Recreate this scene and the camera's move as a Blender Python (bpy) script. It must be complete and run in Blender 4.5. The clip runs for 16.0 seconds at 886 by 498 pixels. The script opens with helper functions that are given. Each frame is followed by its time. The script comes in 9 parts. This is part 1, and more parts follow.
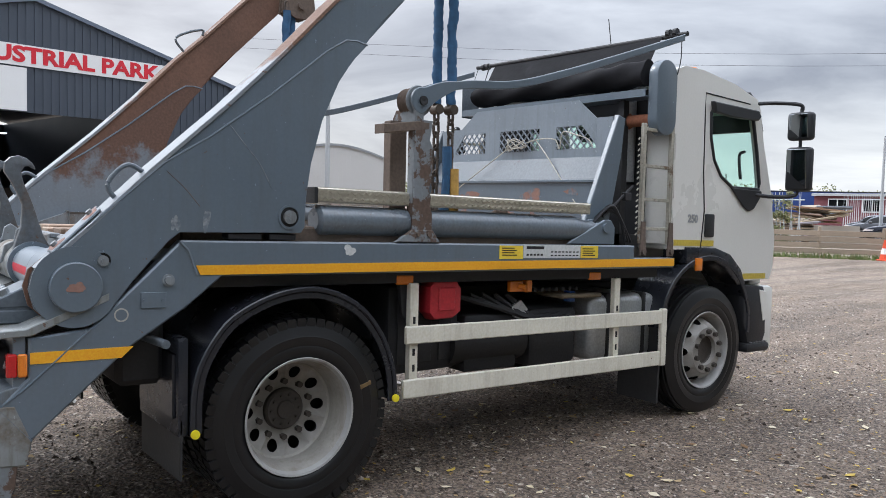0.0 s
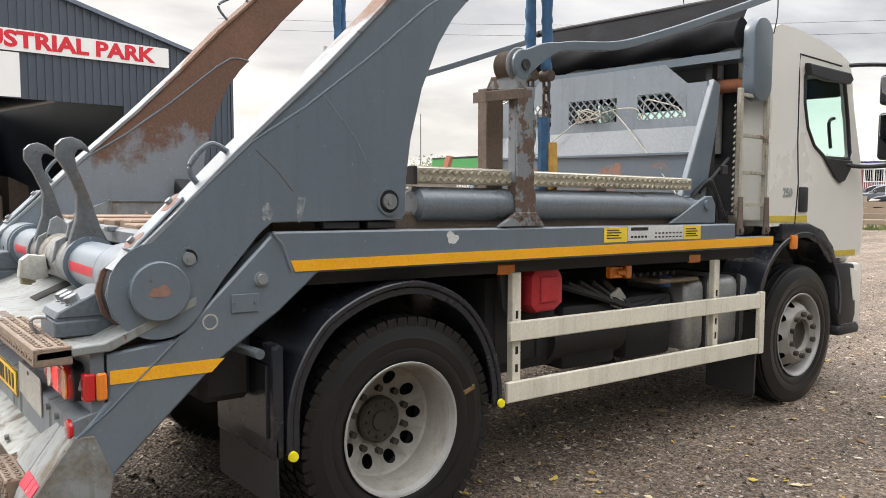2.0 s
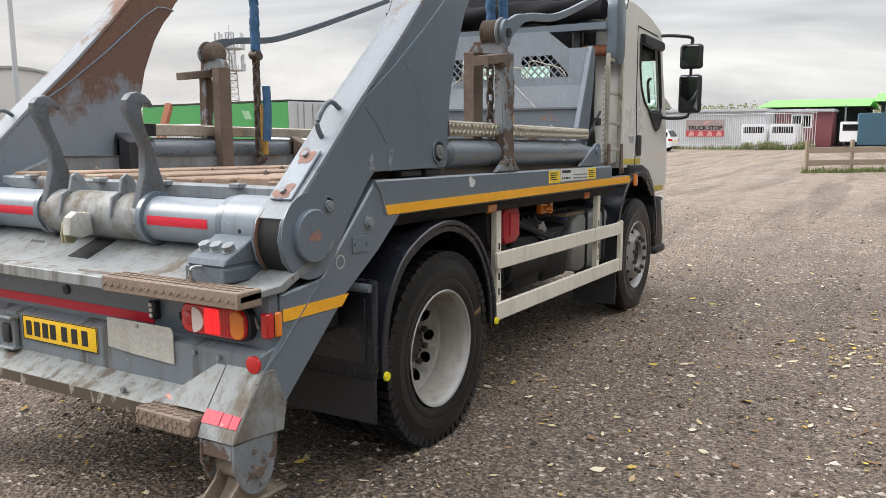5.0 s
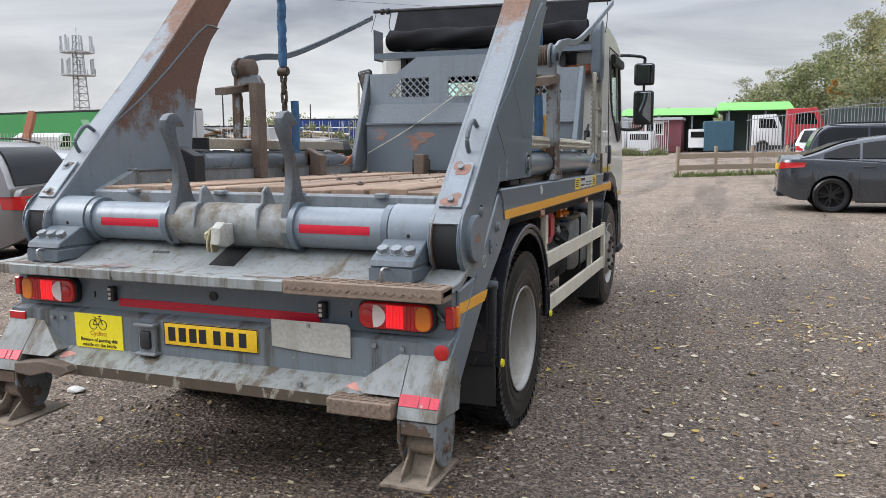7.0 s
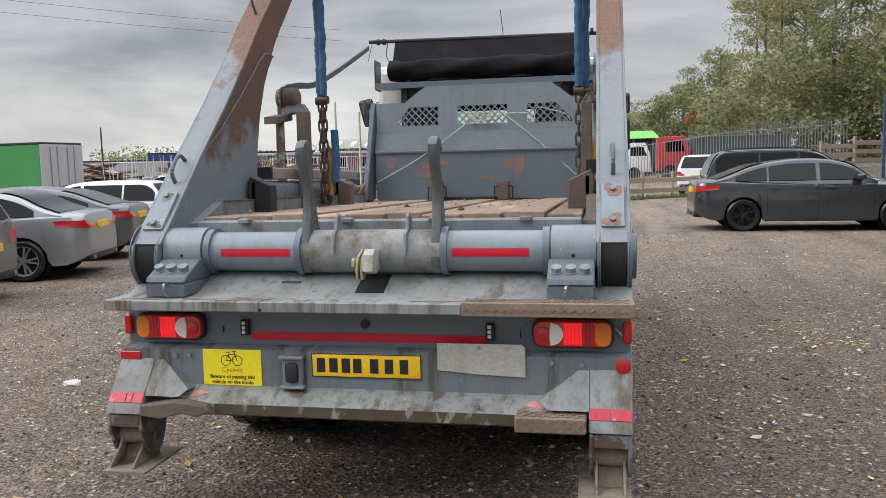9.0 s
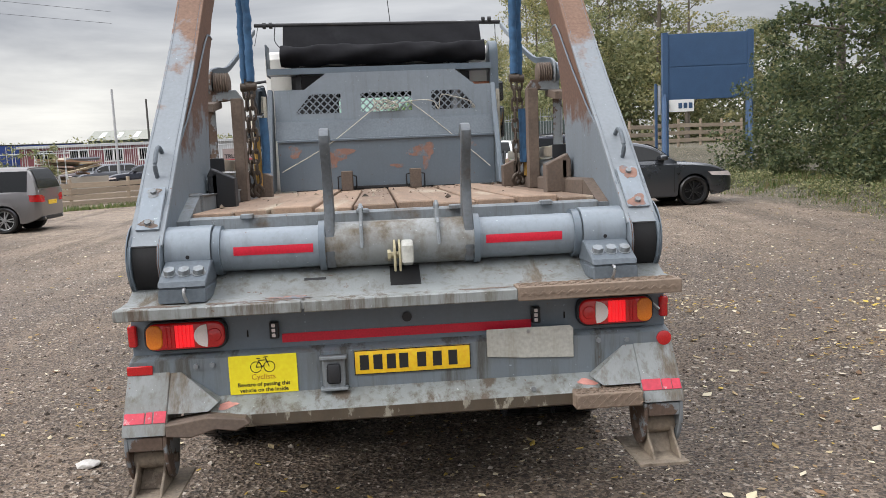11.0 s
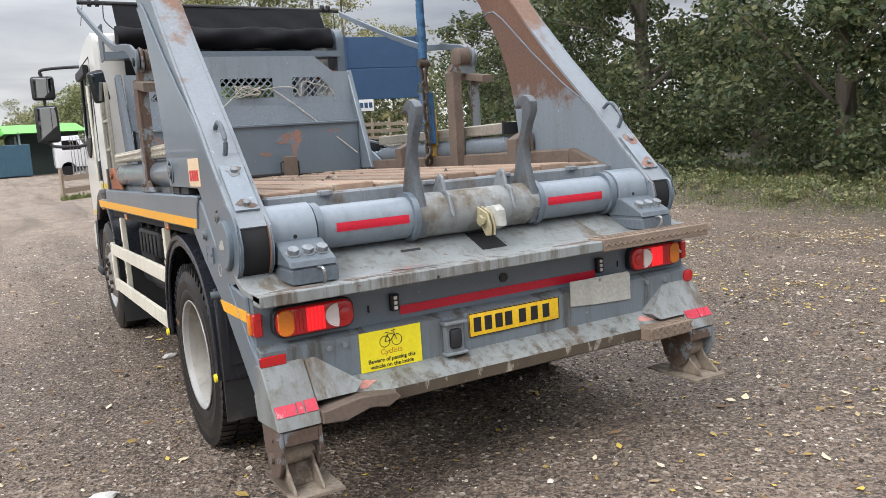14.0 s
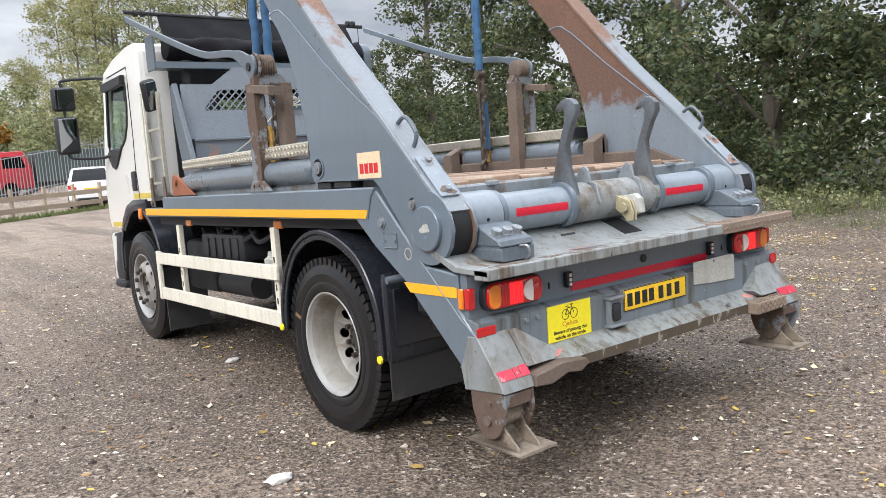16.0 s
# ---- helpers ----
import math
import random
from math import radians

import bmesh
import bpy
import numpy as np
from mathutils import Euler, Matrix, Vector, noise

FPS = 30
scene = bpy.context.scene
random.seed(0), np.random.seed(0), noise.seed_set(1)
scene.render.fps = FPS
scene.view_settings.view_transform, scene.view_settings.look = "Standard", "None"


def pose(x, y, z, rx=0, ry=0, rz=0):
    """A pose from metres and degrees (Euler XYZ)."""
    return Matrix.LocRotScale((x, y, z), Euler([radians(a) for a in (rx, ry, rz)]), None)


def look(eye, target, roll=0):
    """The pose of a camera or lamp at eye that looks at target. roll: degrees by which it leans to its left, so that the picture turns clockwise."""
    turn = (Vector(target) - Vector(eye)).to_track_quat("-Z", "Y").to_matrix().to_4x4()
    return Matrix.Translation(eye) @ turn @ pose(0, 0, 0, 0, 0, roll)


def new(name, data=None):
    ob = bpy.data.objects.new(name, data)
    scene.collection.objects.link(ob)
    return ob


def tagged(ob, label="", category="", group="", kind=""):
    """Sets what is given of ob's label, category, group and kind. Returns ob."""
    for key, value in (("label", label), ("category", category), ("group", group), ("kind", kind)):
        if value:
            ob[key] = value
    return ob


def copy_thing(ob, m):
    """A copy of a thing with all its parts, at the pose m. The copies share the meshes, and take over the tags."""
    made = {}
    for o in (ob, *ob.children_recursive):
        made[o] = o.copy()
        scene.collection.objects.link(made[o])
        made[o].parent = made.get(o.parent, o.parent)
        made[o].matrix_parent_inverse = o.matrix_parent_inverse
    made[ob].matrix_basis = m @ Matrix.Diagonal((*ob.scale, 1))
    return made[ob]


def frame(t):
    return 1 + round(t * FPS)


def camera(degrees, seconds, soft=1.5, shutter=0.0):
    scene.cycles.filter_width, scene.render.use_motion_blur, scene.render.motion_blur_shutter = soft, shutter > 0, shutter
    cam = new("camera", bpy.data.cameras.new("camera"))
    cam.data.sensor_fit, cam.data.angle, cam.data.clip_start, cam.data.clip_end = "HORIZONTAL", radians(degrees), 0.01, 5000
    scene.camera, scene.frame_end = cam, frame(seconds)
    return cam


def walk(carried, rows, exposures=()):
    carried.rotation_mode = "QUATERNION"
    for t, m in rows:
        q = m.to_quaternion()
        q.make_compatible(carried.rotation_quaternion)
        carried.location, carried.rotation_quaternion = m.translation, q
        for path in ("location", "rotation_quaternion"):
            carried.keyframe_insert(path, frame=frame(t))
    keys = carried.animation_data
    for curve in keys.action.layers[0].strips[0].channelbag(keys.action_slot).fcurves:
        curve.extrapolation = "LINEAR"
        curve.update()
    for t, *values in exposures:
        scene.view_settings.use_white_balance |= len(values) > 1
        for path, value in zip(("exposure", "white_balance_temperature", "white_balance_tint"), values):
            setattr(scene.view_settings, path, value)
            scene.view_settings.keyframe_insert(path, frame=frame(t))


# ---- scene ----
cam = camera(58.3, 16.0, soft=0.8)
PATH = [
    (0, (4.73, -0.515, 1.604), (3.151, 0.706, 1.488), 1.4),
    (0.5, (4.569, -0.239, 1.6), (2.981, 0.969, 1.468), 1.0),
    (1, (4.397, -0.179, 1.603), (2.804, 1.022, 1.457), 0.6),
    (1.5, (4.188, -0.436, 1.614), (2.607, 0.778, 1.455), 0.3),
    (2, (3.98, -0.632, 1.598), (2.414, 0.6, 1.43), 0.1),
    (2.5, (3.727, -0.759, 1.607), (2.234, 0.562, 1.45), 0.8),
    (3, (3.561, -1.035, 1.609), (2.199, 0.419, 1.435), 1.6),
    (3.5, (3.517, -1.319, 1.605), (2.267, 0.229, 1.404), 1.8),
    (3.7, (3.541, -1.427, 1.601), (2.32, 0.142, 1.383), 1.6),
    (5.8, (2.873, -2.599, 1.632), (1.989, -0.84, 1.277), -1.6),
    (6, (2.808, -2.754, 1.625), (1.944, -0.989, 1.253), -1.9),
    (6.5, (2.601, -2.976, 1.607), (1.791, -1.188, 1.223), -1.7),
    (7, (2.299, -3.007, 1.665), (1.609, -1.151, 1.384), -0.4),
    (7.5, (2.005, -3.213, 1.674), (1.387, -1.321, 1.483), 0.6),
    (8, (1.729, -3.376, 1.676), (1.148, -1.472, 1.487), -0.1),
    (8.5, (1.408, -3.356, 1.678), (0.906, -1.429, 1.489), -0.8),
    (9, (1.071, -3.434, 1.649), (0.687, -1.482, 1.441), -1.3),
    (9.5, (0.733, -3.557, 1.654), (0.47, -1.589, 1.413), -2.1),
    (9.7, (0.607, -3.551, 1.635), (0.399, -1.578, 1.38), -2.2),
    (11.8, (-0.573, -3.405, 1.703), (-0.217, -1.45, 1.477), -1.3),
    (12, (-0.716, -3.396, 1.704), (-0.314, -1.444, 1.537), -1.0),
    (12.5, (-1.083, -3.416, 1.698), (-0.55, -1.495, 1.541), -1.6),
    (13, (-1.367, -3.277, 1.651), (-0.681, -1.409, 1.453), -3.4),
    (13.5, (-1.67, -3.09, 1.643), (-0.794, -1.309, 1.407), -4.1),
    (14, (-2.081, -3.033, 1.63), (-1.096, -1.317, 1.339), -3.7),
    (14.5, (-2.373, -2.898, 1.576), (-1.322, -1.23, 1.238), -3.4),
    (15, (-2.693, -2.768, 1.535), (-1.525, -1.187, 1.165), -1.3),
    (15.5, (-3.105, -2.782, 1.597), (-1.889, -1.23, 1.261), -1.5),
    (16, (-3.36, -2.605, 1.566), (-2.151, -1.03, 1.32), -3.9),
]
walk(cam, [(t, look(eye, target, roll)) for t, eye, target, roll in PATH], exposures=[(0.0, 0.44, 6050, 10), (0.5, 0.58, 6250, 10), (1.0, 0.72, 6400, 10), (2.0, 0.82, 6850, 10), (3.5, 0.65, 6800, 10), (6.0, 0.50, 6450, 10), (7.5, 0.27, 6200, 10), (8.2, 0.22, 6250, 10), (9.0, 0.12, 6450, 10), (9.7, 0.22, 6600, 10), (12.5, 0.36, 6450, 10), (14.0, 0.46, 6400, 10), (15.0, 0.51, 6250, 10), (16.0, 0.69, 6300, 10)])

# ---------------------------------------------------------------- light
world = bpy.data.worlds.new("overcast_sky")
scene.world = world
world.use_nodes = True
wn, wl = world.node_tree.nodes, world.node_tree.links
wn.clear()
SUN_EL, SUN_ROT = radians(38), radians(-80)


def wnode(kind, **values):
    n = wn.new(kind)
    for key, value in values.items():
        n.inputs[key].default_value = value
    return n


w_out = wn.new("ShaderNodeOutputWorld")
w_bg = wnode("ShaderNodeBackground", Strength=1.0)
w_sky = wn.new("ShaderNodeTexSky")
w_sky.sky_type, w_sky.sun_disc = "NISHITA", False
w_sky.sun_elevation, w_sky.sun_rotation = SUN_EL, SUN_ROT
w_sky.dust_density = 4.0
w_dim = wn.new("ShaderNodeVectorMath")
w_dim.operation = "SCALE"
w_dim.inputs[3].default_value = 0.1
wl.new(w_sky.outputs[0], w_dim.inputs[0])
w_co = wn.new("ShaderNodeTexCoord")
w_sep = wn.new("ShaderNodeSeparateXYZ")
wl.new(w_co.outputs["Generated"], w_sep.inputs[0])
# cloud deck: flattened towards the horizon
w_map = wn.new("ShaderNodeMapping")
w_map.inputs["Scale"].default_value = (1.6, 1.6, 7.0)
wl.new(w_co.outputs["Generated"], w_map.inputs[0])
w_no = wnode("ShaderNodeTexNoise", Scale=1.5, Detail=7.0, Roughness=0.55, Distortion=0.5)
wl.new(w_map.outputs[0], w_no.inputs["Vector"])
w_ramp = wn.new("ShaderNodeValToRGB")
w_ramp.color_ramp.elements[0].position, w_ramp.color_ramp.elements[0].color = 0.36, (0.33, 0.345, 0.38, 1)
w_ramp.color_ramp.elements[1].position, w_ramp.color_ramp.elements[1].color = 0.66, (0.68, 0.69, 0.70, 1)
wl.new(w_no.outputs["Fac"], w_ramp.inputs[0])
# an overcast sky is brighter towards the zenith, with a pale band at the horizon
w_grad = wn.new("ShaderNodeValToRGB")
cr = w_grad.color_ramp
cr.elements[0].position, cr.elements[0].color = 0.0, (1.35, 1.32, 1.24, 1)
cr.elements[1].position, cr.elements[1].color = 1.0, (4.7, 4.7, 4.75, 1)
for pos, val in ((0.05, (1.40, 1.37, 1.29)), (0.15, (0.84, 0.85, 0.875)), (0.36, (0.90, 0.905, 0.93)), (0.62, (3.5, 3.5, 3.55))):
    e = cr.elements.new(pos)
    e.color = (*val, 1)
wl.new(w_sep.outputs["Z"], w_grad.inputs[0])
w_mul = wn.new("ShaderNodeVectorMath")
w_mul.operation = "MULTIPLY"
wl.new(w_ramp.outputs[0], w_mul.inputs[0])
wl.new(w_grad.outputs[0], w_mul.inputs[1])
w_mix = wn.new("ShaderNodeMix")
w_mix.data_type = "RGBA"
w_mix.inputs["Factor"].default_value = 0.9
wl.new(w_dim.outputs[0], w_mix.inputs["A"])
wl.new(w_mul.outputs[0], w_mix.inputs["B"])
wl.new(w_mix.outputs["Result"], w_bg.inputs["Color"])
wl.new(w_bg.outputs[0], w_out.inputs[0])

sun = new("sun", bpy.data.lights.new("sun", "SUN"))
sun.data.energy, sun.data.angle, sun.data.color = 1.5, radians(28), (1.0, 0.975, 0.94)
sun.matrix_world = look((0, 0, 0), (math.cos(SUN_EL) * 0.92, math.cos(SUN_EL) * 0.39, -math.sin(SUN_EL)))

# ---------------------------------------------------------------- materials


def shader(name, color, rough=0.6, metal=0.0, dark=0.75, scale=3.0, bump=0.1, bump_scale=60.0, fine=0.12, coat=0.0, patch=None, patch_at=0.62, patch_scale=2.2, patch_soft=0.06, vary=0.0, stretch=(1, 1, 1), grime=0.0, chips=0.0, grime_color=(0.085, 0.078, 0.066), chip_color=(0.13, 0.075, 0.05)):
    """A painted or raw surface: two scales of tone, fine relief and, if wanted, patches of another colour (rust, bare metal), dirt runs and paint chips."""
    m = bpy.data.materials.new(name)
    m.use_nodes = True
    nt = m.node_tree
    n, l = nt.nodes, nt.links
    b = n["Principled BSDF"]
    co = n.new("ShaderNodeTexCoord")
    mp = n.new("ShaderNodeMapping")
    mp.inputs["Scale"].default_value = stretch
    l.new(co.outputs["Object"], mp.inputs[0])
    big = n.new("ShaderNodeTexNoise")
    big.inputs["Scale"].default_value, big.inputs["Detail"].default_value, big.inputs["Roughness"].default_value = scale, 6, 0.6
    small = n.new("ShaderNodeTexNoise")
    small.inputs["Scale"].default_value, small.inputs["Detail"].default_value = bump_scale, 4
    for t in (big, small):
        l.new(mp.outputs[0], t.inputs["Vector"])
    mix = n.new("ShaderNodeMix")
    mix.data_type = "RGBA"
    mix.inputs["A"].default_value = (*[c * dark for c in color], 1)
    mix.inputs["B"].default_value = (*[min(1, c * (2 - dark)) for c in color], 1)
    l.new(big.outputs["Fac"], mix.inputs["Factor"])
    last = mix.outputs["Result"]
    if fine:
        f = n.new("ShaderNodeMix")
        f.data_type, f.blend_type = "RGBA", "OVERLAY"
        f.inputs["Factor"].default_value = fine * 3
        l.new(last, f.inputs["A"])
        l.new(small.outputs["Fac"], f.inputs["B"])
        last = f.outputs["Result"]
    def overlay(vec, sc, det, lo, hi, amount, col, under):
        t_ = n.new("ShaderNodeTexNoise")
        t_.inputs["Scale"].default_value, t_.inputs["Detail"].default_value, t_.inputs["Roughness"].default_value = sc, det, 0.7
        l.new(vec, t_.inputs["Vector"])
        g_ = n.new("ShaderNodeMapRange")
        for key_, v_ in (("From Min", lo), ("From Max", hi), ("To Max", amount)):
            g_.inputs[key_].default_value = v_
        l.new(t_.outputs["Fac"], g_.inputs["Value"])
        x_ = n.new("ShaderNodeMix")
        x_.data_type = "RGBA"
        l.new(g_.outputs[0], x_.inputs["Factor"])
        l.new(under, x_.inputs["A"])
        x_.inputs["B"].default_value = (*col, 1)
        return x_.outputs["Result"]
    if grime:
        runs = n.new("ShaderNodeMapping")
        runs.inputs["Scale"].default_value = (11, 11, 0.9)
        l.new(co.outputs["Object"], runs.inputs[0])
        last = overlay(runs.outputs[0], 1.6, 6, 0.50, 0.70, grime, grime_color, last)
        last = overlay(co.outputs["Object"], 1.7, 8, 0.50, 0.72, grime * 0.8, grime_color, last)
    if chips:
        last = overlay(co.outputs["Object"], 22, 3, 0.735 - 0.05 * chips, 0.75 - 0.05 * chips, 0.9, chip_color, last)
        last = overlay(co.outputs["Object"], 47, 2, 0.72, 0.735, 0.6, tuple(min(0.6, c * 2.4) for c in color), last)
    if vary:
        info = n.new("ShaderNodeObjectInfo")
        h = n.new("ShaderNodeHueSaturation")
        r = n.new("ShaderNodeMapRange")
        r.inputs["To Min"].default_value, r.inputs["To Max"].default_value = 1 - vary, 1 + vary
        l.new(info.outputs["Random"], r.inputs["Value"])
        l.new(r.outputs[0], h.inputs["Value"])
        l.new(last, h.inputs["Color"])
        last = h.outputs[0]
    b.inputs["Roughness"].default_value, b.inputs["Metallic"].default_value = rough, metal
    b.inputs["Coat Weight"].default_value = coat
    rr = n.new("ShaderNodeMapRange")
    rr.inputs["To Min"].default_value, rr.inputs["To Max"].default_value = max(0.03, rough - 0.12), min(1, rough + 0.12)
    l.new(big.outputs["Fac"], rr.inputs["Value"])
    rough_out = rr.outputs[0]
    if patch:
        pn = n.new("ShaderNodeTexNoise")
        pn.inputs["Scale"].default_value, pn.inputs["Detail"].default_value, pn.inputs["Roughness"].default_value = patch_scale, 9, 0.68
        l.new(mp.outputs[0], pn.inputs["Vector"])
        pr = n.new("ShaderNodeMapRange")
        pr.inputs["From Min"].default_value, pr.inputs["From Max"].default_value = patch_at, patch_at + patch_soft
        l.new(pn.outputs["Fac"], pr.inputs["Value"])
        px = n.new("ShaderNodeMix")
        px.data_type = "RGBA"
        l.new(pr.outputs[0], px.inputs["Factor"])
        l.new(last, px.inputs["A"])
        pc = n.new("ShaderNodeMix")
        pc.data_type = "RGBA"
        pc.inputs["A"].default_value = (*[c * 0.5 for c in patch], 1)
        pc.inputs["B"].default_value = (*[min(1, c * 1.4) for c in patch], 1)
        l.new(small.outputs["Fac"], pc.inputs["Factor"])
        l.new(pc.outputs["Result"], px.inputs["B"])
        last = px.outputs["Result"]
        pm = n.new("ShaderNodeMix")
        l.new(pr.outputs[0], pm.inputs["Factor"])
        l.new(rough_out, pm.inputs["A"])
        pm.inputs["B"].default_value = 0.85
        rough_out = pm.outputs["Result"]
    l.new(last, b.inputs["Base Color"])
    l.new(rough_out, b.inputs["Roughness"])
    if bump:
        bp = n.new("ShaderNodeBump")
        bp.inputs["Strength"].default_value, bp.inputs["Distance"].default_value = bump, 0.004
        l.new(small.outputs["Fac"], bp.inputs["Height"])
        l.new(bp.outputs[0], b.inputs["Normal"])
    return m


def lamp_lens(name, color, glow=0.0):
    m = shader(name, color, 0.15, bump=0.2, bump_scale=150, coat=0.6)
    if glow:
        b = m.node_tree.nodes["Principled BSDF"]
        b.inputs["Emission Color"].default_value = (*color, 1)
        b.inputs["Emission Strength"].default_value = glow
    return m


RUST = (0.16, 0.075, 0.042)
GREY = shader("grey_truck_paint", (0.122, 0.153, 0.184), 0.34, dark=0.88, scale=1.4, bump=0.025, fine=0.03, patch=(0.14, 0.10, 0.08), patch_at=0.675, patch_scale=4.5, patch_soft=0.03, coat=0.25, grime=0.16, chips=0.4)
GREY_DIRTY = shader("dirty_grey_steel", (0.20, 0.22, 0.235), 0.5, dark=0.66, scale=3.0, bump=0.08, fine=0.05, patch=(0.15, 0.12, 0.095), patch_at=0.56, patch_scale=3.4, patch_soft=0.12, grime=0.6, chips=0.7)
BUMPER = shader("streaked_bumper_paint", (0.25, 0.268, 0.265), 0.5, dark=0.7, scale=2.0, bump=0.08, fine=0.04, patch=(0.115, 0.09, 0.068), patch_at=0.515, patch_scale=1.3, patch_soft=0.10, stretch=(7, 4, 0.8), grime=0.95, chips=0.8, grime_color=(0.085, 0.068, 0.042))
REARP = shader("streaked_rear_paint", (0.145, 0.172, 0.195), 0.42, dark=0.85, scale=1.4, bump=0.03, fine=0.03, patch=(0.085, 0.085, 0.078), patch_at=0.54, patch_scale=1.2, patch_soft=0.10, stretch=(8, 4, 0.6), grime=0.6, chips=0.5, grime_color=(0.09, 0.085, 0.065))
DECK = shader("stained_deck_paint", (0.225, 0.24, 0.24), 0.56, dark=0.7, scale=2.5, bump=0.06, fine=0.04, patch=(0.14, 0.115, 0.088), patch_at=0.535, patch_scale=1.8, patch_soft=0.09, stretch=(3.0, 0.9, 0.9), grime=0.8, chips=0.9, grime_color=(0.10, 0.083, 0.055))
GREY_DARK = shader("dark_grey_paint", (0.105, 0.125, 0.145), 0.5, dark=0.75, scale=2.5, bump=0.1, patch=(0.10, 0.06, 0.04), patch_at=0.66)
ARM_GREY = shader("worn_arm_paint", (0.215, 0.25, 0.285), 0.33, dark=0.86, scale=1.5, bump=0.03, fine=0.03, patch=(0.24, 0.13, 0.09), patch_at=0.665, patch_scale=3.2, patch_soft=0.05, grime=0.25, chips=0.5)
ARM_RUST = shader("rusted_arm_steel", (0.145, 0.078, 0.052), 0.75, dark=0.55, scale=3.0, bump=0.3, patch=(0.14, 0.15, 0.16), patch_at=0.63, patch_scale=2.3, patch_soft=0.2)


def graded(name, low_color, rust_color, z_from, z_to, amount, rough=0.55, metal=0.0):
    """Paint that gives way to rust with height, along a ragged border."""
    m = shader(name, low_color, rough, metal, dark=0.84, scale=1.6, bump=0.05, fine=0.05, patch=rust_color, patch_at=0.5, patch_scale=2.4, patch_soft=0.09, grime=0.15, chips=0.8)
    n, l = m.node_tree.nodes, m.node_tree.links
    pn = [q for q in n if q.bl_idname == "ShaderNodeTexNoise" and abs(q.inputs["Roughness"].default_value - 0.68) < 0.005][0]
    old = pn.outputs["Fac"].links[0].to_socket
    co = [q for q in n if q.bl_idname == "ShaderNodeTexCoord"][0]
    sep = n.new("ShaderNodeSeparateXYZ")
    l.new(co.outputs["Object"], sep.inputs[0])
    rg = n.new("ShaderNodeMapRange")
    rg.inputs["From Min"].default_value, rg.inputs["From Max"].default_value = z_from, z_to
    rg.inputs["To Min"].default_value, rg.inputs["To Max"].default_value = -0.25, amount
    l.new(sep.outputs["Z"], rg.inputs["Value"])
    ad = n.new("ShaderNodeMath")
    ad.operation = "ADD"
    l.new(pn.outputs["Fac"], ad.inputs[0])
    l.new(rg.outputs[0], ad.inputs[1])
    l.new(ad.outputs[0], old)
    return m


ARM_INNER = graded("inner_arm_paint", (0.165, 0.195, 0.225), (0.125, 0.072, 0.052), 1.45, 2.25, 0.40, 0.6)
FLANGE = graded("worn_flange_paint", (0.205, 0.228, 0.25), (0.20, 0.12, 0.085), 1.4, 2.5, 0.15, 0.5)
RUSTY = shader("rusty_brown_steel", (0.125, 0.093, 0.073), 0.8, dark=0.5, scale=5, bump=0.35, patch=(0.10, 0.105, 0.11), patch_at=0.6, patch_soft=0.15)
RUST_RED = shader("red_rust", (0.25, 0.09, 0.045), 0.85, dark=0.6, scale=12, bump=0.4)
RAM = shader("ram_cylinder_paint", (0.13, 0.155, 0.18), 0.3, dark=0.85, scale=3, bump=0.03, patch=(0.21, 0.13, 0.085), patch_at=0.69, patch_scale=2.0, patch_soft=0.1, coat=0.3, grime=0.3, chips=0.4)
TREAD = shader("tread_plate_aluminium", (0.56, 0.52, 0.44), 0.38, 0.75, dark=0.7, scale=6, bump=0.25)
TREAD_RUST = shader("muddy_tread_plate", (0.22, 0.165, 0.125), 0.8, dark=0.6, scale=8, bump=0.5, patch=(0.3, 0.27, 0.24), patch_at=0.62)
CAB = shader("off_white_cab_paint", (0.71, 0.695, 0.65), 0.3, dark=0.93, scale=1.2, bump=0.02, fine=0.04, coat=0.5, grime=0.05, grime_color=(0.45, 0.42, 0.36))
CREAM = shader("cream_rail_paint", (0.70, 0.665, 0.56), 0.45, dark=0.85, scale=2, bump=0.05, patch=(0.3, 0.26, 0.2), patch_at=0.74, grime=0.3, chips=0.5, grime_color=(0.28, 0.24, 0.17))
BLACK = shader("black_plastic", (0.018, 0.019, 0.022), 0.5, dark=0.7, scale=6, bump=0.2, bump_scale=200)
FENDER = shader("dusty_black_fender", (0.018, 0.020, 0.026), 0.26, dark=0.6, scale=4, bump=0.15, patch=(0.11, 0.10, 0.09), patch_at=0.66, patch_soft=0.2)
FLAP = shader("muddy_rubber_flap", (0.026, 0.026, 0.027), 0.6, dark=0.55, scale=5, bump=0.3, patch=(0.12, 0.105, 0.09), patch_at=0.56, patch_soft=0.2)
TYRE = shader("tyre_rubber", (0.008, 0.008, 0.009), 0.36, dark=0.75, scale=4, bump=0.08, bump_scale=90, fine=0.03, patch=(0.024, 0.023, 0.022), patch_at=0.60, patch_soft=0.25)
RIM = shader("pale_steel_rim", (0.36, 0.355, 0.345), 0.40, 0.1, dark=0.68, scale=4, bump=0.03, fine=0.03, patch=(0.20, 0.16, 0.125), patch_at=0.56, patch_soft=0.2, grime=0.25, grime_color=(0.20, 0.16, 0.11))
RIM_DULL = shader("dusty_wheel_disc", (0.26, 0.245, 0.225), 0.55, 0.1, dark=0.6, scale=5, bump=0.05, fine=0.04, patch=(0.16, 0.12, 0.09), patch_at=0.54, patch_soft=0.2)
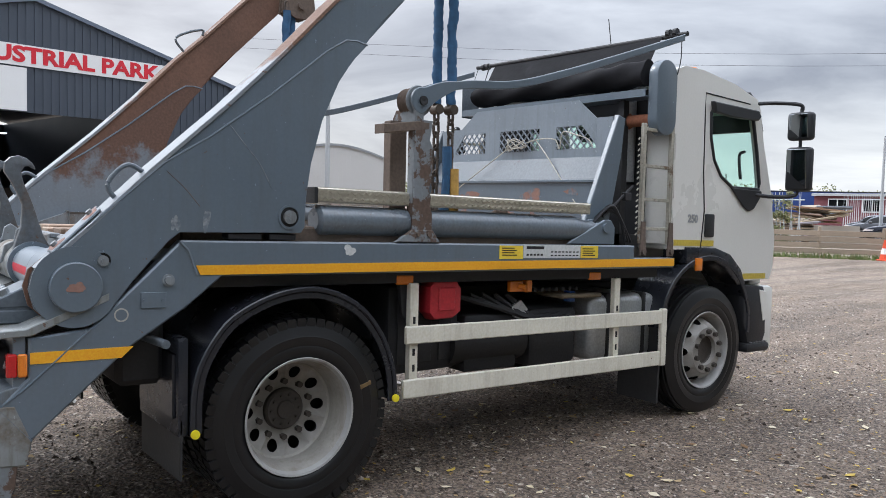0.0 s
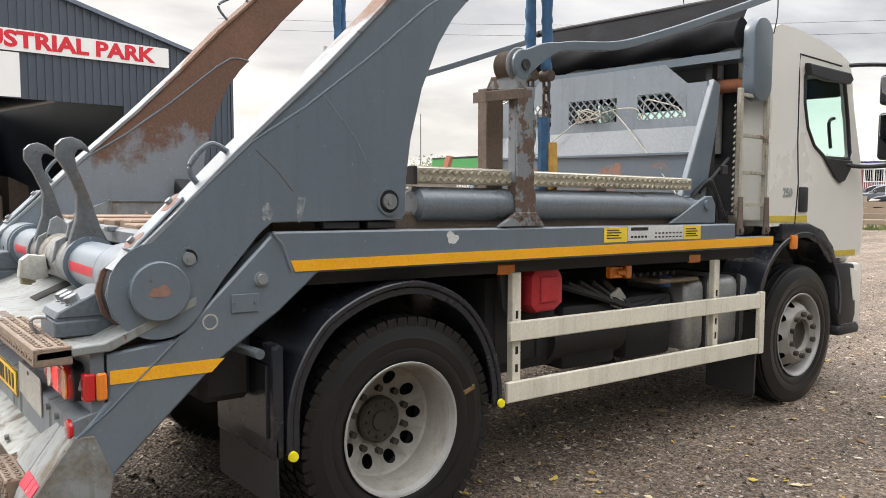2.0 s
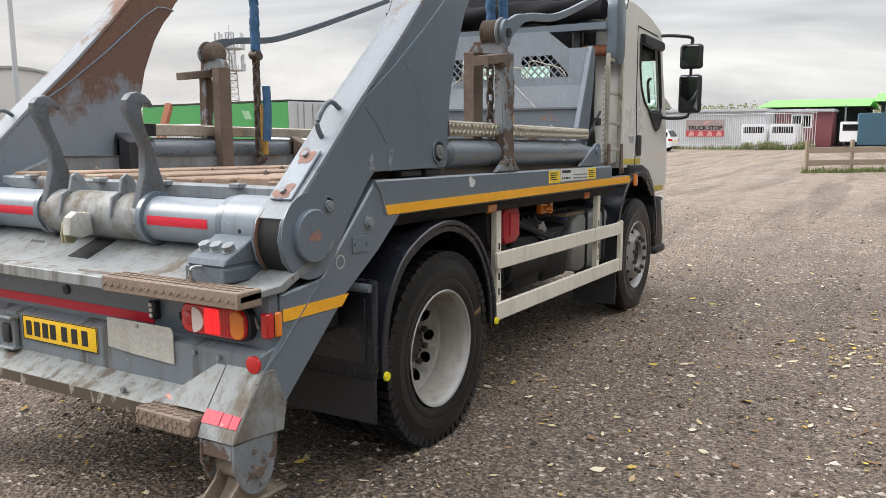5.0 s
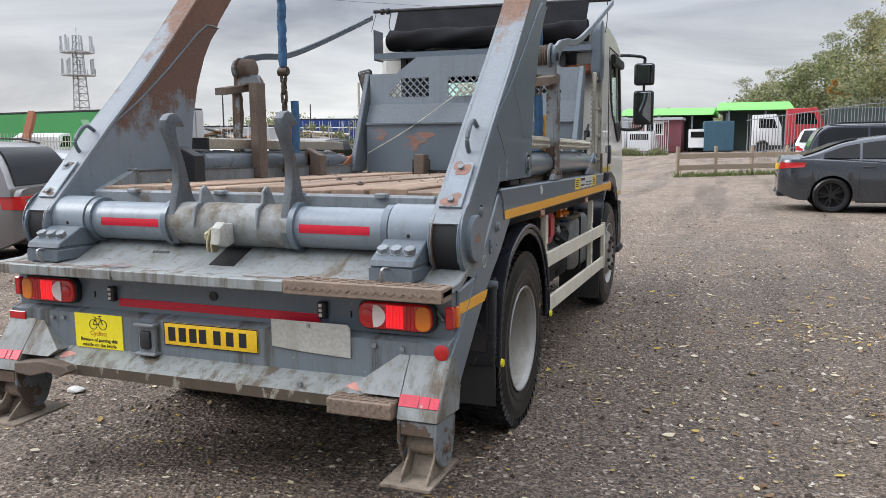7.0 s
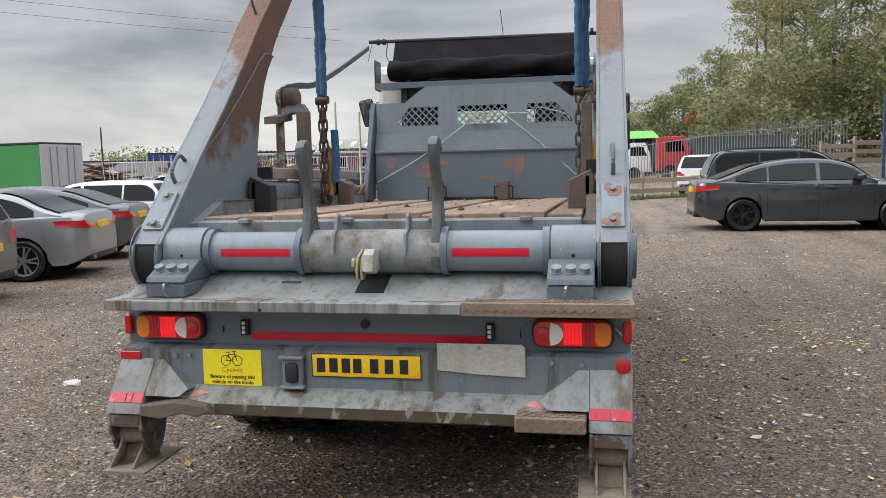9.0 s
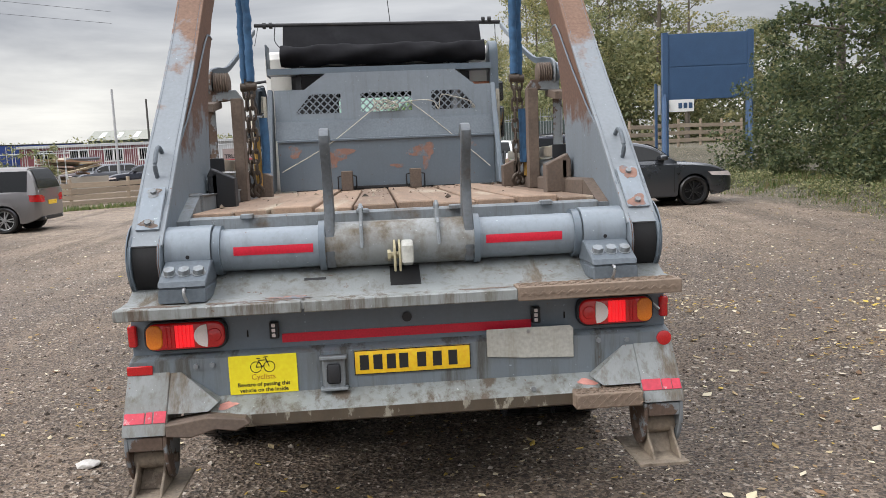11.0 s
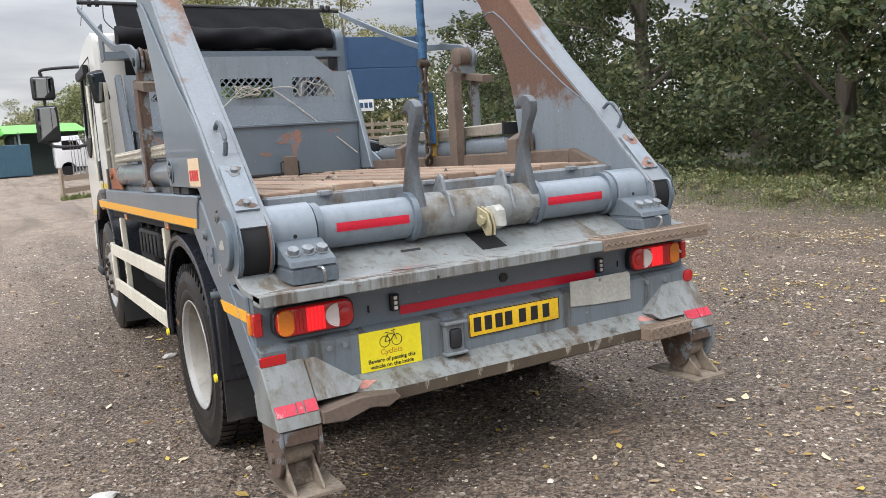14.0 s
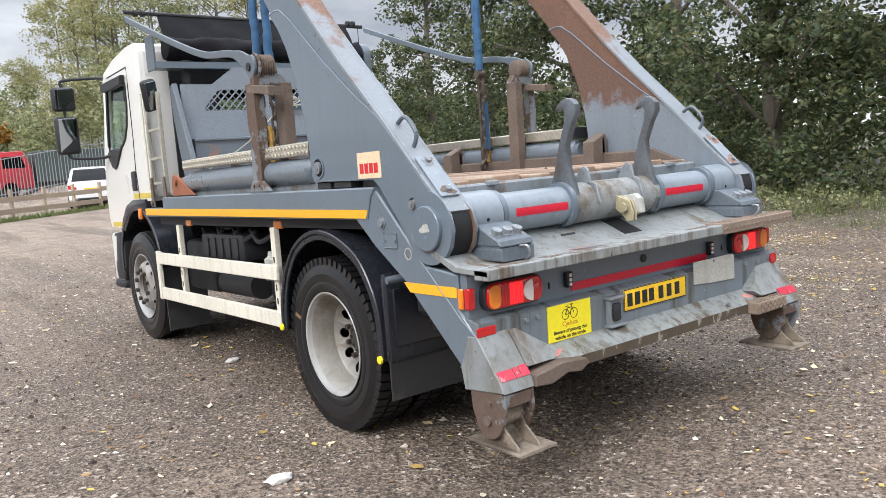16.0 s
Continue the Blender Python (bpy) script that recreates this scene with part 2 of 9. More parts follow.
RIM_INNER = shader("dirty_rim_barrel", (0.31, 0.295, 0.265), 0.5, 0.1, dark=0.55, scale=5, bump=0.05, fine=0.04, patch=(0.17, 0.135, 0.095), patch_at=0.52, patch_soft=0.2, grime=0.5, grime_color=(0.17, 0.14, 0.095))
HUB = shader("oily_hub", (0.05, 0.042, 0.036), 0.6, 0.2, dark=0.6, scale=14, bump=0.4)
CHASSIS = shader("dark_chassis", (0.022, 0.022, 0.024), 0.65, dark=0.6, scale=6, bump=0.25, patch=(0.06, 0.05, 0.04), patch_at=0.66)
ALU = shader("dull_aluminium_tank", (0.46, 0.47, 0.47), 0.42, 0.6, dark=0.75, scale=3, bump=0.06, patch=(0.25, 0.23, 0.2), patch_at=0.66, patch_soft=0.2)
STEEL = shader("bare_steel", (0.36, 0.36, 0.36), 0.4, 0.85, dark=0.7, scale=8, bump=0.15)
CHAIN = shader("rusty_chain_steel", (0.10, 0.08, 0.065), 0.6, 0.5, dark=0.5, scale=20, bump=0.3)
SLEEVE = shader("blue_chain_sleeve", (0.035, 0.10, 0.20), 0.8, dark=0.55, scale=14, bump=0.8, bump_scale=25, patch=(0.07, 0.08, 0.09), patch_at=0.62)
SLEEVE_Y = shader("yellow_chain_sleeve", (0.42, 0.25, 0.06), 0.8, dark=0.5, scale=16, bump=0.8, bump_scale=25, patch=(0.12, 0.08, 0.05), patch_at=0.55)
YTAPE = shader("yellow_reflective_tape", (0.80, 0.38, 0.02), 0.35, dark=0.88, scale=3, bump=0.05, bump_scale=120)
YSIGN = shader("yellow_sign_plate", (0.83, 0.70, 0.02), 0.4, dark=0.95, scale=3, bump=0.03)
YPLATE = shader("yellow_number_plate", (0.83, 0.52, 0.02), 0.3, dark=0.95, scale=3, bump=0.03)
YLABEL = shader("yellow_label", (0.80, 0.58, 0.05), 0.45, dark=0.9, scale=5)
WLABEL = shader("pale_label", (0.58, 0.59, 0.58), 0.45, dark=0.9, scale=5, bump=0.05)
RTAPE = shader("red_reflective_tape", (0.54, 0.010, 0.032), 0.35, dark=0.85, scale=5, bump=0.06, bump_scale=120)
RTAPE_WORN = shader("worn_red_tape", (0.52, 0.03, 0.06), 0.45, dark=0.8, scale=7, patch=(0.5, 0.47, 0.46), patch_at=0.62, patch_scale=6)
BLANK = shader("blank_plate_plastic", (0.40, 0.395, 0.36), 0.5, dark=0.85, scale=4, bump=0.1, grime=0.4, grime_color=(0.24, 0.22, 0.16))
RBOX = shader("red_plastic_box", (0.42, 0.025, 0.035), 0.4, dark=0.75, scale=4, bump=0.1)
LENS_R = lamp_lens("red_lamp_lens", (0.42, 0.010, 0.012), 0.06)
LENS_LIT = lamp_lens("lit_red_lamp", (0.85, 0.012, 0.02), 0.5)
LENS_A = lamp_lens("amber_lamp_lens", (0.72, 0.20, 0.015))
LENS_W = lamp_lens("clear_lamp_lens", (0.75, 0.68, 0.66))
TARP = shader("black_tarpaulin", (0.010, 0.010, 0.012), 0.85, dark=0.6, scale=5, bump=0.5, bump_scale=18, patch=(0.022, 0.023, 0.026), patch_at=0.62, patch_soft=0.2)
TARP.node_tree.nodes["Principled BSDF"].inputs["Specular IOR Level"].default_value = 0.2
ROPE = shader("pale_rope", (0.45, 0.43, 0.37), 0.85, dark=0.7, scale=30, bump=0.5)
RED_TXT = shader("red_lettering", (0.55, 0.02, 0.03), 0.5)
INK = shader("black_ink", (0.012, 0.012, 0.013), 0.5)
GREY_INK = shader("grey_ink", (0.33, 0.34, 0.35), 0.4, 0.4)
PLANK = shader("worn_bed_planks", (0.27, 0.185, 0.13), 0.75, dark=0.5, scale=4, bump=0.3, bump_scale=40, stretch=(5, 0.6, 4), patch=(0.40, 0.33, 0.25), patch_at=0.56, patch_soft=0.10, patch_scale=1.2, vary=0.25)
FADED_PINK = shader("faded_red_paint_spot", (0.55, 0.25, 0.21), 0.6, dark=0.8, scale=10)
# near-black colour that stands in for shade in gaps, slots and hollow wheels
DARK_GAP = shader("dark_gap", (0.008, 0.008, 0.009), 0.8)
BLUE_CAP = shader("blue_filler_cap", (0.04, 0.12, 0.42), 0.4)

GLASS = bpy.data.materials.new("cab_glass")
GLASS.use_nodes = True
gb = GLASS.node_tree.nodes["Principled BSDF"]
gb.inputs["Base Color"].default_value = (0.80, 0.95, 0.90, 1)
gb.inputs["Roughness"].default_value, gb.inputs["Transmission Weight"].default_value, gb.inputs["IOR"].default_value = 0.02, 1.0, 1.12
MIRROR = bpy.data.materials.new("mirror_glass")
MIRROR.use_nodes = True
gb = MIRROR.node_tree.nodes["Principled BSDF"]
gb.inputs["Base Color"].default_value = (0.32, 0.34, 0.36, 1)
gb.inputs["Roughness"].default_value, gb.inputs["Metallic"].default_value = 0.04, 1.0

# ---------------------------------------------------------------- mesh helpers
RAKE = 0.0          # the lorry's body sinks this much per metre towards its nose


def box(bm, x0, x1, y0, y1, z0, z1, bevel=0.0, seg=1, m=None):
    r = bmesh.ops.create_cube(bm, size=1)
    vs = r["verts"]
    for v in vs:
        v.co = Vector((x0 + (v.co.x + 0.5) * (x1 - x0), y0 + (v.co.y + 0.5) * (y1 - y0), z0 + (v.co.z + 0.5) * (z1 - z0)))
    if bevel:
        es = list({e for v in vs for e in v.link_edges})
        out = bmesh.ops.bevel(bm, geom=es, offset=bevel, segments=seg, affect="EDGES", profile=0.5)
        vs = list({v for f in out["faces"] for v in f.verts} | {v for v in vs if v.is_valid})
    if m is not None:
        bmesh.ops.transform(bm, matrix=m, verts=vs)
    return vs


def prism(bm, pts, x0, x1, bevel=0.0, axis="x", seg=1):
    """A plate of the outline pts, from x0 to x1 along the axis: pts are (y, z) for x, (x, z) for y, (x, y) for z."""
    def at(a, p):
        return {"x": (a, p[0], p[1]), "y": (p[0], a, p[1]), "z": (p[0], p[1], a)}[axis]
    lo = [bm.verts.new(at(x0, p)) for p in pts]
    hi = [bm.verts.new(at(x1, p)) for p in pts]
    n = len(pts)
    fs = [bm.faces.new(lo[::-1]), bm.faces.new(hi)]
    caps = list(fs)
    for i in range(n):
        fs.append(bm.faces.new((lo[i], lo[(i + 1) % n], hi[(i + 1) % n], hi[i])))
    bmesh.ops.recalc_face_normals(bm, faces=fs)
    if bevel:
        bmesh.ops.bevel(bm, geom=list({e for f in caps for e in f.edges}), offset=bevel, segments=seg, affect="EDGES", profile=0.5)
    return lo + hi


def rod(bm, p0, p1, r, seg=16, r2=None, caps=True):
    p0, p1 = Vector(p0), Vector(p1)
    d = p1 - p0
    m = Matrix.Translation((p0 + p1) / 2) @ d.to_track_quat("Z", "Y").to_matrix().to_4x4()
    out = bmesh.ops.create_cone(bm, cap_ends=caps, segments=seg, radius1=r, radius2=r if r2 is None else r2, depth=d.length, matrix=m)
    return out["verts"]


def pipe(bm, pts, r, seg=8):
    """A round bar bent through the points."""
    pts = [Vector(p) for p in pts]
    rings = []
    up = Vector((0.13, 0.21, 0.97))
    for i, p in enumerate(pts):
        d = (pts[min(i + 1, len(pts) - 1)] - pts[max(i - 1, 0)]).normalized()
        a = d.cross(up).normalized()
        b = d.cross(a).normalized()
        rr = r[i] if isinstance(r, (list, tuple)) else r
        rings.append([bm.verts.new(p + rr * (math.cos(k * math.tau / seg) * a + math.sin(k * math.tau / seg) * b)) for k in range(seg)])
    fs = []
    for q, w in zip(rings, rings[1:]):
        for k in range(seg):
            fs.append(bm.faces.new((q[k], q[(k + 1) % seg], w[(k + 1) % seg], w[k])))
    fs += [bm.faces.new(rings[0]), bm.faces.new(rings[-1][::-1])]
    bmesh.ops.recalc_face_normals(bm, faces=fs)
    return [v for q in rings for v in q]


def curve_points(pts, n=6):
    """Catmull-Rom points through pts."""
    pts = [Vector(p) for p in pts]
    out = []
    for i in range(len(pts) - 1):
        a, b, c, d = pts[max(i - 1, 0)], pts[i], pts[i + 1], pts[min(i + 2, len(pts) - 1)]
        for k in range(n):
            t = k / n
            out.append(0.5 * ((2 * b) + (c - a) * t + (2 * a - 5 * b + 4 * c - d) * t * t + (3 * b - a - 3 * c + d) * t ** 3))
    return out + [pts[-1]]


def lathe(bm, prof, seg=40, axis=0, centre=(0, 0, 0)):
    """Turns a profile of (offset along the axis, radius) round the axis."""
    rings = []
    for a, r in prof:
        ring = []
        for k in range(seg):
            c, s = math.cos(k * math.tau / seg) * r, math.sin(k * math.tau / seg) * r
            p = (a, c, s) if axis == 0 else (c, a, s) if axis == 1 else (c, s, a)
            ring.append(bm.verts.new(Vector(centre) + Vector(p)))
        rings.append(ring)
    fs = []
    for q, w in zip(rings, rings[1:]):
        for k in range(seg):
            fs.append(bm.faces.new((q[k], q[(k + 1) % seg], w[(k + 1) % seg], w[k])))
    bmesh.ops.recalc_face_normals(bm, faces=fs)
    return rings


def finish(name, bm, material, smooth=None):
    if RAKE:
        for v in bm.verts:
            v.co.z -= RAKE * v.co.y
    me = bpy.data.meshes.new(name)
    bm.to_mesh(me)
    bm.free()
    for mt in (material if isinstance(material, (list, tuple)) else (material,)):
        me.materials.append(mt)
    if smooth:
        me.polygons.foreach_set("use_smooth", [True] * len(me.polygons))
        me.set_sharp_from_angle(angle=radians(smooth))
    return new(name, me)


def part(name, bm, material, parent, label="", smooth=35):
    ob = finish(name, bm, material, smooth)
    ob.parent = parent
    if label:
        ob["label"] = label
    return ob


def thing(name, label, category, group="", at=None):
    ob = new(name)
    if at is not None:
        ob.matrix_world = at
    return tagged(ob, label, category, group)


def lettering(name, text, size, material, parent, m, label="", depth=0.002, bold=0.0):
    """Letters of the built-in font as a mesh, lying in the pose m (text runs along its x, up along its y)."""
    cu = bpy.data.curves.new(name, "FONT")
    cu.body, cu.size, cu.extrude, cu.offset = text, size, depth, bold
    cu.align_x, cu.align_y = "CENTER", "CENTER"
    cu.resolution_u = 3
    tmp = bpy.data.objects.new(name + "_tmp", cu)
    scene.collection.objects.link(tmp)
    me = bpy.data.meshes.new_from_object(tmp.evaluated_get(bpy.context.evaluated_depsgraph_get()))
    bpy.data.objects.remove(tmp)
    me.transform(m)
    if RAKE:
        for v in me.vertices:
            v.co.z -= RAKE * v.co.y
    me.materials.clear()
    me.materials.append(material)
    ob = new(name, me)
    ob.parent = parent
    if label:
        ob["label"] = label
    return ob


B = bmesh.new



def blob(bm, m, rx, ry, seed, t=0.0008, n=26):
    """A thin stain with a ragged outline, in the local plane z = 0."""
    rg = random.Random(seed)
    ph = [rg.uniform(0, 6.28) for _ in range(4)]
    pts = []
    for k in range(n):
        a = math.tau * k / n
        q = 1 + 0.22 * math.sin(2 * a + ph[0]) + 0.16 * math.sin(3 * a + ph[1]) + 0.10 * math.sin(5 * a + ph[2]) + rg.uniform(-0.10, 0.10)
        pts.append((rx * q * math.cos(a), ry * q * math.sin(a)))
    lo = [bm.verts.new(m @ Vector((x, y, 0))) for x, y in pts]
    hi = [bm.verts.new(m @ Vector((x, y, t))) for x, y in pts]
    fs = [bm.faces.new(hi), bm.faces.new(lo[::-1])]
    for i in range(n):
        fs.append(bm.faces.new((lo[i], lo[(i + 1) % n], hi[(i + 1) % n], hi[i])))
    bmesh.ops.recalc_face_normals(bm, faces=fs)


SCRAPE = shader("scraped_rust", (0.25, 0.14, 0.108), 0.8, dark=0.6, scale=14, fine=0.06, patch=(0.15, 0.178, 0.205), patch_at=0.48, patch_scale=10, patch_soft=0.10)
SCUFF = shader("pale_scuff", (0.26, 0.28, 0.29), 0.6, dark=0.7, scale=14, fine=0.06, patch=(0.15, 0.178, 0.205), patch_at=0.46, patch_scale=16, patch_soft=0.10)
PEEL = shader("peeling_grey_paint", (0.17, 0.187, 0.20), 0.6, dark=0.7, scale=4, bump=0.15, fine=0.08, patch=(0.105, 0.07, 0.052), patch_at=0.49, patch_scale=4.5, patch_soft=0.03)
TUBE = shader("muddy_tube", (0.25, 0.262, 0.262), 0.5, dark=0.7, scale=2.5, bump=0.06, fine=0.04, patch=(0.125, 0.098, 0.066), patch_at=0.50, patch_scale=2.6, patch_soft=0.14, grime=0.6, chips=0.6, grime_color=(0.12, 0.095, 0.06))
STAIN = shader("dark_rust_stain", (0.13, 0.095, 0.075), 0.8, dark=0.6, scale=14, fine=0.06, patch=(0.24, 0.255, 0.265), patch_at=0.54, patch_scale=9, patch_soft=0.06)
# ---------------------------------------------------------------- the skip loader
RAKE = 0.023
truck = thing("skip_loader_truck", "grey and off-white skip loader lorry parked on gravel, arms raised forward", "lorry")
W = 1.21

# subframe: side rails with the sloping tail
for s in (1, -1):
    bm = B()
    outline = [(0.11, 0.86), (0.11, 1.02), (0.35, 1.05), (0.73, 1.425), (3.88, 1.43), (3.88, 1.345), (4.33, 1.345), (4.33, 1.275), (0.92, 1.26), (0.75, 1.12), (0.51, 0.96), (0.12, 0.60), (-0.01, 0.74)]
    prism(bm, [(y, z) for y, z in outline], s * (W - 0.07), s * W, bevel=0.008)
    rail = part("side_frame", bm, GREY, truck, "grey painted steel side frame with a sloping tail")
    bm = B()
    prism(bm, [(0.815, 1.268), (0.795, 1.312), (4.325, 1.342), (4.325, 1.288)], s * W, s * (W + 0.003))
    part("reflective_strip", bm, YTAPE, rail, "yellow reflective strip")
    bm = B()
    prism(bm, [(0.115, 0.915), (0.115, 0.962), (0.52, 0.962), (0.47, 0.915)], s * W, s * (W + 0.003))
    part("reflective_strip", bm, YTAPE, rail, "yellow reflective strip")
    # weld seams on the tail
    bm = B()
    pipe(bm, [(s * W, 0.72, 1.42), (s * W, 0.76, 1.38), (s * W, 0.80, 1.27)], 0.008, 6)
    part("weld_seam", bm, GREY, rail)
    bm = B()
    pipe(bm, [(s * W, 0.35, 1.05), (s * W, 0.10, 0.82), (s * W, 0.0, 0.745)], 0.005, 6)
    pipe(bm, [(s * W, 0.0, 0.745), (s * W, 0.12, 0.60)], 0.005, 6)
    part("weld_seam", bm, GREY, rail)
    # bolts and cover on the tail
    for y, z, r in ((0.671, 1.247, 0.028), (0.47, 1.10, 0.03)):
        bm = B()
        if r < 0.029:
            lathe(bm, [(s * W, 0.028), (s * (W + 0.005), 0.028), (s * (W + 0.005), 0.020), (s * (W + 0.018), 0.019), (s * (W + 0.018), 0.0)], 20, 0, (0, y, z))
        else:
            lathe(bm, [(s * W, 0.030), (s * (W + 0.0015), 0.030), (s * (W + 0.0015), 0.024), (s * W, 0.024)], 24, 0, (0, y, z))
        part("pin", bm, GREY_DIRTY if r < 0.029 else BLANK, rail)
    bm = B()
    box(bm, s * W, s * (W + 0.006), 0.55, 0.66, 1.125, 1.195, 0.002, m=None)
    for y in (0.565, 0.645):
        rod(bm, (s * (W + 0.006), y, 1.16), (s * (W + 0.012), y, 1.16), 0.007, 8)
    part("cover_plate", bm, GREY, rail)

# labels on the right rail
bm = B(); box(bm, W, W + 0.003, 2.63, 2.82, 1.34, 1.42); part("warning_label", bm, YLABEL, truck, "yellow warning label")
bm = B(); box(bm, W, W + 0.003, 2.825, 3.33, 1.345, 1.427); lab = part("maker_label", bm, WLABEL, truck, "pale label with printed bars")
bm = B(); box(bm, W, W + 0.003, 3.335, 3.50, 1.345, 1.425); part("warning_label", bm, YLABEL, truck, "yellow warning label")
bm = B()
box(bm, W + 0.003, W + 0.004, 2.85, 3.0, 1.40, 1.418)
for i in range(5):
    box(bm, W + 0.003, W + 0.004, 2.85 + 0.03 * i, 2.87 + 0.03 * i, 1.36, 1.372)
for i in range(8):
    for k in range(2):
        box(bm, W + 0.003, W + 0.004, 3.06 + 0.033 * i, 3.08 + 0.033 * i, 1.358 + 0.022 * k, 1.366 + 0.022 * k)
part("printed_bars", bm, INK, lab)["kind"] = "stuff"
bm = B()
for y0 in (2.65, 3.35):
    for k in range(4):
        box(bm, W + 0.003, W + 0.004, y0, y0 + 0.12 - 0.02 * (k % 2), 1.36 + 0.014 * k, 1.366 + 0.014 * k)
part("printed_bars", bm, INK, lab)["kind"] = "stuff"
SIDE = Matrix(((0, 0, 1, W), (1, 0, 0, 1.60), (0, 1, 0, 1.385), (0, 0, 0, 1)))
bm = B(); blob(bm, SIDE, 0.028, 0.03, 41); part("scuff_patch", bm, WLABEL, truck, "pale scuff where a sticker was")

# chassis rails and dark running gear under the bed
bm = B()
for s in (1, -1):
    box(bm, s * 0.36, s * 0.44, 0.2, 5.5, 0.82, 1.10, 0.01)
for y in (0.5, 1.36, 2.2, 3.1, 4.0):
    box(bm, -0.36, 0.36, y, y + 0.10, 0.85, 1.06)
box(bm, -1.12, 1.12, 0.75, 4.25, 1.20, 1.30)
part("chassis", bm, CHASSIS, truck, "dark dirty chassis rails")
bm = B()
rod(bm, (-0.85, 1.36, 0.53), (0.85, 1.36, 0.53), 0.09, 16)
lathe(bm, [(-0.24, 0.02), (-0.2, 0.16), (0, 0.24), (0.2, 0.16), (0.24, 0.02)], 20, 0, (0, 1.36, 0.53))
rod(bm, (0, 1.5, 0.56), (0, 3.7, 0.75), 0.05, 12)
rod(bm, (-0.85, 4.9, 0.6), (0.85, 4.9, 0.6), 0.06, 12)
for s in (1, -1):
    box(bm, s * 0.46, s * 0.54, 0.75, 1.98, 0.68, 0.76, 0.01)
    box(bm, s * 0.46, s * 0.54, 4.25, 5.6, 0.68, 0.76, 0.01)
part("axle", bm, CHASSIS, truck, "oily rear axle with drive shaft")
bm = B()
box(bm, -0.42, 0.42, 3.75, 5.3, 0.72, 1.25, 0.08, 2)
rod(bm, (0, 3.2, 0.82), (0, 3.9, 0.85), 0.17, 16)
part("gearbox", bm, CHASSIS, truck)

# bed of worn planks
bm = B()
box(bm, -1.13, 1.13, 0.45, 3.95, 1.33, 1.385)
part("bed_frame", bm, GREY_DIRTY, truck)
edges = [-1.0, -0.80, -0.63, -0.41, -0.22, 0.0, 0.19, 0.40, 0.60, 0.82, 1.0]
for i, (a, b) in enumerate(zip(edges, edges[1:])):
    bm = B()
    box(bm, a + 0.006, b - 0.006, 0.47 + 0.02 * (i % 3), 3.72, 1.38, 1.418 + 0.006 * ((i * 7) % 3), 0.006)
    part("plank", bm, PLANK, truck)
for s in (1, -1):
    bm = B()
    box(bm, s * 1.01, s * 1.13, 0.75, 3.72, 1.38, 1.50, 0.012)
    prism(bm, [(0.45, 1.38), (0.75, 1.38), (0.75, 1.50)], s * 1.01, s * 1.13)
    part("bed_side_rail", bm, GREY_DIRTY if s < 0 else RUSTY, truck)
bm = B()
box(bm, -1.0, 1.0, 0.40, 0.47, 1.33, 1.40, 0.01)
for x in (-0.75, -0.2, 0.25, 0.7):
    box(bm, x, x + 0.06, 0.37, 0.42, 1.385, 1.41, 0.005)
part("bed_end_rail", bm, GREY_DIRTY, truck)

# lift arms
arm_out = [(0.11, 1.22), (0.13, 1.29), (0.21, 1.36), (0.33, 1.475), (0.59, 1.735), (0.93, 2.05), (1.21, 2.33), (1.48, 2.62), (1.70, 2.83), (2.05, 3.19), (2.25, 3.33), (2.45, 3.32), (2.53, 3.24), (2.48, 3.14), (2.32, 3.13),
           (1.95, 2.75), (1.78, 2.585), (1.69, 2.46), (1.60, 2.35), (1.52, 2.23), (1.43, 2.03), (1.37, 1.81), (1.345, 1.64), (1.34, 1.50), (1.32, 1.468), (0.72, 1.46), (0.67, 1.42), (0.52, 1.25), (0.42, 1.115), (0.36, 1.075), (0.28, 1.06), (0.19, 1.08), (0.13, 1.14)]
low = [(0.11, 1.22), (0.13, 1.29), (0.21, 1.355), (0.33, 1.47), (0.65, 1.765), (0.86, 1.90), (1.15, 2.12), (1.46, 2.38), (1.56, 2.445), (1.62, 2.45), (1.685, 2.44), (1.60, 2.35), (1.52, 2.23), (1.43, 2.03), (1.37, 1.81), (1.345, 1.64), (1.34, 1.50), (1.32, 1.468), (0.72, 1.46), (0.67, 1.42), (0.52, 1.25), (0.42, 1.115), (0.36, 1.075), (0.28, 1.06), (0.19, 1.08), (0.13, 1.14)]
back_edge = [(0.145, 1.30), (0.33, 1.475), (0.59, 1.735), (0.93, 2.05), (1.21, 2.33), (1.48, 2.62), (1.70, 2.83), (2.05, 3.19), (2.2, 3.30)]
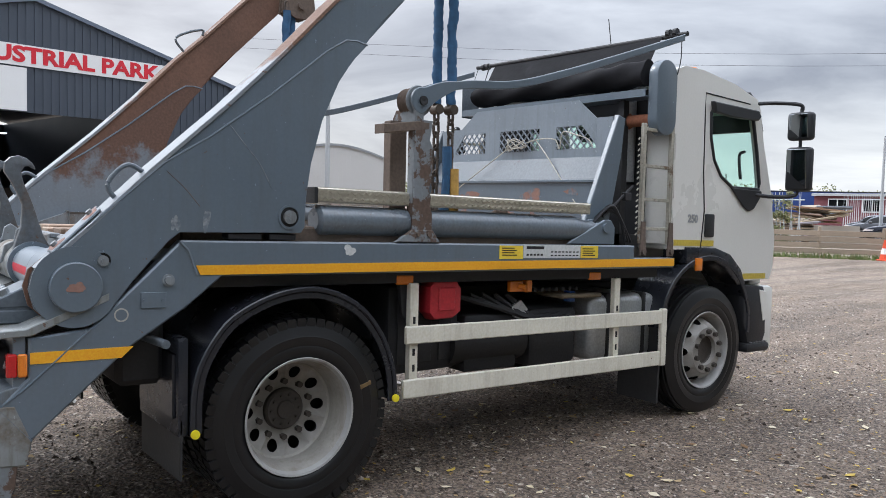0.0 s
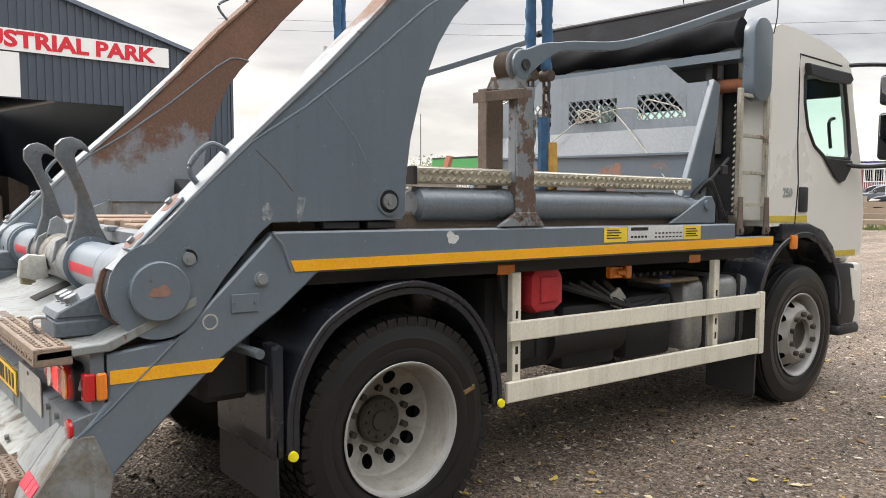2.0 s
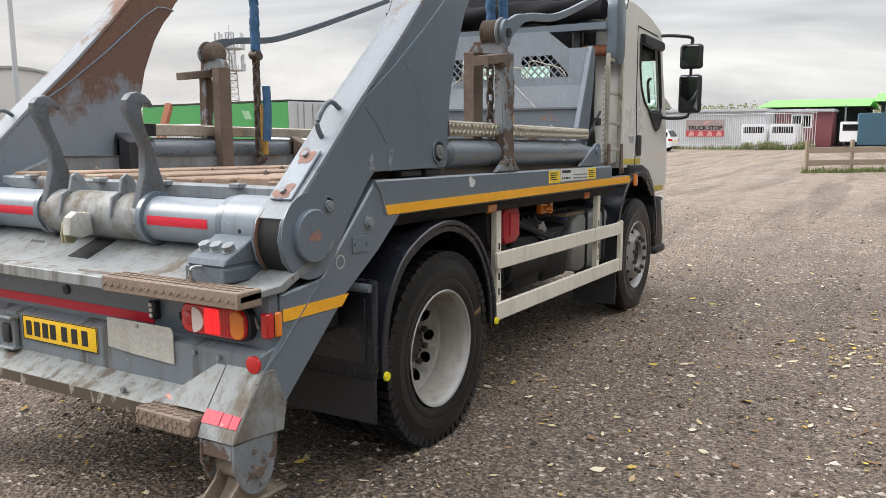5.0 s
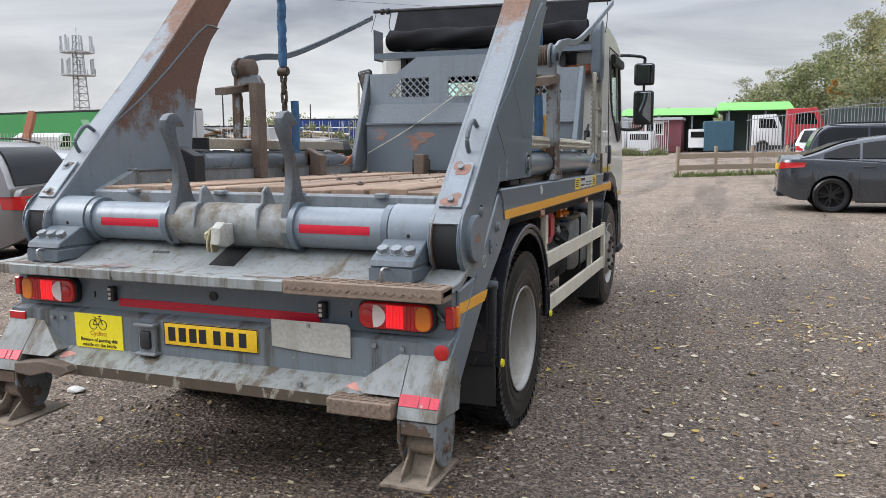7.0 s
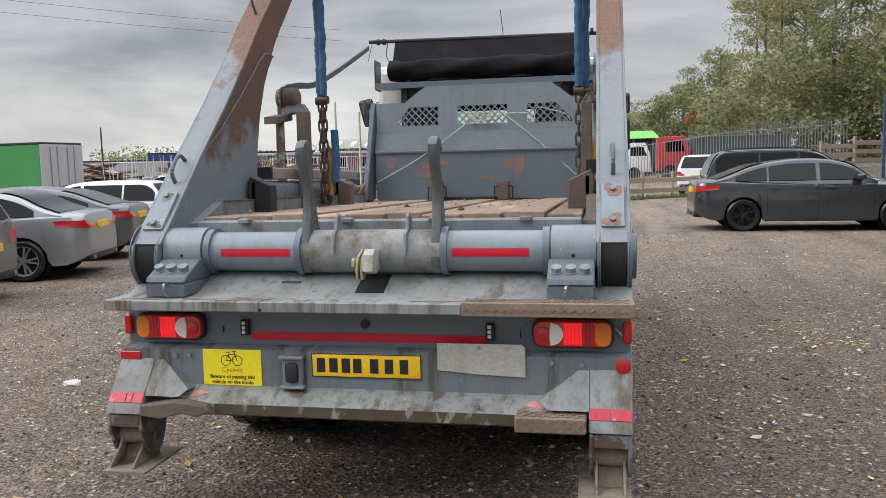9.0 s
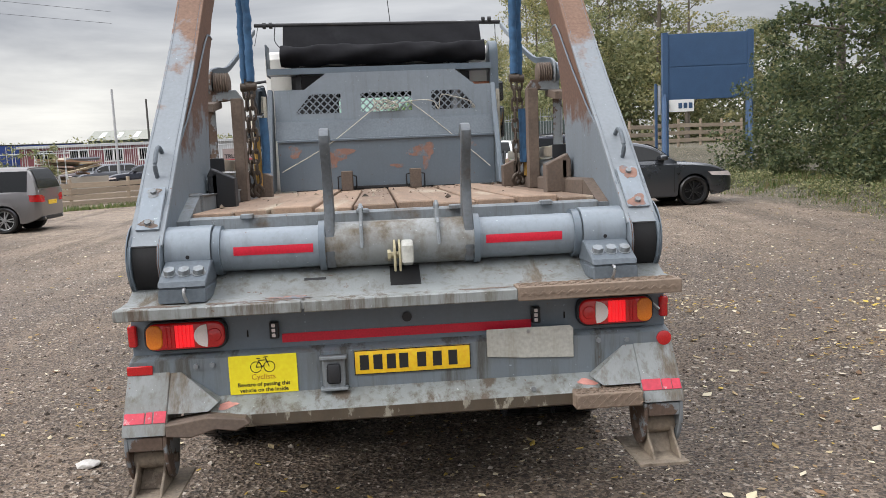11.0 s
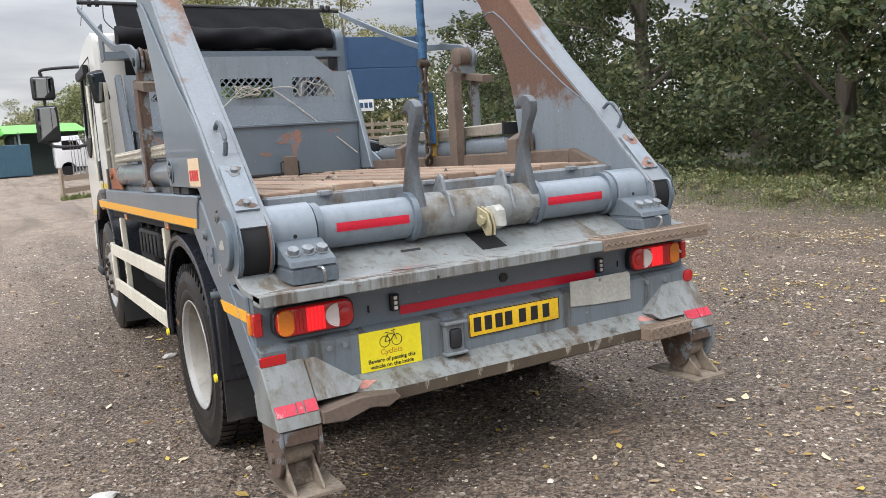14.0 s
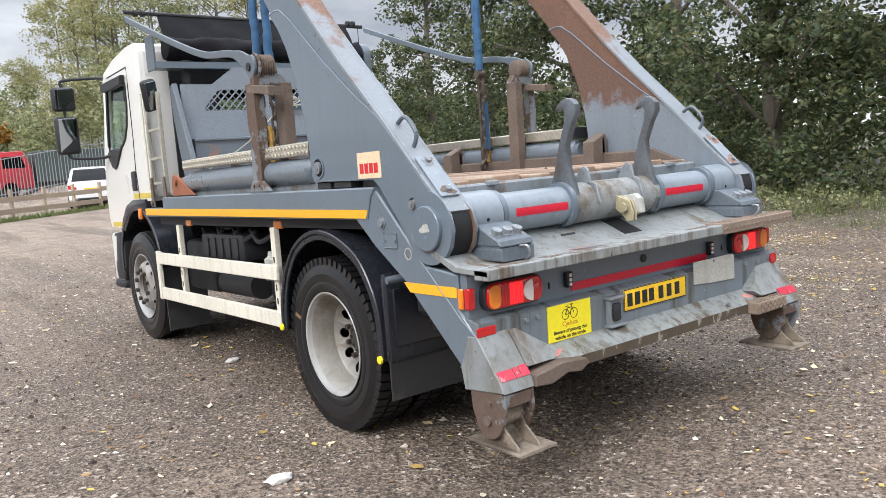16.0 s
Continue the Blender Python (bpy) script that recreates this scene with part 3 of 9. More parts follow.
for s in (1, -1):
    bm = B()
    prism(bm, arm_out, s * 1.075, s * 1.083, 0.002)
    prism(bm, arm_out, s * 1.197, s * 1.205, 0.002)
    # front closing plate
    fr = [(2.32, 3.14), (1.95, 2.75), (1.69, 2.46), (1.52, 2.23), (1.43, 2.03), (1.37, 1.81), (1.34, 1.50)]
    for (y0, z0), (y1, z1) in zip(fr, fr[1:]):
        prism(bm, [(y0, z0), (y1, z1), (y1 - 0.02, z1), (y0 - 0.02, z0)], s * 1.083, s * 1.197)
    arm = part("lift_arm", bm, [GREY, ARM_RUST], truck, "tall grey lift arm, rusted on its inner face")
    for p in arm.data.polygons:
        c = p.center
        if abs(c.x) < 1.085 and abs(p.normal.x) > 0.5:
            p.material_index = 1
    # broad back flange
    bm = B()
    prism(bm, back_edge + [(y + 0.012, z - 0.012) for y, z in back_edge[::-1]], s * 1.062, s * 1.214, 0.002)
    part("back_flange", bm, FLANGE, arm, "pale worn grey flange with rust patches")
    # doubler cheeks
    for x0, x1, mt in ((1.205, 1.213, GREY), (1.067, 1.075, ARM_INNER)):
        bm = B()
        prism(bm, low, s * x0, s * x1, 0.003)
        part("cheek_plate", bm, mt, arm, "grey cheek plate welded over the arm")
    bm = B()
    pipe(bm, [(s * 1.2105, y, z) for y, z in low[3:11]], 0.0055, 6)
    pipe(bm, [(s * 1.0675, y, z) for y, z in low[3:11]], 0.0055, 6)
    part("weld_bead", bm, GREY, arm)
    # pivot disc, pins
    bm = B()
    lathe(bm, [(s * 1.213, 0.17), (s * 1.218, 0.17), (s * 1.218, 0.105), (s * 1.236, 0.105), (s * 1.24, 0.10), (s * 1.24, 0.0)], 40, 0, (0, 0.285, 1.225))
    part("pivot_disc", bm, GREY, arm)
    bm = B()
    blob(bm, Matrix(((0, 0, s, s * 1.2405), (1, 0, 0, 0.285), (0, 1, 0, 1.225), (0, 0, 0, 1))), 0.030, 0.024, 17 + s, 0.001)
    part("rust_spot", bm, SCRAPE if s > 0 else BLANK, arm)
    for y, z, r in ((0.393, 1.335, 0.034), (1.255, 1.545, 0.05)):
        bm = B()
        lathe(bm, [(s * 1.213, r * 1.2), (s * 1.219, r * 1.2), (s * 1.219, r * 0.98), (s * 1.2145, r * 0.95)], 28, 0, (0, y, z))
        pn_ = part("pin", bm, GREY, arm)
        bm = B(); rod(bm, (s * 1.2135, y, z), (s * 1.2145, y, z), r * 0.95, 24); part("pin_seat", bm, DARK_GAP, pn_)
        bm = B(); rod(bm, (s * 1.2145, y, z), (s * 1.228, y, z), r * 0.66, 18); rod(bm, (s * 1.228, y, z), (s * 1.232, y, z), r * 0.32, 6); part("pin_head", bm, GREY_DIRTY, pn_)
        if r > 0.04:
            bm = B(); rod(bm, (s * 1.067, y, z), (s * 1.03, y, z), 0.06, 6); part("pin_nut", bm, GREY_DIRTY, pn_)
    # wear plate with bolts on the flange
    def on_flange(t, lift):
        y, z = 0.21 + 0.185 * t, 1.362 + 0.185 * t
        return y - lift * 0.707, z + lift * 0.707
    bm = B()
    a, b = on_flange(0.0, 0.0), on_flange(1.0, 0.0)
    prism(bm, [a, b, (b[0] - 0.008, b[1] + 0.008), (a[0] - 0.008, a[1] + 0.008)], s * 1.085, s * 1.19, 0.003)
    plate = part("wear_plate", bm, ARM_GREY, arm, "bolted wear plate with rust stains")
    for t in (0.13, 0.87):
        y, z = on_flange(t, 0.012)
        bm = B()
        fy, fz = on_flange(t, 0.0118)
        fm = Matrix(((1, 0, 0, s * 1.137), (0, 0.7071, -0.7071, fy), (0, 0.7071, 0.7071, fz), (0, 0, 0, 1)))
        blob(bm, fm, 0.036, 0.026 if s < 0 else 0.045, int(100 * t) + s, 0.001)
        part("rust_stain", bm, SCRAPE if s > 0 else STAIN, plate)
        bm = B()
        rod(bm, (s * 1.137, y, z), (s * 1.137, y - 0.011, z + 0.011), 0.0145, 6)
        part("bolt", bm, GREY_DIRTY, plate)
    # grab handle
    bm = B()
    pipe(bm, curve_points([(s * 1.14, 0.462, 1.60), (s * 1.14, 0.432, 1.655), (s * 1.14, 0.475, 1.722), (s * 1.14, 0.525, 1.748), (s * 1.14, 0.582, 1.72)], 5), 0.011, 8)
    part("grab_handle", bm, GREY_DARK, arm, "bent steel grab handle")
    bm = B()
    pipe(bm, curve_points([(s * 1.12, 1.56, 2.70), (s * 1.12, 1.50, 2.78), (s * 1.12, 1.58, 2.84), (s * 1.12, 1.70, 2.88), (s * 1.12, 1.70, 2.84)], 5), 0.009, 8)
    part("grab_handle", bm, GREY_DARK, arm)
    # chain lugs at the tip
    bm = B()
    for x in (0.93, 1.0, 1.05):
        prism(bm, [(2.28, 3.10), (2.30, 3.26), (2.40, 3.30), (2.52, 3.26), (2.54, 3.12), (2.46, 3.06), (2.36, 3.06)], s * x, s * (x + 0.015), 0.003)
    rod(bm, (s * 0.91, 2.41, 3.16), (s * 1.10, 2.41, 3.16), 0.03, 16)
    part("chain_lug", bm, RUSTY, arm, "rusty chain lugs at the arm's head")
    # black rubber stop beneath the arm
    bm = B()
    box(bm, s * 1.08, s * 1.2, 0.95, 1.12, 1.432, 1.462, 0.004)
    box(bm, s * 1.08, s * 1.2, 1.16, 1.30, 1.432, 1.462, 0.004)
    part("rubber_stop", bm, BLACK, arm)

# scuffs, scratches and rust smears on the right arm's cheek
for y, z, ry, rz_, sd, mt in ((0.70, 1.50, 0.018, 0.036, 51, SCUFF), (0.84, 1.52, 0.018, 0.045, 52, SCUFF)):
    bm = B(); blob(bm, Matrix(((0, 0, 1, 1.2132), (1, 0, 0, y), (0, 1, 0, z), (0, 0, 0, 1))), ry, rz_, sd)
    part("scuff", bm, mt, truck)
for pts in (((0.95, 1.96), (1.02, 1.88), (1.10, 1.79), (1.16, 1.68)), ((0.66, 1.73), (0.74, 1.66), (0.81, 1.58))):
    bm = B(); pipe(bm, curve_points([(1.2133, y, z) for y, z in pts], 5), 0.0016, 4)
    part("scratch", bm, SCUFF if pts[0][0] > 0.9 else STAIN, truck)

# sticker on the left arm: plain shapes, no name
bm = B(); box(bm, -1.2165, -1.2135, 0.64, 0.85, 1.47, 1.60); st = part("maker_sticker", bm, shader("cream_sticker", (0.72, 0.55, 0.36), 0.5), truck, "cream sticker with red bars")
bm = B()
for i in range(4):
    prism(bm, [(0.665 + 0.043 * i, 1.495), (0.70 + 0.043 * i, 1.495), (0.70 + 0.043 * i, 1.545), (0.665 + 0.043 * i, 1.545)], -1.2175, -1.2165)
part("red_bars", bm, RED_TXT, st)

# cross tube between the arm feet
CY, CZ = 0.285, 1.25
for s in (1, -1):
    bm = B()
    lathe(bm, [(s * 0.86, 0.0), (s * 0.86, 0.122), (s * 1.062, 0.122), (s * 1.062, 0.0)], 40, 0, (0, CY, CZ))
    sl_ = part("bearing_sleeve", bm, ARM_GREY, truck)
    bm = B(); rod(bm, (s * 0.96, CY - 0.1215, CZ - 0.012), (s * 0.96, CY - 0.1225, CZ - 0.012), 0.009, 12); part("grease_hole", bm, DARK_GAP, sl_)
    bm = B()
    rod(bm, (s * 0.34, CY, CZ), (s * 0.86, CY, CZ), 0.098, 40)
    part("cross_tube", bm, ARM_GREY, truck, "pale grey cross tube")
    bm = B()
    lathe(bm, [(s * 0.345, 0.098), (s * 0.345, 0.118), (s * 0.375, 0.118), (s * 0.375, 0.098)], 40, 0, (0, CY, CZ))
    part("collar", bm, GREY, truck)
    bm = B()
    lathe(bm, [(s * 0.82, 0.098), (s * 0.82, 0.116), (s * 0.852, 0.116), (s * 0.852, 0.098)], 40, 0, (0, CY, CZ))
    part("collar", bm, GREY, truck)
    # red strip wrapped on the tube
    bm = B()
    rows_ = []
    for k in range(6):
        a = radians(168 + 4.6 * k)
        rows_.append([bm.verts.new((s * x, CY + math.cos(a) * 0.0995, CZ + math.sin(a) * 0.0995 + 0.0)) for x in (0.40, 0.76)])
    for q, w in zip(rows_, rows_[1:]):
        bm.faces.new((q[0], q[1], w[1], w[0]))
    part("red_strip", bm, RTAPE, truck, "red reflective strip")
    # clamp block
    bm = B()
    prism(bm, [(-0.015, 1.128), (-0.005, 1.15), (0.14, 1.222), (0.24, 1.222), (0.24, 1.128)], s * 0.85, s * 1.055, 0.005)
    prism(bm, [(-0.005, 1.118), (0.24, 1.118), (0.24, 1.128), (-0.005, 1.128)], s * 0.856, s * 1.049)
    prism(bm, [(-0.02, 1.06), (-0.02, 1.118), (0.24, 1.118), (0.24, 1.10), (0.15, 1.06)], s * 0.85, s * 1.055, 0.006)
    clamp = part("clamp_block", bm, GREY_DARK, truck, "grey bolted clamp block")
    for x in (0.89, 0.952, 1.015):
        bm = B()
        rod(bm, (s * x, 0.055, 1.178), (s * x, 0.044, 1.201), 0.025, 6)
        rod(bm, (s * x, 0.057, 1.174), (s * x, 0.054, 1.181), 0.031, 16)
        part("bolt", bm, GREY_DIRTY, clamp)
    bm = B()
    pipe(bm, curve_points([(s * 0.94, -0.02, 1.12), (s * 0.935, -0.06, 1.12), (s * 0.93, -0.065, 1.09), (s * 0.925, -0.04, 1.06)], 4), 0.007, 8)
    part("clamp_handle", bm, STEEL, clamp)
    # dark hub between the arm's cheeks
    bm = B()
    rod(bm, (s * 1.085, CY, 1.215), (s * 1.195, CY, 1.215), 0.155, 36)
    part("arm_hub", bm, DARK_GAP, truck)
bm = B()
rod(bm, (-0.345, CY, CZ), (0.345, CY, CZ), 0.106, 40)
part("cross_tube", bm, TUBE, truck, "stained centre of the cross tube")
# tipping hooks
hook = [(0.19, 1.30), (0.235, 1.44), (0.243, 1.55), (0.20, 1.65), (0.163, 1.71), (0.166, 1.755), (0.19, 1.782), (0.225, 1.792), (0.262, 1.78), (0.29, 1.755), (0.302, 1.728), (0.275, 1.742), (0.25, 1.738), (0.238, 1.715), (0.245, 1.665), (0.29, 1.55), (0.335, 1.40), (0.385, 1.30), (0.38, 1.20), (0.30, 1.14), (0.22, 1.15), (0.18, 1.22)]
HOOK = shader("worn_hook_steel", (0.11, 0.122, 0.135), 0.42, 0.2, dark=0.65, scale=5, bump=0.15, patch=(0.10, 0.068, 0.042), patch_at=0.55, patch_soft=0.15, grime=0.5, chips=0.6)
for x in (-0.345, 0.30):
    bm = B()
    prism(bm, hook, x, x + 0.045, 0.006, seg=2)
    part("tipping_hook", bm, HOOK, truck, "curved steel tipping hook")
for x in (-0.185, 0.17):
    bm = B()
    prism(bm, [(0.22, 1.33), (0.24, 1.42), (0.27, 1.44), (0.30, 1.42), (0.36, 1.32)], x, x + 0.016, 0.003)
    rod(bm, (x - 0.004, 0.27, 1.415), (x + 0.02, 0.27, 1.415), 0.014, 12)
    prism(bm, [(0.16, 1.24), (0.185, 1.34), (0.22, 1.36), (0.26, 1.34)], x, x + 0.016, 0.003)
    part("tube_lug", bm, GREY_DIRTY, truck)
bm = B()
prism(bm, [(0.055, 1.175), (0.065, 1.25), (0.10, 1.275), (0.17, 1.265), (0.18, 1.17), (0.12, 1.155)], 0.0, 0.055, 0.012, seg=2)
part("latch_block", bm, BLANK, truck, "pale latch block")
BOLT_Y = shader("yellowed_bolt", (0.33, 0.29, 0.18), 0.5, dark=0.6, scale=9)
bm = B()
rod(bm, (-0.055, 0.12, 1.205), (0.0, 0.12, 1.205), 0.016, 12)
rod(bm, (-0.062, 0.12, 1.205), (-0.048, 0.12, 1.205), 0.026, 6)
part("latch_bolt", bm, BOLT_Y, truck)
for x in (-0.035, -0.012):
    bm = B()
    prism(bm, [(0.075, 1.135), (0.07, 1.18), (0.095, 1.24), (0.18, 1.27), (0.2, 1.20), (0.15, 1.17), (0.115, 1.13)], x, x + 0.011, 0.003)
    part("latch_plate", bm, BOLT_Y, truck, "worn curved latch plate")

# sloping rear deck and lip
bm = B()
slope = [(-0.11, 1.02), (-0.11, 1.048), (0.10, 1.06), (0.42, 1.20), (0.42, 1.165), (0.12, 1.03)]
prism(bm, slope, -1.22, 1.22, 0.004)
part("rear_deck", bm, DECK, truck, "stained grey sloping deck")
bm = B()
prism(bm, [(0.115, 1.0666), (0.115, 1.0696), (0.27, 1.1374), (0.27, 1.1344)], -0.055, 0.085)
part("deck_slot", bm, DARK_GAP, truck)
for a, b in ((-1.22, -0.44), (-0.43, 0.49)):
    bm = B()
    box(bm, a, b, -0.115, -0.02, 1.005, 1.054, 0.004)
    part("deck_lip", bm, BUMPER, truck)
bm = B()
box(bm, 0.49, 1.22, -0.118, 0.0, 1.0, 1.062, 0.004)
lip = part("tread_step", bm, TREAD_RUST, truck, "muddy tread plate on the lip")
bm = B()
for i in range(34):
    for k in range(3):
        x, up = 0.51 + 0.0206 * i, (i + k) % 2
        c = Matrix.Translation((x, -0.095 + 0.034 * k, 1.063)) @ Matrix.Rotation(radians(45 if up else -45), 4, "Z")
        box(bm, -0.011, 0.011, -0.003, 0.003, -0.001, 0.003, m=c)
    c = Matrix.Translation((0.51 + 0.0206 * i, -0.119, 1.03)) @ Matrix.Rotation(radians(40 if i % 2 else -40), 4, "Y")
    box(bm, -0.012, 0.012, -0.003, 0.003, -0.003, 0.003, m=c)
part("tread_pattern", bm, TREAD_RUST, lip)["kind"] = "stuff"

# rust stains on the deck
for x, y, rx, ry, sd in ((-0.62, -0.055, 0.16, 0.03, 3), (-0.50, 0.0, 0.10, 0.035, 5), (0.36, -0.05, 0.10, 0.025, 8), (-1.05, -0.06, 0.09, 0.03, 11), (0.95, 0.06, 0.07, 0.02, 12)):
    bm = B(); blob(bm, Matrix.Translation((x, y, 1.0545 if y < -0.02 else 1.0562)), rx, ry, sd)
    part("rust_stain", bm, STAIN if sd != 5 else SCRAPE, truck)
# rear panel
bm = B()
box(bm, -1.20, 1.20, 0.055, 0.10, 0.80, 1.03)
part("rear_panel", bm, GREY, truck, "grey recessed lamp panel")
bm = B()
prism(bm, [(-0.005, 0.62), (-0.005, 0.805), (0.06, 0.825), (0.12, 0.825), (0.12, 0.56), (0.05, 0.56)], -1.205, 1.205, 0.003)
part("rear_box", bm, REARP, truck, "grey lower rear panel")
bm = B()
prism(bm, [(-0.005, 0.635), (-0.115, 0.575), (-0.115, 0.525), (-0.06, 0.505), (0.05, 0.56), (0.05, 0.63)], -0.86, 0.86, 0.006)
bump_ = part("rear_bumper", bm, BUMPER, truck, "scraped grey bumper beam")
OILY = shader("oily_bumper_edge", (0.070, 0.052, 0.034), 0.6, dark=0.5, scale=4, bump=0.2, fine=0.05, patch=(0.27, 0.25, 0.20), patch_at=0.56, patch_scale=2.6, patch_soft=0.03, stretch=(3.0, 1, 1.2), grime=0.4)
bm = B(); prism(bm, [(-0.1175, 0.574), (-0.1175, 0.526), (-0.062, 0.503), (-0.058, 0.507), (-0.113, 0.530), (-0.113, 0.574)], -0.855, 0.855); part("lower_edge", bm, OILY, bump_, "oil-blackened lower edge with bare scrapes")
bm = B(); box(bm, -0.55, 0.575, 0.0505, 0.0545, 0.845, 0.885); part("red_strip", bm, RTAPE, truck, "red reflective strip")
bm = B(); lathe(bm, [(0.054, 0.022), (0.047, 0.022), (0.045, 0.014), (0.048, 0.0)], 20, 1, (0.01, 0, 0.93)); part("grommet", bm, BLACK, truck)
for x in (-0.58, 0.595):
    bm = B(); box(bm, x - 0.02, x + 0.02, 0.025, 0.055, 0.87, 0.945, 0.004); l2 = part("plate_lamp", bm, BLACK, truck, "small black lamp")
    bm = B()
    for k in range(3):
        box(bm, x - 0.01, x + 0.006, 0.018, 0.026, 0.878 + 0.022 * k, 0.894 + 0.022 * k, 0.002)
    part("lens", bm, LENS_W, l2)
for x in (-0.70, 0.73):
    bm = B(); box(bm, x - 0.003, x + 0.003, 0.05, 0.056, 0.88, 0.91); part("slot", bm, DARK_GAP, truck)
# tail lamps
for s in (1, -1):
    a = s * 0.79
    def lamp_shape(x0, x1, z0, z1, r):
        out = []
        for cx, cz, a0 in ((x1 - r, z1 - r, 0), (x0 + r, z1 - r, 90), (x0 + r, z0 + r, 180), (x1 - r, z0 + r, 270)):
            out += [(s * (cx + r * math.cos(radians(a0 + d_))), cz + r * math.sin(radians(a0 + d_))) for d_ in (0, 18, 36, 54, 72, 90)]
        return out
    bm = B(); prism(bm, lamp_shape(0.783, 1.138, 0.844, 0.975, 0.045), 0.016, 0.056, 0.004, axis="y")
    part("lamp_housing", bm, BLACK, truck, "black lamp housing")
    bm = B(); prism(bm, lamp_shape(0.79, 1.128, 0.851, 0.968, 0.042), 0.0, 0.05, 0.010, axis="y", seg=3)
    tl = part("tail_lamp", bm, LENS_R, truck, "lit red tail lamp with an amber end")
    for ci in range(8):
        bm2 = B(); box(bm2, *sorted((s * (0.921 + 0.0162 * ci), s * (0.9365 + 0.0162 * ci))), -0.003, 0.002, 0.860, 0.959, 0.002)
        part("lit_rib", bm2, LENS_LIT if ci < 5 else LENS_R, tl, "glowing red lens rib" if ci < 5 else "")
    bm = B(); lathe(bm, [(0.001, 0.030), (-0.005, 0.027), (-0.009, 0.015), (-0.010, 0.0)], 20, 1, (s * 0.832, 0, 0.909)); part("round_lens", bm, LENS_R, tl)
    bm = B()
    pts = [(s * (0.865 + 0.055 * math.cos(radians(k))), 0.909 + 0.05 * math.sin(radians(k))) for k in range(-90, 91, 20)] + [(s * (0.865 - 0.004 * math.cos(radians(k))), 0.909 + 0.043 * math.sin(radians(k))) for k in range(90, -91, -20)]
    prism(bm, pts, -0.008, 0.002, axis="y")
    part("clear_lens", bm, LENS_W, tl, "white crescent lens")
    bm = B(); prism(bm, lamp_shape(1.055, 1.124, 0.856, 0.963, 0.03), -0.005, 0.002, 0.004, axis="y"); part("amber_lens", bm, LENS_A, tl)
    bm = B(); box(bm, *sorted((s * 1.175, s * 1.212)), 0.03, 0.07, 0.865, 0.96, 0.006); part("side_marker", bm, LENS_R, truck, "red end marker")
    bm = B(); box(bm, *sorted((s * 1.205, s * 1.22)), 0.07, 0.105, 0.865, 0.96, 0.006); part("side_marker", bm, LENS_A, truck, "amber side marker")
bm = B(); lathe(bm, [(-0.005, 0.033), (-0.016, 0.033), (-0.019, 0.027), (-0.019, 0.0)], 28, 1, (1.175, 0, 0.775)); part("reflector", bm, LENS_R, truck, "round red reflector")
bm = B(); box(bm, -1.215, -1.105, -0.014, -0.004, 0.748, 0.79, 0.004); part("reflector", bm, LENS_R, truck, "oblong red reflector")
# signs and plates on the rear
bm = B(); box(bm, -0.782, -0.486, -0.010, -0.005, 0.635, 0.808, 0.001); sg = part("cyclist_sign", bm, YSIGN, truck, "yellow sign warning cyclists")
back = pose(0, -0.0105, 0, 90, 0, 0)
lettering("sign_text", "Cyclists", 0.034, shader("sign_red_ink", (0.45, 0.18, 0.02), 0.5), sg, Matrix.Translation((-0.634, -0.0105, 0.710)) @ pose(0, 0, 0, 90), depth=0.0006)
lettering("sign_text", "Beware of passing this\nvehicle on the inside", 0.0255, INK, sg, Matrix.Translation((-0.634, -0.0105, 0.664)) @ pose(0, 0, 0, 90), depth=0.0006, bold=0.0004)
bm = B()
for cx in (-0.664, -0.606):
    for k in range(20):
        a0, a1 = k * math.tau / 20, (k + 1) * math.tau / 20
        pipe(bm, [(cx + 0.024 * math.cos(a0), -0.011, 0.755 + 0.024 * math.sin(a0)), (cx + 0.024 * math.cos(a1), -0.011, 0.755 + 0.024 * math.sin(a1))], 0.0016, 4)
for p, q in (((-0.664, 0.755), (-0.650, 0.785)), ((-0.650, 0.785), (-0.618, 0.785)), ((-0.650, 0.78), (-0.636, 0.755)), ((-0.636, 0.755), (-0.615, 0.782)), ((-0.606, 0.755), (-0.622, 0.798)), ((-0.664, 0.755), (-0.636, 0.755)), ((-0.66, 0.793), (-0.644, 0.793)), ((-0.63, 0.798), (-0.61, 0.80))):
    pipe(bm, [(p[0], -0.011, p[1]), (q[0], -0.011, q[1])], 0.0018, 4)
part("bicycle_symbol", bm, INK, sg)
bm = B(); box(bm, -0.235, 0.285, -0.011, -0.005, 0.69, 0.801, 0.004, 2); npl = part("number_plate", bm, YPLATE, truck, "yellow number plate with plain black bars")
for x in (-0.19, -0.13, -0.07, -0.015, 0.065, 0.135, 0.205):
    bm = B(); box(bm, x - 0.02, x + 0.02, -0.0125, -0.011, 0.712, 0.779)
    part("plate_bar", bm, INK, npl)
bm = B()
for x0, z0, x1, z1 in ((-0.235, 0.69, 0.285, 0.694), (-0.235, 0.797, 0.285, 0.801), (-0.235, 0.69, -0.231, 0.801), (0.281, 0.69, 0.285, 0.801)):
    box(bm, x0, x1, -0.0118, -0.011, z0, z1)
part("plate_border", bm, INK, npl)
bm = B()
prism(bm, [(0.36, 0.86), (0.74, 0.86), (0.755, 0.845), (0.755, 0.712), (0.68, 0.715), (0.52, 0.722), (0.36, 0.735)], -0.013, -0.006, 0.002, axis="y")
bl = part("blank_plate", bm, BLANK, truck, "blank weathered grey plate")
bm = B(); rod(bm, (0.55, -0.014, 0.845), (0.55, -0.018, 0.845), 0.009, 10); part("screw", bm, STEEL, bl)
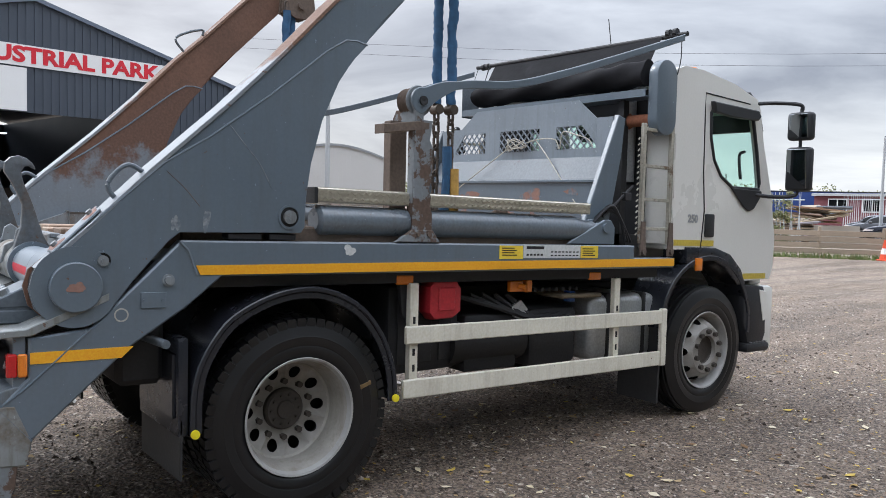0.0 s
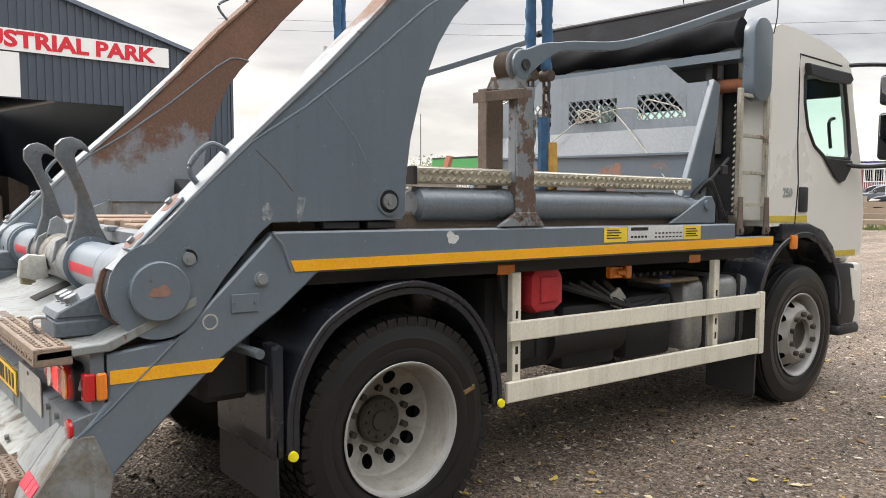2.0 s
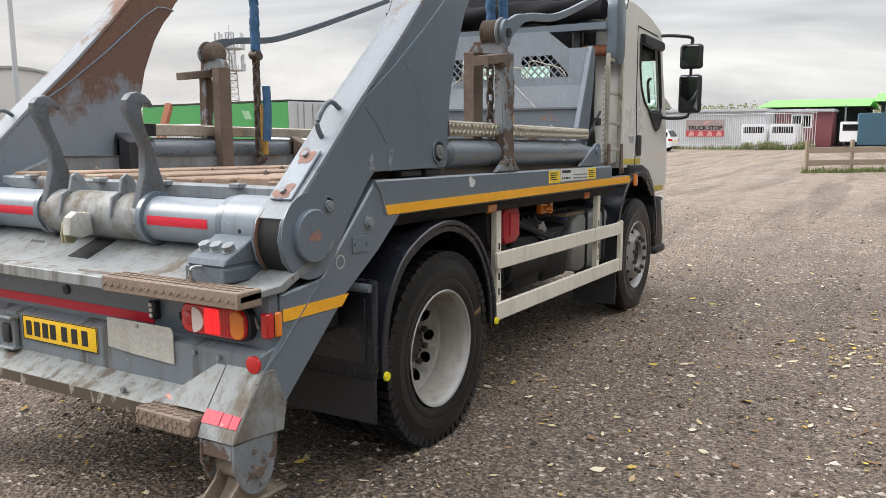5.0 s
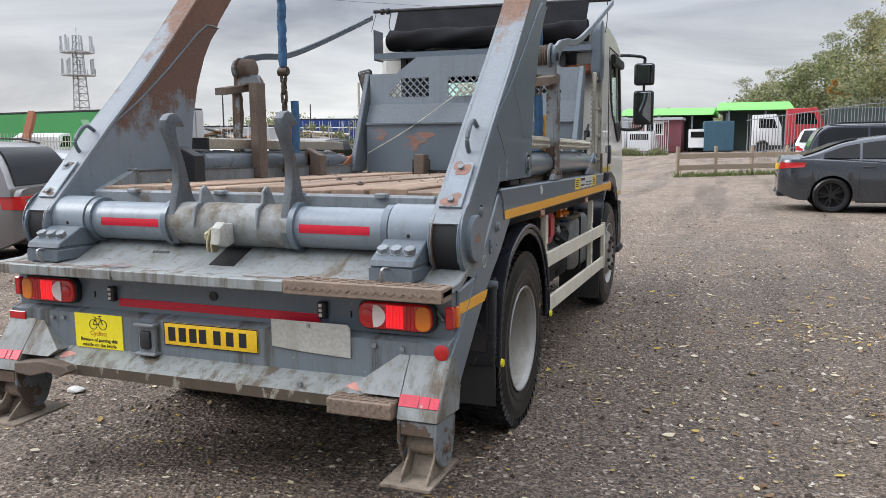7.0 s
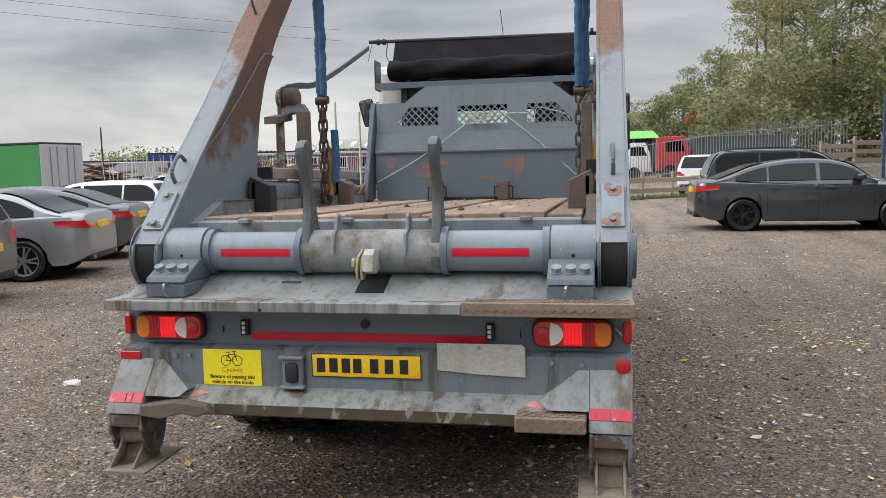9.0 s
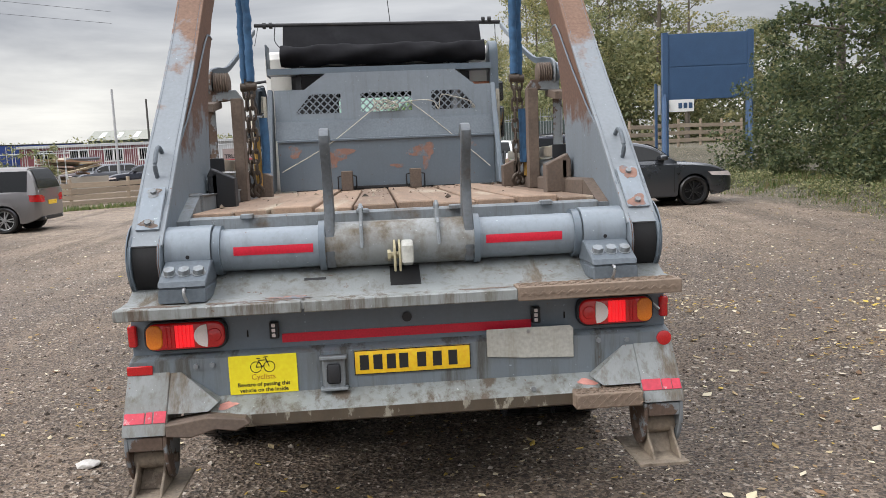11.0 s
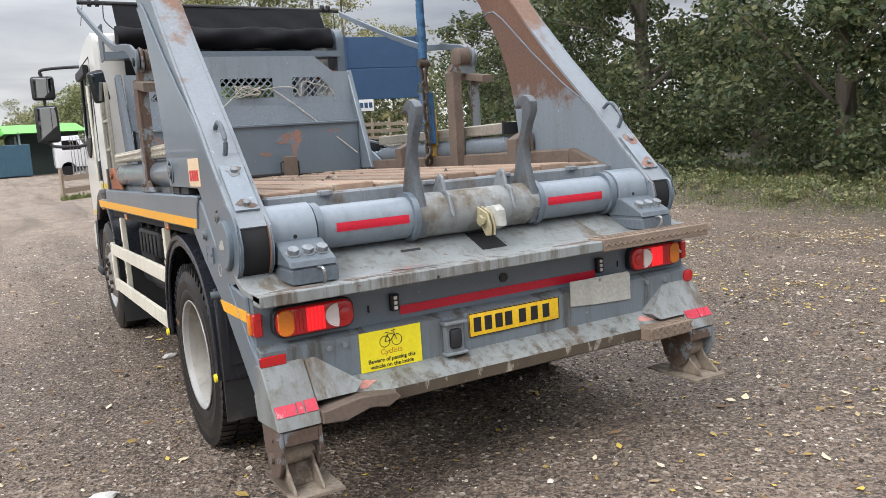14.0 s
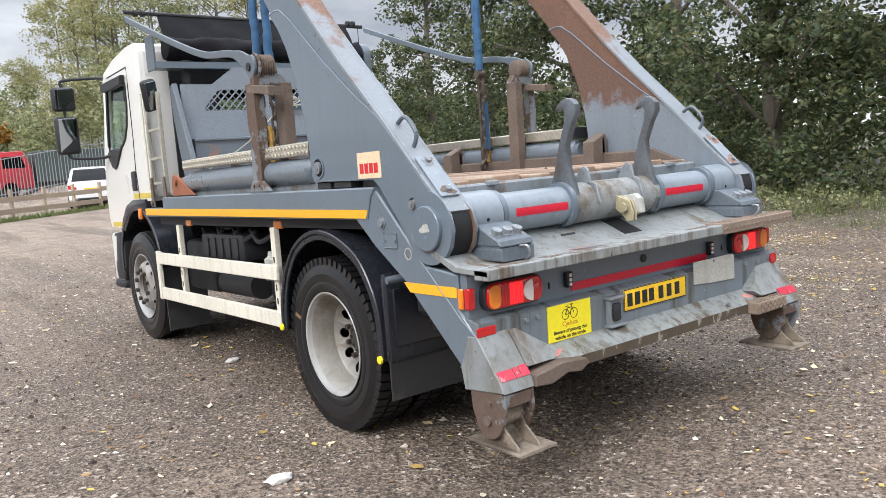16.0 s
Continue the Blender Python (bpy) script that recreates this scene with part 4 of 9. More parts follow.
bm = B(); box(bm, -0.375, -0.275, -0.03, -0.004, 0.635, 0.79, 0.006); box(bm, -0.385, -0.265, -0.05, 0.0, 0.775, 0.79, 0.003); box(bm, -0.385, -0.265, -0.05, 0.0, 0.635, 0.648, 0.003)
so = part("trailer_socket", bm, GREY_DIRTY, truck, "socket box with rusty brackets")
bm = B(); box(bm, -0.355, -0.295, -0.045, -0.028, 0.665, 0.755, 0.012, 2); part("socket_cap", bm, BLACK, so)
for x, z in ((0.87, 0.782), (1.0, 0.778), (-0.92, 0.775), (-0.85, 0.778), (0.55, 0.64 - 0.04)):
    bm = B(); rod(bm, (x, -0.005 if z > 0.7 else -0.09, z), (x, -0.02 if z > 0.7 else -0.105, z), 0.012, 6); part("bolt", bm, GREY_DIRTY, truck)
bm = B(); pipe(bm, [(1.13, 0.05, 0.94), (1.17, 0.03, 0.90)], 0.007, 6); part("clip_rod", bm, STEEL, truck)
for x, sd in ((0.80, 61), (-0.79, 62)):
    bm = B(); blob(bm, Matrix(((1, 0, 0, x), (0, 0.878, -0.479, -0.062), (0, 0.479, 0.878, 0.605), (0, 0, 0, 1))), 0.04, 0.02, sd)
    part("paint_spot", bm, FADED_PINK, truck)

# stabiliser legs
FOOT = shader("earthy_foot_steel", (0.235, 0.19, 0.145), 0.85, dark=0.6, scale=8, bump=0.4, patch=(0.10, 0.075, 0.055), patch_at=0.56, grime=0.5, chips=0.8)
for s in (1, -1):
    bm = B()
    # sloping hood over the leg, with a gusset running down to the bumper in the same slope
    prism(bm, [(-0.005, 0.755), (-0.15, 0.557), (-0.163, 0.522), (0.10, 0.50), (0.12, 0.60), (0.06, 0.75)], s * 1.03, s * 1.2145, 0.006)
    leg = part("stabiliser_housing", bm, DECK, truck, "pale grey stabiliser housing")
    bm = B()
    gus = [(1.03, 0.752), (0.985, 0.752), (0.82, 0.632), (0.86, 0.60), (1.03, 0.60)]
    front = [bm.verts.new((s * x, -0.007 - 0.735 * (0.752 - z), z)) for x, z in gus]
    rear = [bm.verts.new((s * x, 0.02, z - 0.01)) for x, z in gus]
    bm.faces.new(front); bm.faces.new(rear[::-1])
    for i in range(5):
        bm.faces.new((front[i], front[(i + 1) % 5], rear[(i + 1) % 5], rear[i]))
    bmesh.ops.recalc_face_normals(bm, faces=bm.faces[:])
    part("gusset", bm, DECK, leg)
    for ci, (xa, xb) in enumerate(((1.035, 1.085), (1.092, 1.118), (1.124, 1.207)) if s < 0 else ((1.033, 1.118), (1.123, 1.165), (1.168, 1.207))):
        bm = B()
        c = Matrix.Translation((0, -0.125, 0.592)) @ Matrix.Rotation(radians(-36.5), 4, "X")
        box(bm, *sorted((s * xa, s * xb)), -0.0035, 0.001, -0.027, 0.025 - 0.002 * ci, m=c)
        part("red_strip", bm, RTAPE_WORN, leg, "worn red reflective strip")
    # cheeks of the sleeve, rounded off round the pin
    cheek = [(-0.155, 0.515), (-0.16, 0.43), (-0.13, 0.365)] + [(-0.045 + 0.085 * math.cos(radians(a)), 0.385 + 0.085 * math.sin(radians(a))) for a in range(205, 340, 18)] + [(0.06, 0.42), (0.07, 0.515)]
    for xa, xb in ((1.032, 1.048), (1.192, 1.208)):
        bm = B(); prism(bm, cheek, s * xa, s * xb, 0.003)
        part("leg_sleeve", bm, PEEL, leg, "rusty leg sleeve cheek")
    bm = B(); box(bm, *sorted((s * 1.048, s * 1.192)), -0.155, -0.140, 0.455, 0.513, 0.003); part("sleeve_plate", bm, PEEL, leg)
    bm = B(); box(bm, *sorted((s * 1.048, s * 1.192)), 0.04, 0.055, 0.40, 0.513, 0.003)
    part("sleeve_plate", bm, PEEL, leg)
    bm = B(); rod(bm, (s * 1.048, -0.05, 0.395), (s * 1.192, -0.05, 0.395), 0.048, 20); part("roller", bm, FOOT, leg, "muddy roller")
    bm = B()
    rod(bm, (s * 1.208, -0.045, 0.385), (s * 1.222, -0.045, 0.385), 0.022, 10); rod(bm, (s * 1.032, -0.045, 0.385), (s * 1.018, -0.045, 0.385), 0.022, 10)
    part("hinge_pin", bm, RUSTY, leg)
    bm = B(); rod(bm, (s * 1.208, -0.06, 0.465), (s * 1.215, -0.06, 0.465), 0.010, 6); part("bolt", bm, RUSTY, leg)
    for xa in (1.056, 1.172):
        bm = B(); prism(bm, [(-0.075, 0.43), (-0.03, 0.43), (0.03, 0.27), (-0.205, 0.27), (-0.20, 0.285), (-0.12, 0.35)], s * xa, s * (xa + 0.012), 0.003)
        part("foot_gusset", bm, FOOT, leg)
    bm = B(); prism(bm, [(-0.01, 0.40), (0.0, 0.40), (-0.09, 0.272), (-0.105, 0.272)], s * 1.068, s * 1.172, 0.002); part("foot_web", bm, FOOT, leg)
    bm = B(); prism(bm, [(-0.235, 0.256), (0.115, 0.262), (0.115, 0.274), (-0.235, 0.268)], s * 0.985, s * 1.205, 0.003); part("foot_plate", bm, FOOT, leg, "muddy steel foot plate")
# steps beside the legs
bm = B(); box(bm, 0.72, 1.02, -0.18, -0.05, 0.515, 0.585, 0.006); stp = part("tread_step", bm, TREAD_RUST, truck, "muddy tread plate step")
bm = B()
for i in range(13):
    for k in range(3):
        c = Matrix.Translation((0.735 + 0.023 * i, -0.181, 0.53 + 0.02 * k)) @ Matrix.Rotation(radians(45 if (i + k) % 2 else -45), 4, "Y")
        box(bm, -0.011, 0.011, -0.003, 0.003, -0.003, 0.003, m=c)
    for k in range(4):
        c = Matrix.Translation((0.735 + 0.023 * i, -0.165 + 0.03 * k, 0.586)) @ Matrix.Rotation(radians(45 if (i + k) % 2 else -45), 4, "Z")
        box(bm, -0.011, 0.011, -0.003, 0.003, -0.002, 0.003, m=c)
part("tread_pattern", bm, TREAD_RUST, stp)["kind"] = "stuff"
bm = B()
prism(bm, [(-1.03, 0.565), (-0.86, 0.59), (-0.70, 0.575), (-0.68, 0.55), (-0.74, 0.52), (-0.82, 0.535), (-0.93, 0.505), (-1.03, 0.515)], -0.17, -0.06, 0.005, axis="y")
part("bent_step", bm, RUSTY, truck, "bent rusty step")

# tarp drum posts on both sides
for s in (1, -1):
    bm = B()
    rg_ = random.Random(31 + s)
    ragged = [(2.0, 1.46)] + [(2.0 + rg_.uniform(-0.004, 0.004), 1.5 + 0.06 * k) for k in range(9)] + [(2.005, 2.06), (2.05, 2.10), (2.12, 2.10)] + [(2.125 + rg_.choice((0.004, -0.004, -0.022, -0.012)), 2.04 - 0.045 * k) for k in range(11)] + [(2.13, 1.46)]
    prism(bm, ragged, s * 1.192, s * 1.204, 0.002)
    box(bm, *sorted((s * 1.14, s * 1.192)), 2.0, 2.012, 1.46, 2.08, 0.003)
    part("drum_post", bm, PEEL, truck, "scarred steel post with a torn flange")
    bm = B()
    prism(bm, [(1.885, 1.432), (2.0, 1.50), (2.13, 1.50), (2.185, 1.432)], s * 1.185, s * 1.212, 0.003)
    pf = part("post_foot", bm, PEEL, truck)
    for y in (2.03, 2.10):
        bm = B(); rod(bm, (s * 1.212, y, 1.475), (s * 1.222, y, 1.475), 0.012, 6)
        part("bolt", bm, RUSTY, pf)
    bm = B()
    box(bm, *sorted((s * 0.96, s * 1.03)), 1.96, 2.07, 1.42, 2.10, 0.004)
    part("inner_post", bm, RUSTY, truck, "rusty box-section inner post")
    bm = B()
    prism(bm, [(s * 0.96, 2.10), (s * 1.0, 2.16), (s * 1.19, 2.16), (s * 1.19, 2.08)], 2.01, 2.07, 0.004, axis="y")
    part("post_cap", bm, PEEL, truck)
    bm = B()
    prism(bm, [(1.80, 2.005), (1.80, 2.055), (2.02, 2.09), (2.1, 2.09), (2.1, 2.05)], s * 1.11, s * 1.205, 0.004)
    part("post_bracket", bm, RUSTY, truck, "rusty stop bracket")
    # coiled spring, with an end plate and the teardrop eye of the arm
    bm = B()
    prof_ = [(s * 1.04, 0.0), (s * 1.04, 0.05)]
    for k in range(6):
        prof_ += [(s * (1.045 + 0.016 * k), 0.066), (s * (1.053 + 0.016 * k), 0.076), (s * (1.061 + 0.016 * k), 0.066)]
    lathe(bm, prof_ + [(s * 1.142, 0.05), (s * 1.142, 0.0)], 28, 0, (0, 2.055, 2.205))
    part("spring_drum", bm, RUSTY, truck, "rusty coiled spring of the tarp arm")
    bm = B()
    lathe(bm, [(s * 1.148, 0.0), (s * 1.148, 0.082), (s * 1.156, 0.086), (s * 1.164, 0.082), (s * 1.164, 0.0)], 30, 0, (0, 2.055, 2.205))
    part("drum_plate", bm, PEEL, truck)
    ctr = [(p.x, p.y) for p in curve_points([(y, z, 0) for y, z in [(2.06, 2.205), (2.20, 2.285), (2.38, 2.335), (2.75, 2.385), (3.2, 2.52), (3.75, 2.71), (4.38, 2.935)]], 5)]
    bm = B()
    top, bot = [], []
    for i, (y, z) in enumerate(ctr):
        f = min(1.0, i / 8)
        hgt = 0.072 * (1 - f) + 0.024 * f
        top.append((y, z + hgt))
        bot.append((y, z - hgt))
    eye_ = [(2.06 + 0.075 * math.cos(radians(a)), 2.205 + 0.075 * math.sin(radians(a))) for a in range(255, 110, -18)]
    prism(bm, eye_ + top + bot[::-1], s * 1.17, s * 1.192, 0.004)
    ta = part("tarp_arm", bm, GREY if s > 0 else GREY_DARK, truck, "long curved tarp arm")
    bm = B(); lathe(bm, [(s * 1.192, 0.026), (s * 1.202, 0.026), (s * 1.202, 0.012), (s * 1.198, 0.0)], 18, 0, (0, 2.06, 2.205)); part("pivot_bolt", bm, CHASSIS, ta)

# lift rams and tread plate covers
for s in (1, -1):
    bm = B()
    lathe(bm, [(0, 0.0), (0, 0.055), (0.02, 0.078), (1.9, 0.08), (2.02, 0.055), (2.10, 0.05), (2.12, 0.0)], 32, 1, (s * 1.11, 1.44, 1.535))
    part("lift_ram", bm, RAM, truck, "glossy grey hydraulic ram")
    bm = B()
    prism(bm, [(3.24, 1.435), (3.60, 1.60), (3.66, 1.60), (3.70, 1.55), (3.70, 1.435)], s * 1.16, s * 1.18, 0.004)
    prism(bm, [(3.24, 1.435), (3.60, 1.60), (3.66, 1.60), (3.70, 1.55), (3.70, 1.435)], s * 1.02, s * 1.04, 0.004)
    rod(bm, (s * 1.0, 3.60, 1.545), (s * 1.195, 3.60, 1.545), 0.03, 16)
    part("ram_bracket", bm, GREY if s > 0 else RUST_RED, truck)
    bm = B()
    prism(bm, [(1.43, 1.625), (1.43, 1.70), (3.47, 1.70), (3.47, 1.63)], s * 1.06, s * 1.165, 0.006)
    tp = part("tread_cover", bm, TREAD, truck, "bright tread plate hose cover")
    bm = B()
    for i in range(92):
        y = 1.445 + 0.022 * i
        for k in range(2):
            c = Matrix.Translation((s * 1.166, y, 1.645 + 0.034 * k)) @ Matrix.Rotation(radians(45 if (i + k) % 2 else -45), 4, "X")
            box(bm, -0.003, 0.003, -0.012, 0.012, -0.0035, 0.0035, m=c)
        c = Matrix.Translation((s * 1.12, y, 1.701)) @ Matrix.Rotation(radians(45 if i % 2 else -45), 4, "Z")
        box(bm, -0.03, 0.03, -0.0035, 0.0035, -0.002, 0.003, m=c)
    part("tread_pattern", bm, TREAD, tp)["kind"] = "stuff"
    bm = B(); box(bm, *sorted((s * 1.0, s * 1.17)), 1.415, 1.435, 1.62, 1.70); part("cover_end", bm, BLACK, tp)

# bed stops
for s in (1, -1):
    for y in (1.15, 2.75):
        bm = B()
        prism(bm, [(y, 1.50), (y, 1.60), (y + 0.03, 1.62), (y + 0.12, 1.56), (y + 0.12, 1.50)], s * 1.0, s * 1.02)
        c = [(s * 0.90, 1.415), (s * 0.90, 1.58), (s * 1.03, 1.64), (s * 1.05, 1.60), (s * 1.05, 1.415)]
        prism(bm, c, y, y + 0.10, 0.006, axis="y")
        part("skip_stop", bm, BLACK if s < 0 and y < 2 else RUSTY, truck, "black rubber-faced guide stop" if s < 0 and y < 2 else "rusty skip guide stop")
for x in (-0.35, 0.25):
    bm = B(); box(bm, x - 0.05, x + 0.05, 3.52, 3.64, 1.42, 1.59, 0.006); pg = part("stop_block", bm, RUSTY, truck, "rusty stop block")
    bm = B(); pipe(bm, [(x - 0.08, 3.58, 1.43), (x - 0.08, 3.58, 1.54), (x, 3.6, 1.56), (x + 0.08, 3.58, 1.54), (x + 0.08, 3.58, 1.43)], 0.007, 6); part("loop_handle", bm, CHASSIS, pg)
bm = B(); box(bm, -0.3, 0.2, 3.60, 3.64, 1.43, 1.455, 0.004); part("stop_bar", bm, CHASSIS, truck)

# headboard
bm = B()
prism(bm, [(3.72, 1.43), (3.72, 1.855), (3.70, 1.86), (3.70, 1.875), (3.745, 1.88), (3.745, 1.43)], -0.95, 0.98, 0.003)
hb = part("headboard", bm, GREY, truck, "grey headboard with scraped paint")
bm = B()
prism(bm, [(3.76, 1.88), (3.84, 2.05), (3.856, 2.05), (3.776, 1.88)], -0.97, 0.99)
part("headboard_band", bm, GREY_DARK, hb, "darker sloping steel band")
bm = B()
# perforated panel: frame round three windows, with a diamond lattice in each
yp = 3.86
wins = ((-0.78, -0.38), (-0.20, 0.26), (0.44, 0.84))
z0, z1 = 2.115, 2.285
box(bm, -0.97, 0.99, yp, yp + 0.006, 2.05, z0)
box(bm, -0.97, 0.99, yp, yp + 0.006, z1, 2.33)
xs = [-0.97] + [v for w_ in wins for v in w_] + [0.99]
for a, b in zip(xs[::2], xs[1::2]):
    box(bm, a, b, yp, yp + 0.006, z0, z1)
for k_, (a, b) in enumerate(wins):
    n_ = 8
    for i in range(-6, 14):
        for sg_ in (1, -1):
            # a strip at 45 degrees, clipped to the window
            x_lo, x_hi = a + 0.066 * i, a + 0.066 * i + (z1 - z0)
            lo_x, hi_x = max(a, x_lo), min(b, x_hi)
            if hi_x - lo_x < 0.01:
                continue
            za, zb = z0 + (lo_x - x_lo), z0 + (hi_x - x_lo)
            if sg_ < 0:
                za, zb = z0 + z1 - za, z0 + z1 - zb
            pipe(bm, [(lo_x, yp + 0.003, za), (hi_x, yp + 0.003, zb)], 0.0065, 4)
    # slanted corners of the pattern
    cut = 0.13
    if k_ == 0:
        prism(bm, [(a, z1), (a, z0 + 0.02), (a + cut, z1)], yp - 0.002, yp + 0.008, axis="y")
    if k_ == 2:
        prism(bm, [(b, z1), (b, z0 + 0.02), (b - cut, z1)], yp - 0.002, yp + 0.008, axis="y")
prism(bm, [(-0.70, 2.33), (-0.50, 2.47), (0.66, 2.47), (0.84, 2.33)], yp, yp + 0.006, axis="y")
# paler material than the headboard, so the light it catches is in its colour
part("mesh_panel", bm, ARM_GREY, hb, "grey steel panel with diamond openings")
for s in (1, -1):
    bm = B()
    prism(bm, [(3.50, 1.435), (3.78, 1.435), (3.92, 2.05), (3.95, 2.32), (3.88, 2.34)], s * 0.985, s * 1.03, 0.006)
    part("headboard_wing", bm, GREY_DARK if s < 0 else GREY, hb)
for x, z, rx, rz_, sd in ((0.33, 1.75, 0.10, 0.07, 21), (0.36, 1.66, 0.035, 0.07, 22), (-0.42, 1.74, 0.13, 0.05, 23), (-0.50, 1.66, 0.09, 0.03, 24), (0.10, 1.62, 0.05, 0.02, 25), (-0.80, 1.78, 0.06, 0.05, 26), (0.75, 1.79, 0.07, 0.02, 27)):
    bm = B(); blob(bm, pose(x, 3.7185 - 0.0001 * (sd - 20), z, 90), rx, rz_, sd)
    part("scraped_rust", bm, SCRAPE, hb, "patch of scraped rust")
# rope tied across the headboard
bm = B()
pipe(bm, curve_points([(-0.92, 3.68, 1.60), (-0.5, 3.70, 1.83), (-0.10, 3.84, 2.13), (0.02, 3.84, 2.20)], 8), 0.0045, 6)
pipe(bm, curve_points([(0.24, 3.85, 2.19), (0.45, 3.80, 2.02), (0.85, 3.70, 1.66), (0.93, 3.66, 1.58)], 8), 0.0045, 6)
pts = [(0.02 + 0.12 * math.sin(1.7 * k), 3.845 - 0.012 * (k % 3), 2.17 + 0.05 * math.sin(2.3 * k + 1)) for k in range(14)]
pipe(bm, curve_points(pts, 5), 0.0045, 6)
pipe(bm, curve_points([(0.14, 3.84, 2.18), (0.3, 3.83, 2.20), (0.45, 3.84, 2.19), (0.5, 3.84, 2.12), (0.53, 3.84, 2.24), (0.65, 3.84, 2.22), (0.78, 3.84, 2.18), (0.83, 3.84, 2.12)], 6), 0.0045, 6)
part("rope", bm, ROPE, hb, "pale rope knotted through the openings")

# tarp roller, fabric and its beam
bm = B()
n_ = 60
rings = []
for i in range(n_ + 1):
    x = -0.93 + 1.92 * i / n_
    ring = []
    for k in range(20):
        a = k * math.tau / 20
        r = 0.098 + 0.010 * math.sin(9 * x + 3 * a) + 0.008 * math.sin(23 * x - 2 * a) * (0.4 + 0.6 * abs(x)) + 0.012 * math.cos(a + 1.57)
        ring.append(bm.verts.new((x, 4.24 + r * math.cos(a), 2.69 + r * math.sin(a) * 0.95)))
    rings.append(ring)
for q, w_ in zip(rings, rings[1:]):
    for k in range(20):
        bm.faces.new((q[k], q[(k + 1) % 20], w_[(k + 1) % 20], w_[k]))
bm.faces.new(rings[0][::-1]); bm.faces.new(rings[-1])
roll = part("tarp_roll", bm, TARP, truck, "creased roll of black tarpaulin", smooth=60)
bm = B()
rows_ = []
for k in range(9):
    t = k / 8
    rows_.append([bm.verts.new((-0.91 + 1.88 * i / 40, 4.27 + 0.14 * t + 0.012 * math.sin(i * 0.7 + 4 * t) * (1 - t), 2.76 + 0.225 * t + 0.03 * t * math.sin(math.pi * i / 40) * -0.4)) for i in range(41)])
for q, w_ in zip(rows_, rows_[1:]):
    for i in range(40):
        bm.faces.new((q[i], q[i + 1], w_[i + 1], w_[i]))
part("tarp_sheet", bm, TARP, roll, "taut black tarpaulin sheet", smooth=60)
bm = B()
pipe(bm, [(-1.18, 4.42, 3.0), (1.18, 4.42, 2.97)], 0.018, 10)
for x in (-1.1, -1.04, 1.0, 1.06):
    rod(bm, (x, 4.42, 2.995), (x + 0.03, 4.42, 2.995), 0.03, 10)
part("tarp_rod", bm, CHASSIS, roll)
bm = B()
pipe(bm, curve_points([(-0.98, 4.40, 2.99), (-0.99, 4.36, 2.85), (-0.93, 4.3, 2.76)], 5), 0.005, 5)
pipe(bm, curve_points([(-1.14, 4.40, 2.99), (-1.16, 4.38, 2.9), (-1.18, 4.36, 2.8)], 5), 0.003, 5)
pipe(bm, curve_points([(1.13, 4.42, 2.95), (1.13, 4.42, 2.8), (1.12, 4.40, 2.68)], 5), 0.004, 5)
part("tarp_cord", bm, BLACK, roll)
bm = B()
prism(bm, [(4.14, 2.50), (4.14, 2.555), (4.15, 2.555), (4.15, 2.51), (4.30, 2.51), (4.30, 2.50)], -1.05, 1.04)
part("tarp_beam", bm, GREY, truck, "grey angle iron beam")
bm = B(); box(bm, -1.06, -1.045, 4.14, 4.34, 2.49, 2.78, 0.005); part("beam_end", bm, GREY_DARK, truck)
bm = B()
stad = [(4.30 + 0.115 * math.cos(radians(a)), 2.66 + 0.115 * math.sin(radians(a))) for a in range(0, 181, 15)] + [(4.30 + 0.115 * math.cos(radians(a)), 2.345 + 0.115 * math.sin(radians(a))) for a in range(180, 361, 15)]
prism(bm, stad, 1.03, 1.115, 0.01, seg=2)
part("chain_case", bm, GREY, truck, "rounded grey chain case")
bm = B()
rod(bm, (0.80, 4.28, 2.35), (1.03, 4.28, 2.35), 0.045, 20)
rod(bm, (0.76, 4.28, 2.35), (0.80, 4.28, 2.35), 0.06, 6)
part("tarp_motor", bm, RUST_RED, truck, "rusty tarp motor")
bm = B()
for x in (-0.80, 0.75):
    box(bm, x, x + 0.05, 4.20, 4.26, 1.40, 2.50)
box(bm, -0.86, 0.86, 4.20, 4.35, 1.40, 1.50)
part("tarp_stand", bm, CHASSIS, truck)
# hoses on the headboard's right
bm = B()
for k in range(3):
    pipe(bm, curve_points([(1.0 + 0.02 * k, 3.62, 1.56), (1.04 + 0.02 * k, 3.76, 1.66 + 0.02 * k), (1.05, 3.9, 1.62), (1.02, 4.0 + 0.03 * k, 1.45)], 6), 0.012, 6)
part("hydraulic_hose", bm, BLACK, truck)
bm = B(); pipe(bm, [(1.05, 3.72, 1.62), (1.05, 4.03, 1.85)], 0.01, 6); box(bm, 1.03, 1.07, 3.93, 4.0, 1.74, 1.80, 0.006); part("hose_valve", bm, CHASSIS, truck)

PALE_TAPE = shader("pale_yellow_tape", (0.55, 0.42, 0.06), 0.4)
